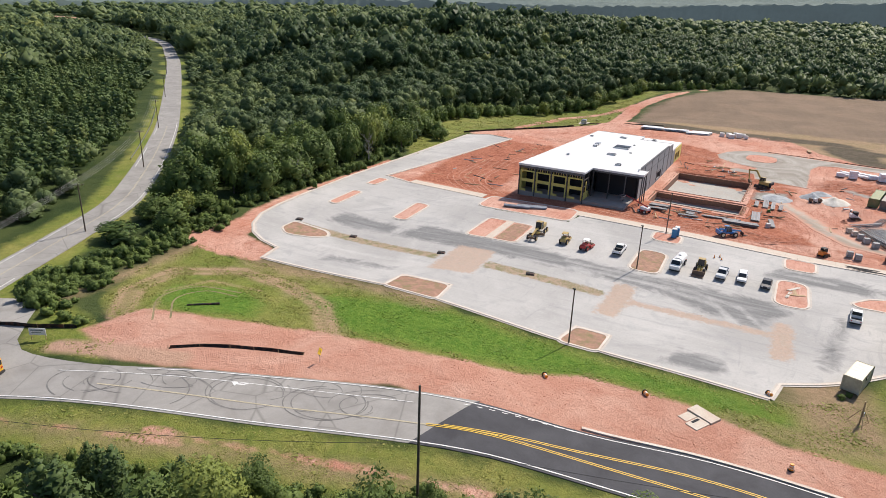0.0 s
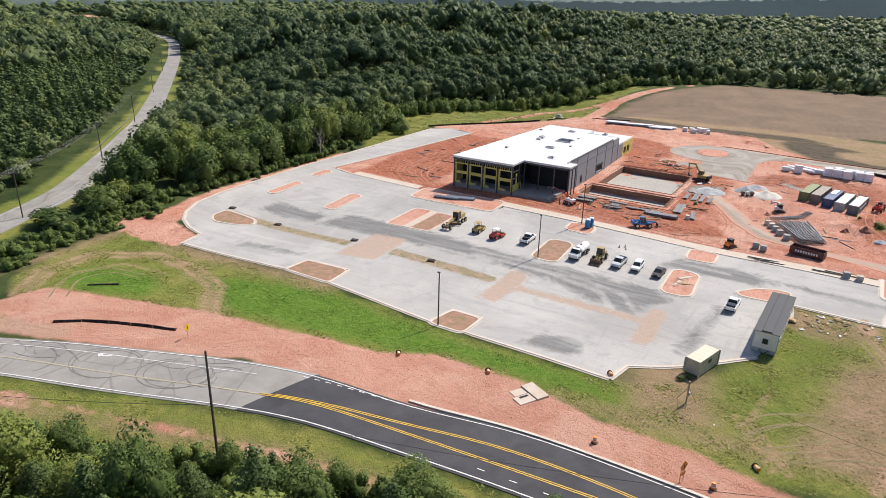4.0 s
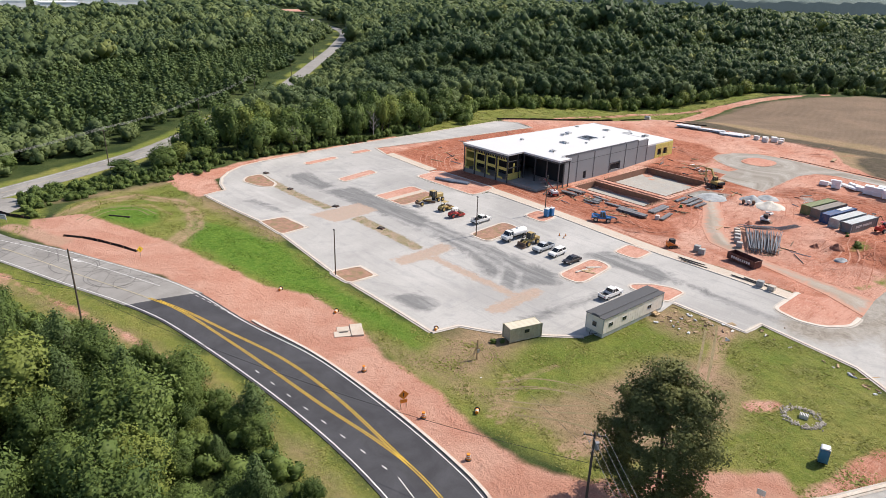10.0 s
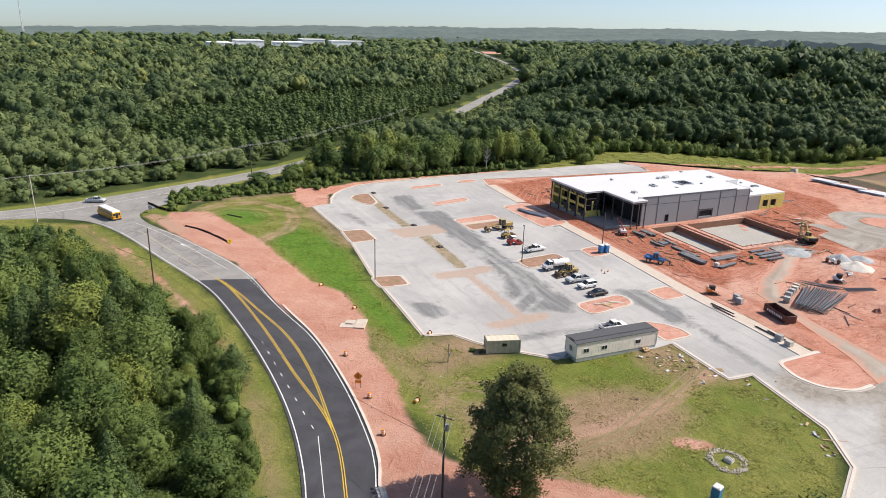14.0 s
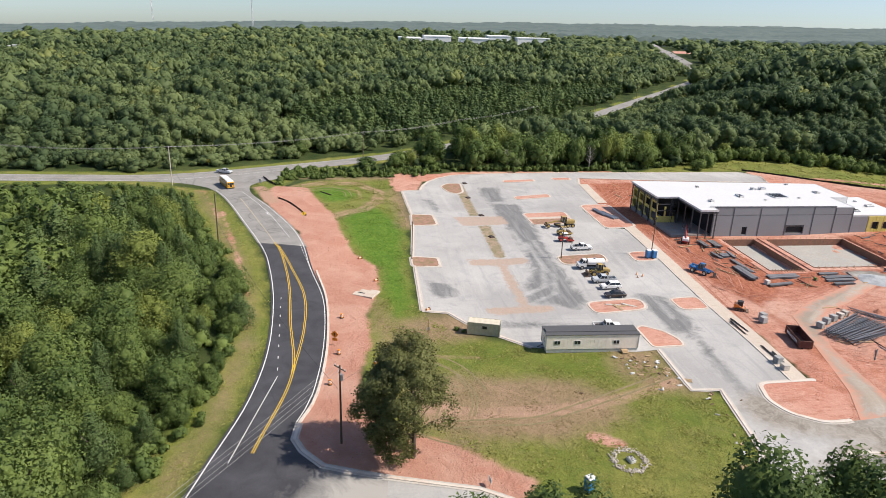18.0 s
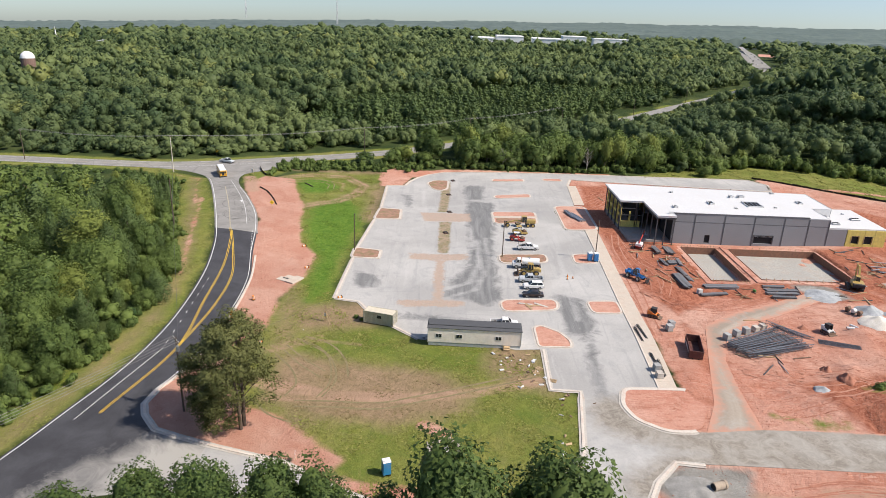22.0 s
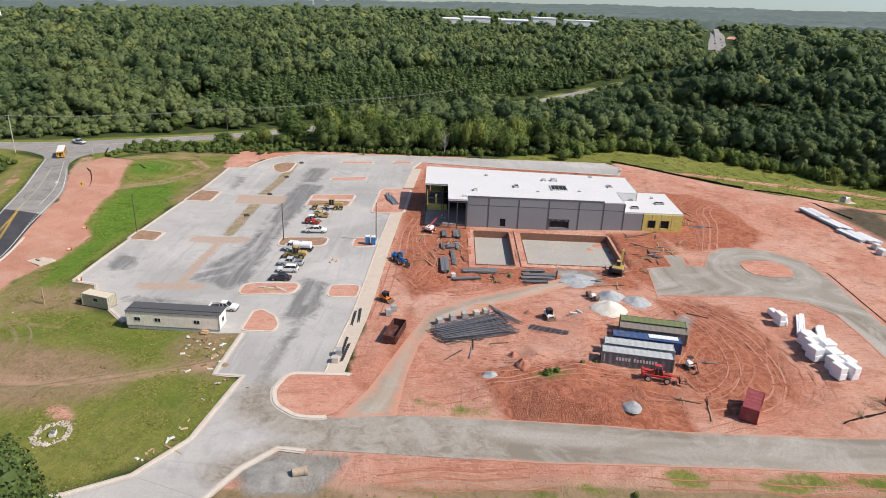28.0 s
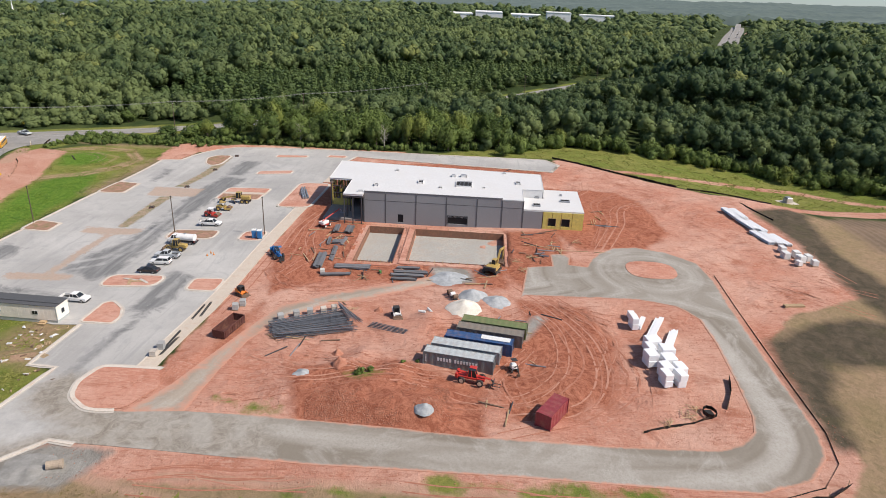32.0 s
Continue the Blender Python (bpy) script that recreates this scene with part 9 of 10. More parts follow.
arrow = bmesh.new()
for pts in ([(-62.6, 58.0), (-64.6, 57.2), (-64.4, 56.7), (-62.4, 57.5)], [(-64.2, 57.9), (-65.6, 57.0), (-64.0, 56.2)], [(-62.9, 58.0), (-62.4, 57.5), (-61.8, 58.6), (-62.2, 58.8)]):
    pts = [(-63.4 + 0.6 * (x + 63.4), 57.5 + 0.6 * (y - 57.5)) for x, y in pts]
    arrow.faces.new([arrow.verts.new((x, y, float(ground(x, y)) + 0.09)) for x, y in pts])
bmesh.ops.recalc_face_normals(arrow, faces=arrow.faces)
part("turn_arrow", arrow, M["white_line"], paint)

# tyre ruts pressed into the clay
M["rut"] = loose("pressed_clay_rut", (0.34, 0.135, 0.084), (0.46, 0.205, 0.135))
M["pale_rut"] = loose("dry_clay_rut", (0.42, 0.195, 0.13), (0.50, 0.26, 0.185))
ruts = tagged(new("tyre_ruts"), "curving tyre ruts pressed into red clay", "ruts", kind="structure")


def rut(pts, half, material):
    c = curve_pts(pts, 1.2)
    l, r = offset(c, half), offset(c, -half)
    bm = bmesh.new()
    row = []
    for (x0, y0), (x1, y1) in zip(l, r):
        k = 0.25 + 0.6 * abs(noise.noise(Vector((x0, y0, 3)) * 0.5))
        mx_, my_ = (x0 + x1) / 2, (y0 + y1) / 2
        p, q = (mx_ + (x0 - mx_) * (1 - k * 0.6), my_ + (y0 - my_) * (1 - k * 0.6)), (mx_ + (x1 - mx_) * (1 - k * 0.6), my_ + (y1 - my_) * (1 - k * 0.6))
        z = max(top(*p), top(*q)) + 0.025
        row.append([bm.verts.new((*p, z)), bm.verts.new((*q, z))])
    for a, b in zip(row, row[1:]):
        bm.faces.new((a[0], b[0], b[1], a[1]))
    bmesh.ops.recalc_face_normals(bm, faces=bm.faces)
    if sum(f.normal.z for f in bm.faces) < 0:
        bmesh.ops.reverse_faces(bm, faces=bm.faces)
    part("rut", bm, M[material], ruts)


for pts in ([(4, 226), (16, 232), (28, 234), (38, 228), (42, 218), (43, 212)], [(3, 229), (16, 236), (30, 238), (41, 233), (46, 220)], [(2, 232), (15, 240), (30, 241)], [(-4, 224), (6, 232), (12, 242)], [(44, 232), (38, 240), (30, 243), (20, 240)],
            [(-6, 168), (2, 174), (2, 184), (-4, 196)], [(-40, 170), (-28, 171), (-14, 172), (-2, 170)], [(-46, 170), (-34, 168), (-20, 168)], [(-30, 246), (-48, 250), (-66, 250), (-80, 262)], [(-24, 246), (-46, 254), (-62, 258), (-72, 272)], [(-70, 240), (-78, 248), (-90, 250)],
            [(-75, 170), (-86, 180), (-88, 200), (-84, 220)], [(-80, 168), (-94, 182), (-95, 205)], [(16, 164.8), (0, 166), (-12, 166.5), (-30, 167.5)], [(40, 178), (38, 190), (34, 200), (34, 210)], [(30, 176), (34, 186), (33, 196)], [(20, 208), (12, 222), (3, 232)], [(26, 226), (34, 222), (42, 224)]):
    for shift in (0.0, rng.choice((-1, 1)) * rng.uniform(1.2, 3.4)):
        m = "rut" if rng.uniform() < 0.6 else "pale_rut"
        near = [(x + rng.normal(0, 1.1), y + rng.normal(0, 1.1)) for x, y in offset(pts, shift)] if shift else pts
        for d in (-0.95, 0.95):
            rut(offset(near, d + rng.uniform(-0.15, 0.15)), 0.22 if not shift else 0.15, m)

r7 = np.random.default_rng(53)
for k in range(34):
    if k < 12:
        x, y, a, l = r7.uniform(59.5, 66), r7.uniform(166, 235), 90, r7.uniform(10, 26)
    elif k < 24:
        x, y, a, l = r7.uniform(22, 45), r7.uniform(168, 236), r7.uniform(60, 120), r7.uniform(6, 14)
    else:
        x, y, a, l = r7.uniform(-30, 10), r7.uniform(242, 300), r7.uniform(20, 100), r7.uniform(8, 18)
    dx, dy = math.cos(radians(a)), math.sin(radians(a))
    way = [(x + dx * l * u + r7.normal(0, 0.5), y + dy * l * u + r7.normal(0, 0.5)) for u in (0, 0.33, 0.67, 1)]
    if max(edge_distance([RING_IN + RING_OUT, HAUL_L + HAUL_R[::-1], LOT], np.array([q[0] for q in way]), np.array([q[1] for q in way]))) < -1.2:
        for d in (-0.9, 0.9):
            rut(offset(way, d), 0.16, "rut" if k % 3 else "pale_rut")

M["grass_rut"] = loose("worn_grass_rut", (0.19, 0.16, 0.075), (0.28, 0.22, 0.12))
swirls = tagged(new("meadow_ruts"), "old tyre swirls worn into the meadow grass", "ruts", kind="structure")
ruts = swirls
for pts in ([(21.5, 93.5), (24.9, 98.6), (30.1, 102.0), (36.6, 103.5), (41.9, 102.1)], [(26.4, 92.2), (31.4, 96.2), (35.6, 100.7)], [(24.5, 92.3), (29.6, 96.8), (33.5, 101.2)], [(22.4, 94.6), (26.7, 99.8), (30.9, 101.7), (37.4, 102.6), (42.0, 101.3)],
            [(43.5, 91.1), (47.3, 94.6), (49.5, 98.8)], [(20.5, 95), (23.5, 100.5), (29, 104), (35, 105.5)], [(28, 91), (33, 95), (38, 97), (42, 96)], [(-90, 64), (-98, 72), (-97, 80), (-88, 82)], [(-88, 66), (-95, 73), (-94, 79), (-87, 80)]):
    rut(pts, 0.22, "grass_rut")
for pts in ([(45.0, 97.9), (44.9, 104.0), (44.7, 111.6), (42.7, 117.1), (38, 128), (33, 139)], [(43.2, 97.9), (43.1, 104.0), (42.9, 111.6), (41, 116.7), (36.3, 127.5), (31.3, 138.5)]):
    rut(pts, 0.28, "grass_rut")

# ---- trees that stand by themselves ----
def big_tree():
    """The tall twin-trunked tree: limbs fan out from the trunks, and each limb carries its own cloud of leaves."""
    t = thing("tree", "tall broadleaf tree with twin trunks on red clay", "tree", 51.0, 91.8, 0, top(51, 91.8))
    r2 = np.random.default_rng(77)
    pos, nrm = [], []
    mid = np.array((-0.4, -1.3, 9.5))
    trunks = []
    for dx, dy, lean_ in ((-0.45, 0.1, -1.2), (0.5, -0.1, 1.4)):
        trunks.append(part("trunk", rods(((dx, dy, -0.4), (dx + lean_ * 0.35, dy, 6.0), 0.32, 0.24), ((dx + lean_ * 0.35, dy, 6.0), (dx + lean_, dy - 0.8, 15.5), 0.24, 0.05), n=8), M["bark"], t))
    for k in range(104):
        u = (k + 0.5) / 104
        z = 2.6 + 14.6 * u
        a = k * 2.39996
        side = math.sin(a)
        if z < 6.5 and side > 0.1:
            continue
        wide = 7.1 * max(0.05, math.sin(math.pi * min(1.0, 0.16 + 0.80 * u))) ** 0.7 * (1.0 if side < 0 else 0.86)
        wide *= r2.uniform(0.55, 1.0)
        c = np.array((mid[0] + wide * math.cos(a), mid[1] + wide * side, z + r2.normal(0, 0.4)))
        if k % 4 == 0:
            foot = np.array((0.3 * math.cos(a), 0.0, max(2.2, z - 3.5)))
            bend = foot * 0.5 + c * 0.5 + np.array((0, 0, 0.5))
            part("limb", rods((tuple(foot), tuple(bend), 0.10, 0.06), (tuple(bend), tuple(c), 0.06, 0.015), n=5), M["bark"], trunks[k % 2])
        for j in range(3):
            cc = c + r2.normal(0, 0.7, 3)
            rr = r2.uniform(0.8, 1.6)
            n = int(165 * rr * (0.45 if side > 0.2 and z < 12 else 1.0))
            d = unit(r2.normal(0, 1, (n, 3)))
            pos.append(cc + d * rr * (1, 1, 0.75) * r2.uniform(0.35, 1.08, (n, 1)))
            nrm.append(unit(0.6 * d + 0.12 * (pos[-1] - mid)))
    pos, nrm = np.concatenate(pos), np.concatenate(nrm)
    co, fa, no = leaves_at(pos, nrm, 0.16, 0.6, 0.8)
    crown = soften(array_mesh("crown", co, fa, np.full(len(co), 0.66)), no)
    crown.materials.append(M["olive_leaf"])
    part("crown", crown, None, t)


big_tree()
for k, (x, y, r, h) in enumerate(((83.5, 124.0, 6.6, 21.5), (83.0, 134.5, 7.0, 21.5))):
    tree(x, y, r, h * 1.05, k, "tall dense dark green tree at the edge of the drive", False, "trees by the drive", 0.16, True)
for k, (x, y, r, h) in enumerate(((77.5, 103.5, 4.6, 15.2), (78.0, 109.6, 4.4, 14.6), (77.0, 96.0, 4.8, 13.5), (76.5, 88.5, 4.4, 12.5), (80.0, 115.5, 4.2, 13.6), (81, 119.0, 3.6, 12.0), (82, 101, 4.6, 14), (84, 108, 5.0, 14.5), (83, 92, 4.8, 13), (88, 116, 5.2, 14), (88, 128, 5.4, 16), (89, 139, 5.2, 15), (80, 81, 4.6, 12), (87, 98, 5.0, 13))):
    tree(x, y, r, h * 1.05, k + 1, "open-crowned broadleaf tree by the drive", False, "trees by the drive", 0.14, True)
brush = []
for (x, y) in dense([(-111, 58), (-119, 62), (-122, 75), (-121.5, 92), (-124, 112), (-126, 128), (-125, 150), (-125, 175), (-127, 195), (-132, 214)], 1.6):
    for k in range(2):
        bx, by = x + rng.normal(-1.2, 1.3), y + rng.normal(0, 1.0)
        brush.append((bx, by, float(ground(bx, by)), rng.uniform(0.9, 2.0), rng.uniform(1.2, 3.6), -0.1, rng.uniform(0.3, 0.92)))
for k in range(420):
    bx, by = rng.uniform(-126, -104), rng.uniform(57, 116)
    if inside([(-104, 57), (-124, 60), (-126, 114), (-119, 110), (-117, 84), (-108, 64)], np.array([bx]), np.array([by]))[0] and away(ROAD_SPARSE, np.array([bx]), np.array([by]), False)[0] > 8:
        brush.append((bx, by, top(bx, by), rng.uniform(0.8, 2.0), rng.uniform(0.7, 2.4), -0.1, rng.uniform(0.3, 0.92)))
for (x, y) in dense([(-140, 318), (-150, 275), (-153, 250), (-134, 226)], 3.0) + dense([(-98, 416), (-116, 362), (-140, 318)], 4.0) + dense([(-50, 468), (-96, 420)], 5.0):
    for k in range(2):
        bx, by = x + rng.normal(1.0, 2.5), y + rng.normal(0, 2.0)
        brush.append((bx, by, float(ground(bx, by)), rng.uniform(2.0, 4.0), rng.uniform(3.0, 7.0), -0.2, rng.uniform(0.4, 0.92)))
for (x, y) in dense([(-100, 3), (-86, 30), (-50, 41), (-28, 51), (-9, 58.5), (17, 61.5), (35, 60.5), (54, 56.5), (70, 50)], 1.8):
    bx, by = x + rng.normal(0, 1.0), y + rng.normal(-1.0, 0.9)
    brush.append((bx, by, top(bx, by), rng.uniform(0.8, 1.8), rng.uniform(0.9, 3.0), -0.1, rng.uniform(0.3, 0.95)))
for bx, by, r in ((35.9, 197.0, 1.3), (35.2, 198.6, 0.9), (31.5, 203.5, 0.6), (30.6, 206.0, 0.6), (67, 186, 0.8), (64, 205, 0.7), (66, 226, 0.9), (-99, 57, 1.6), (-103, 57, 1.8), (-107, 56.5, 1.7), (11.2, 103.6, 0.8), (12.2, 104.8, 0.7)):
    brush.append((bx, by, top(bx, by), r, r * 1.1, -0.1, 0.85))
wood("roadside_brush", brush, [crown_shape("broad", 6, 150, 0.14) for _ in range(6)], M["leaf"], "weedy brush along woods and banks", "brush")

# ---- grass, weeds, clods ----
def tufts(name, polys, holes, per_m2, size, material, label, tint, seed):
    r = np.random.default_rng(seed)
    co, ti = [], []
    for p in polys:
        xs, ys = [q[0] for q in p], [q[1] for q in p]
        n = int((max(xs) - min(xs)) * (max(ys) - min(ys)) * per_m2)
        X, Y = r.uniform(min(xs), max(xs), n), r.uniform(min(ys), max(ys), n)
        c = ripple(X, Y, 0.35, seed)
        ok = inside(p, X, Y) & (c > -0.35)
        for h in holes:
            ok &= ~inside(h, X, Y)
        X, Y, c = X[ok], Y[ok], c[ok]
        n = len(X)
        s = size * r.uniform(0.6, 1.4, n) * (1 + 0.6 * c)
        t = r.uniform(0, 6.28, n)
        Z = tops(X, Y) - 0.04
        dx, dy = np.cos(t) * s * 0.8, np.sin(t) * s * 0.8
        lean = r.normal(0, 0.45, (2, n)) * s
        co.append(np.stack([np.stack([X - dx, Y - dy, Z], 1), np.stack([X + dx, Y + dy, Z], 1), np.stack([X + lean[0] * 2.2, Y + lean[1] * 2.2, Z + s * 0.4], 1)], 1).reshape(-1, 3))
        ti.append(np.repeat(np.clip(tint + 0.2 * c + r.normal(0, 0.25, n), 0, 0.92), 3))
    co, ti = np.concatenate(co), np.concatenate(ti)
    me = array_mesh(name, co, np.arange(len(co)).reshape(-1, 3), ti)
    me.materials.append(material)
    return tagged(new(name, me), label, "grass", kind="stuff")


M["blade"] = leaf_material("meadow_grass", (0.150, 0.172, 0.036), (0.300, 0.292, 0.090), (0.38, 0.33, 0.15))
M["straw"] = leaf_material("dry_weeds", (0.15, 0.115, 0.05), (0.28, 0.22, 0.11), (0.36, 0.28, 0.16))
tufts("meadow_grass", [GREEN_A], [DRY_MEADOW, LOT, CLAY_ROAD, *LUSH], 13.0, 0.24, M["blade"], "rough green meadow grass beside the lot", 0.5, 1)
M["lush_blade"] = leaf_material("lush_grass", (0.070, 0.150, 0.018), (0.175, 0.265, 0.045), (0.30, 0.32, 0.10))
tufts("lush_grass", LUSH, [LOT, CLAY_ROAD], 9.0, 0.22, M["lush_blade"], "thick bright green grass below the lot", 0.5, 6)
tufts("verge_grass", [SHOULDER, CORNER], [], 7.0, 0.22, M["blade"], "mown roadside verge grass", 0.5, 2)
tufts("dry_weeds", [DRY_MEADOW, [(66, 152), (64, 250), (74, 250), (76, 150)]], [], 8.0, 0.20, M["straw"], "dry brown weeds over bare soil", 0.5, 3)
tufts("south_weeds", [[(65.5, 172), (64, 250), (73, 255), (75, 172)]], [], 2.2, 0.38, M["blade"], "patchy green weeds beside the ring road", 0.6, 4)
tufts("bank_grass", [GREEN_N], [], 2.0, 0.42, M["blade"], "green grass bank before the woods", 0.3, 5)


def clods(name, polys, holes, n, lo, hi, material, label, seed):
    r = np.random.default_rng(seed)
    v0, f0 = octa()
    got = []
    while sum(len(g[0]) for g in got) < n:
        p = polys[r.integers(len(polys))]
        xs, ys = [q[0] for q in p], [q[1] for q in p]
        X, Y = r.uniform(min(xs), max(xs), n), r.uniform(min(ys), max(ys), n)
        ok = inside(p, X, Y) & (ripple(X, Y, 0.13, seed) + 0.5 * ripple(X, Y, 0.5) > r.uniform(-0.4, 0.6, n))
        for h in holes:
            ok &= ~inside(h, X, Y)
        got.append((X[ok], Y[ok]))
    X, Y = (np.concatenate(k)[:n] for k in zip(*got))
    s = lo + (hi - lo) * r.uniform(0, 1, n) ** 2.5
    v = v0[None] * s[:, None, None] * r.uniform(0.6, 1.3, (n, 6, 1)) * np.array((1, 1, 0.6))
    a = r.uniform(0, 6.28, n)[:, None]
    w = np.stack([v[..., 0] * np.cos(a) - v[..., 1] * np.sin(a) + X[:, None], v[..., 0] * np.sin(a) + v[..., 1] * np.cos(a) + Y[:, None], v[..., 2] + (tops(X, Y) + s * 0.15)[:, None]], -1)
    me = array_mesh(name, w.reshape(-1, 3), (f0[None] + 6 * np.arange(n)[:, None, None]).reshape(-1, 3))
    me.materials.append(material)
    return tagged(new(name, me), label, "soil", kind="stuff")


solid = [LOT, RING_IN + RING_OUT, HAUL_L + HAUL_R[::-1], WALK_L + WALK_R[::-1], [(-72, 170), (-37, 170), (-37, 245), (-72, 245)], *PITS]
clods("clay_clods", [CLAY_SITE], solid, 10000, 0.05, 0.15, M["clod"], "loose lumps of churned red clay", 11)
clods("mound_clods", [[(38, 190), (48, 190), (50, 214), (38, 212)]], solid, 3600, 0.05, 0.2, M["clod"], "coarse lumps of dug red soil", 12)
M["rubble"] = loose("broken_asphalt", (0.13, 0.13, 0.13), (0.30, 0.29, 0.27))
clods("asphalt_rubble", [[(-30, 124.5), (-29, 128.2), (-24.2, 127.8), (-25, 124)], [(-25, 121.2), (-25, 122.2), (-1, 122), (-1, 121.1)], [(-56, 122.4), (-56, 123.2), (-30, 122.8), (-30, 122.1)], [(-3, 121.2), (-1.5, 124.5), (0.2, 124), (-0.2, 121)], [(-88, 122), (-78, 124.8), (-76, 124), (-86, 121.6)]], [], 700, 0.08, 0.32, M["rubble"], "broken lumps of asphalt along the lot medians", 14)
clods("median_clods", LOT_WEED + LOT_SOIL[:2], [], 900, 0.05, 0.22, M["pale_clod"], "dry clods and stones in the lot medians", 15)
clods("verge_clods", [CLAY_ROAD], [], 900, 0.04, 0.14, M["clod"], "small lumps of clay along the road cut", 13)

# ---- far off ----
M["far_white"] = plain("far_white_wall", (0.84, 0.84, 0.83), 0.6, grain=0.1, big=0.02, wear=0.1)
M["far_grey"] = plain("far_grey_roof", (0.60, 0.61, 0.62), 0.6, grain=0.1, big=0.02)
M["far_red"] = plain("far_red_roof", (0.32, 0.16, 0.13), 0.7, grain=0.1, big=0.02)
M["far_brown"] = plain("far_brown_brick", (0.22, 0.14, 0.11), 0.8, grain=0.3, big=0.05)


def far_hall(x, y, turn, a, b, h, roof_mat="far_white", label="long white warehouse far beyond the woods"):
    t = thing("warehouse", label, "building", x, y, turn, float(far_ground(np.array(x), np.array(y))), "far buildings")
    part("wall", boxes((-a / 2, a / 2, -b / 2, b / 2, 0, h)), M["far_white"], t)
    part("roof", boxes((-a / 2 - 0.5, a / 2 + 0.5, -b / 2 - 0.5, b / 2 + 0.5, h, h + 1.2)), M[roof_mat], t)
    for k in range(int(a // 20)):
        part("dock_door", boxes((-a / 2 + 7 + k * 20, -a / 2 + 11 + k * 20, -b / 2 - 0.15, -b / 2 + 0.05, 0, h * 0.6)), M["far_grey"], t)
        part("dock_door", boxes((-a / 2 + 7 + k * 20, -a / 2 + 11 + k * 20, b / 2 - 0.05, b / 2 + 0.15, 0, h * 0.6)), M["far_grey"], t)


for x, y, tn, a, b, h in ((-1000, 168, 95, 34, 40, 13), (-1010, 212, 92, 42, 40, 16), (-990, 270, 88, 46, 40, 14.5), (-1090, 330, 90, 40, 30, 16), (-1120, 400, 90, 60, 24, 13)):
    far_hall(x, y, tn, a, b, h)
ch = thing("church", "long low white church with a spire and grey roofs", "church", -620, -296, 112, float(far_ground(np.array(-620), np.array(-296))), "far buildings")
part("wall", boxes((-20, 16, -6, 6, 0, 9)), M["far_white"], ch)
part("roof", prisms([(-20.5, 9), (16.5, 9), (16.5, 9.4), (-20.5, 9.4)], -6.5, 6.5), M["far_grey"], ch)
part("gable_roof", prisms([(-14, 9.4), (-2, 9.4), (-8, 13)], -7, 7), M["far_brown"], ch)
part("spire", rods(((-13, 0, 12), (-13, 0, 23), 1.1, 0.08), n=4), M["far_white"], ch)
part("annex", boxes((18, 30, -5, 5, 0, 8.5), (32, 38, -4, 4, 0, 9.5)), M["far_white"], ch)
part("annex_roof", boxes((17.6, 30.4, -5.4, 5.4, 8.5, 8.9), (31.6, 38.4, -4.4, 4.4, 9.5, 9.9)), M["far_grey"], ch)
for k in range(6):
    part("window", boxes((-17 + k * 5.5, -15.4 + k * 5.5, 5.98, 6.08, 2, 5.5)), M["glass"], ch)
tk = thing("storage_tank", "round brown tank with a pale domed top", "tank", -343, -175, 0, -1, "far buildings")
part("tank_wall", rods(((0, 0, 0), (0, 0, 15.5), 4.6), n=20), M["far_brown"], tk)
bm = bmesh.new()
bmesh.ops.create_uvsphere(bm, u_segments=20, v_segments=10, radius=4.7, matrix=pose(0, 0, 15.5))
bmesh.ops.delete(bm, geom=[v for v in bm.verts if v.co.z < 15.4], context="VERTS")
part("dome", bm, M["far_white"], tk, smooth=True)
for x, y, h in ((-1700, -420, 120), (-1500, -150, 60), (-900, -700, 70)):
    t = thing("radio_mast", "thin far radio mast above the woods", "mast", x, y, 0, 5, "radio masts")
    part("mast", rods(*[((a, b, 0), (a * 0.3, b * 0.3, h), 0.5, 0.25) for a, b in ((2, 0), (-1, 1.7), (-1, -1.7))], n=4), M["far_grey"], t)
    part("bracing", rods(*[((1.8 * (1 - k / 14), 0, k * h / 12), (-0.9 * (1 - k / 14), 1.5 * (1 - k / 14), (k + 1) * h / 12), 0.25) for k in range(11)], n=4), M["far_grey"], t)
far_way = pave("far_highway", ribbon(dense([(-690, 488), (-860, 548), (-1050, 618), (-1259, 690)], 20), 11, 0.3, 0.8), M["old_road"], "wide pale highway seen through a gap in the woods", "road").data
far_lot = pave("far_clearing", ribbon(dense([(-940, 606), (-1040, 648)], 20), 14, 0.2, 0.8), M["soil"], "cleared red ground by the far highway", "road").data
for mesh_ in (far_way, far_lot):
    for v in mesh_.vertices:
        v.co.z = top(v.co.x, v.co.y) + 0.5
for k in range(14):
    u = (k + 0.5) / 14
    cx_, cy_ = -720 - 500 * u, 500 + 176 * u + (5 if k % 2 else -4)
    saloon(cx_, cy_, 160 if k % 2 else -20, ("white", "silver", "black")[k % 3], "car far away on the highway", z=top(cx_, cy_) + 0.5, group="far cars")

# single trees at the edge of the road
for n, (x, y, r, h, pine) in enumerate(((-6.4, 57.6, 4.0, 6.6, False), (8, 61, 3.7, 7.5, True), (-17, 44.5, 4.6, 13.2, True), (-10.8, 42.6, 3.8, 10.6, True), (-1.5, 47.2, 4.4, 10.8, False), (-26.4, 38.2, 4.6, 13.8, False))):
    tree(x, y, r, h, 3 * n + 1, "tall dark pine standing at the road's edge" if pine else "full dark green broadleaf tree by the road", pine, foot=0.04, fine=True)

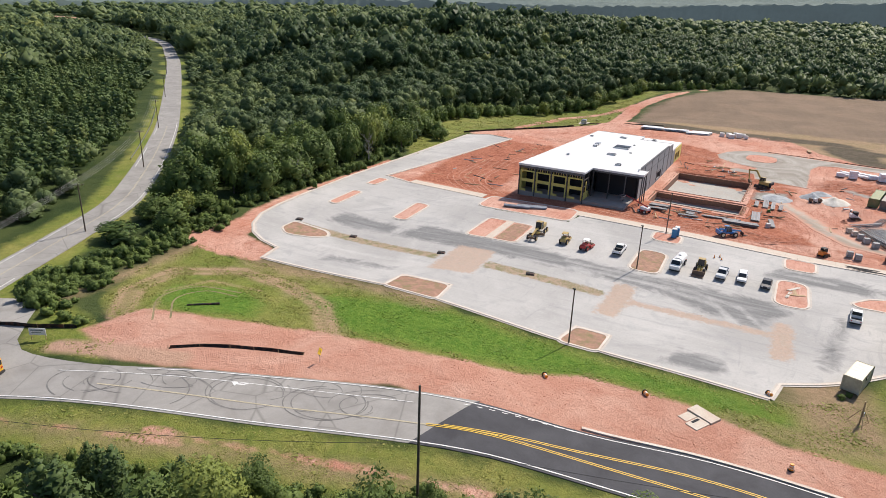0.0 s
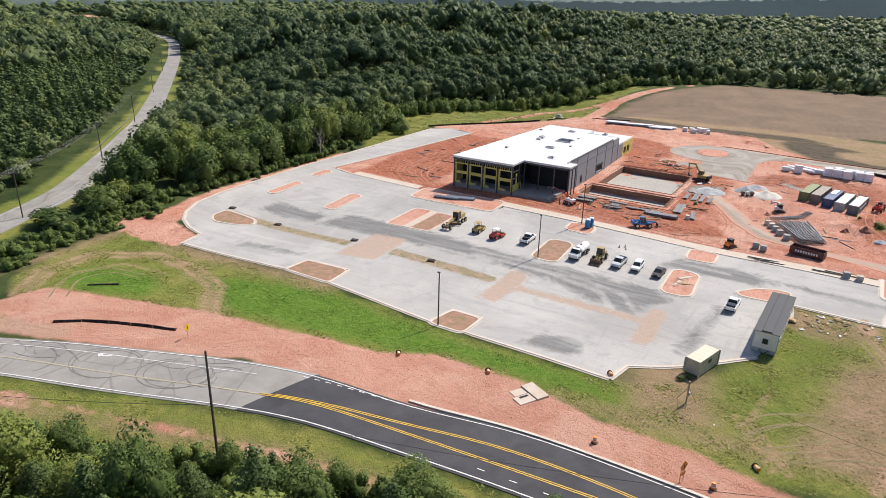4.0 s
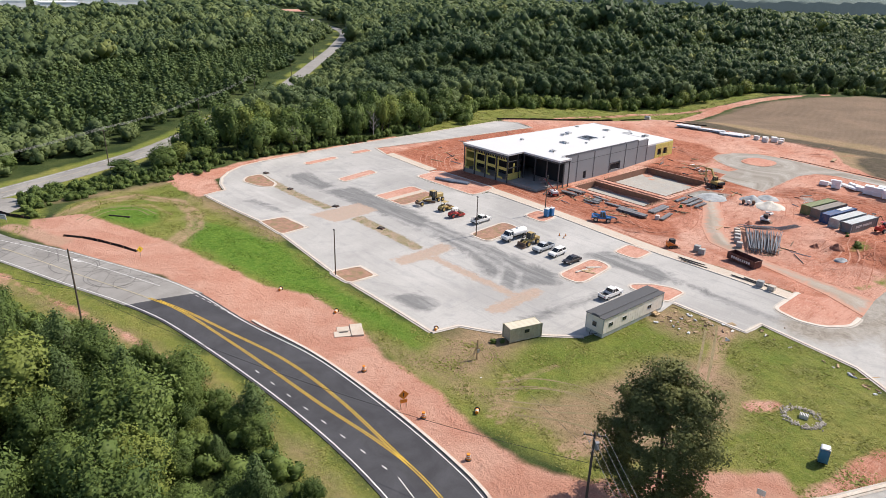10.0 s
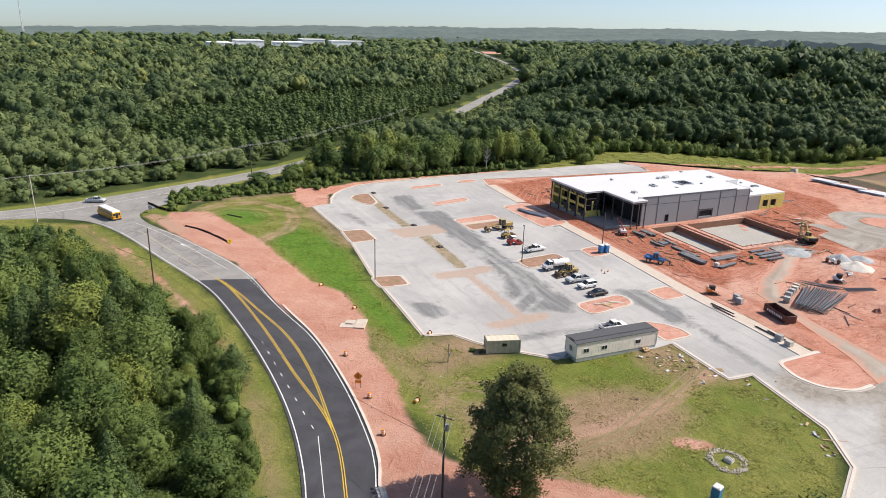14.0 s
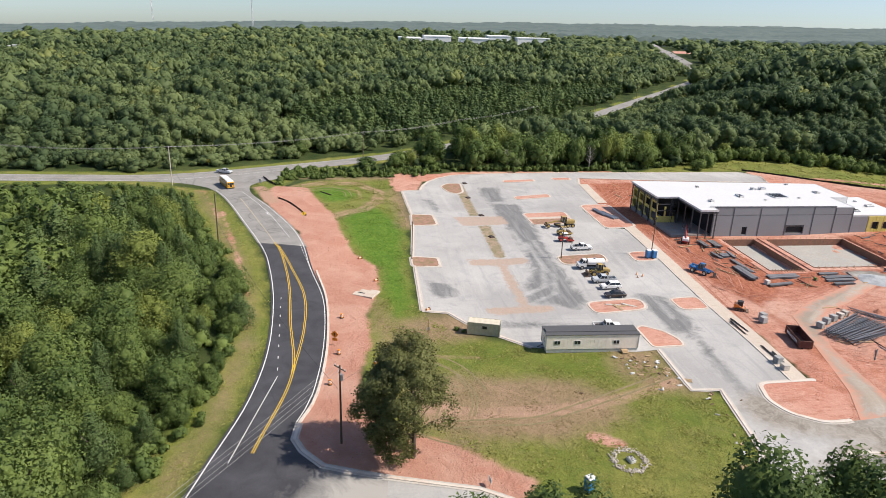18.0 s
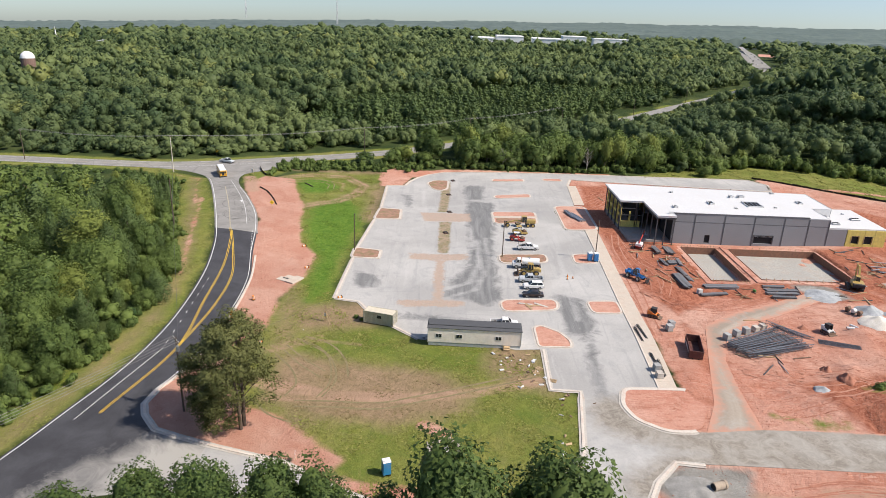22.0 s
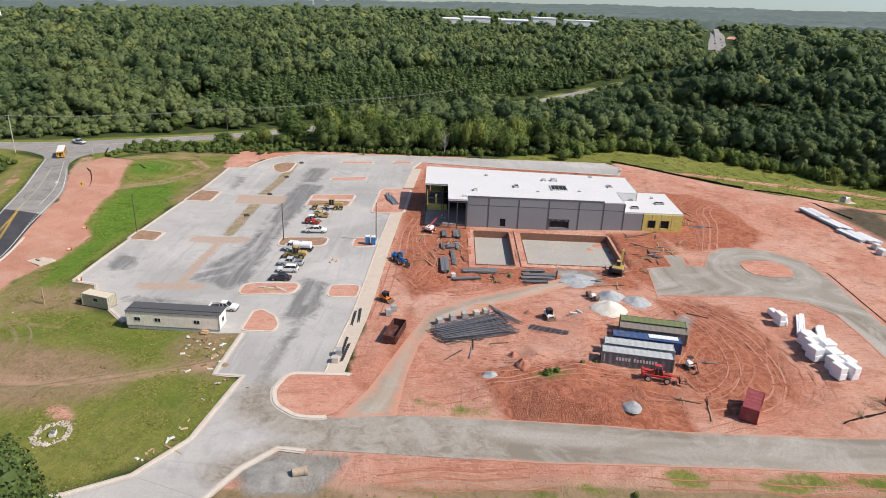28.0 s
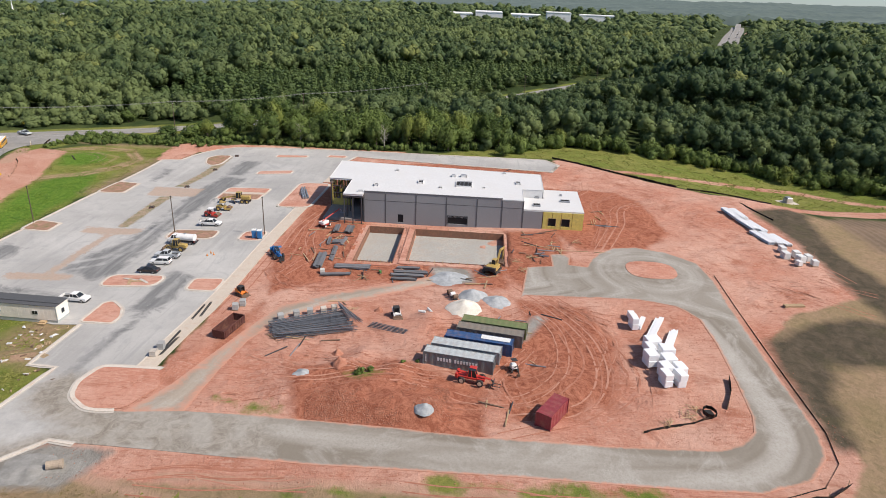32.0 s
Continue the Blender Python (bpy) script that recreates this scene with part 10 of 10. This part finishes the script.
# scraps of building material lying about the works
r5 = np.random.default_rng(31)
for x0, x1, y0, y1, n in ((-39, -13, 171, 184.5, 34), (-11.5, -3, 186, 222, 22), (-38, -14, 224, 236, 26), (-103, -79, 171, 234, 40), (-60, -40, 246, 252, 10), (6, 30, 178, 190, 12), (2, 30, 214, 232, 10), (36, 47, 216, 222, 5)):
    for k in range(n):
        x, y = r5.uniform(x0, x1), r5.uniform(y0, y1)
        steel = r5.uniform() < 0.4
        l, w, h = r5.uniform(1.2, 5.5), r5.uniform(0.10, 0.28), r5.uniform(0.06, 0.2)
        bm = rods(((-l / 2, 0, 0.1), (l / 2, 0, 0.1), 0.06 + 0.3 * w), n=7) if steel else boxes((-l / 2, l / 2, -w / 2, w / 2, 0, h), bevel=0.01)
        o = part("scrap_pipe" if steel else "scrap_board", bm, M[("galv", "steel", "chassis")[k % 3] if steel else ("timber", "timber", "mud")[k % 3]], None)
        o.matrix_basis = pose(x, y, top(x, y) + 0.04, r5.uniform(-3, 3), r5.uniform(-4, 4), r5.choice((0, 90)) + r5.normal(0, 18))
        tagged(o, "loose steel pipe dropped on churned clay" if steel else "loose timber board dropped on churned clay", "pipe" if steel else "board", "scraps about the works")


for k in range(46):
    x, y = (r5.uniform(23, 37), r5.uniform(132.5, 139.6)) if k < 26 else (r5.uniform(38.6, 60), 0.0)
    if k >= 26:
        y = float(np.interp(x, (38, 55, 63), (144.2, 141.6, 136.6))) - r5.uniform(0.3, 2.0)
    l, w, h = r5.uniform(0.3, 1.1), r5.uniform(0.12, 0.4), r5.uniform(0.04, 0.2)
    bm = boxes((-l / 2, l / 2, -w / 2, w / 2, 0, h), bevel=0.02)
    for v in bm.verts:
        v.co += Vector(r5.normal(0, 0.05, 3))
    o = part("debris_piece", bm, M[("timber", "timber", "tarp", "mud", "pale_concrete")[k % 5]], None)
    o.matrix_basis = pose(x, y, top(x, y) + 0.03, r5.uniform(-6, 6), r5.uniform(-6, 6), r5.uniform(0, 180))
    tagged(o, ("brown timber offcut on weedy soil", "brown timber offcut on weedy soil", "crumpled white sheeting on weedy soil", "muddy lump of building debris", "broken piece of pale concrete")[k % 5], "debris", "debris beside the lot kerb")


def dead_tree(x, y, h, seed):
    r6 = np.random.default_rng(seed)
    t = thing("dead_tree", "bare grey dead tree among leafy ones", "tree", x, y, 0, top(x, y), "dead trees")
    part("trunk", rods(((0, 0, -0.3), (0.1, 0.1, h * 0.55), 0.2, 0.12), ((0.1, 0.1, h * 0.55), (0.3, -0.1, h), 0.12, 0.02), n=6), M["dead_wood"], t)
    for k in range(14):
        z = h * (0.25 + 0.045 * k)
        a, l = k * 2.4 + r6.uniform(-0.4, 0.4), h * r6.uniform(0.2, 0.34)
        tip = (l * math.cos(a), l * math.sin(a), z + l * r6.uniform(0.6, 1.1))
        fork = (tip[0] * 0.5, tip[1] * 0.5, z + (tip[2] - z) * 0.5)
        part("limb", rods(((0.1, 0.05, z), tip, 0.07, 0.015), (fork, (fork[0] + 0.6 * math.sin(a), fork[1] - 0.6 * math.cos(a), fork[2] + 1.2), 0.035, 0.01), (fork, (fork[0] - 0.6 * math.sin(a), fork[1] + 0.6 * math.cos(a), fork[2] + 1.0), 0.035, 0.01), n=4), M["dead_wood"], t)


M["dead_wood"] = plain("weathered_dead_wood", (0.40, 0.37, 0.33), 0.9, grain=5, wear=0.3)
dead_tree(-126.0, 176.5, 9.5, 3)
dead_tree(-127.0, 143.0, 8.0, 4)
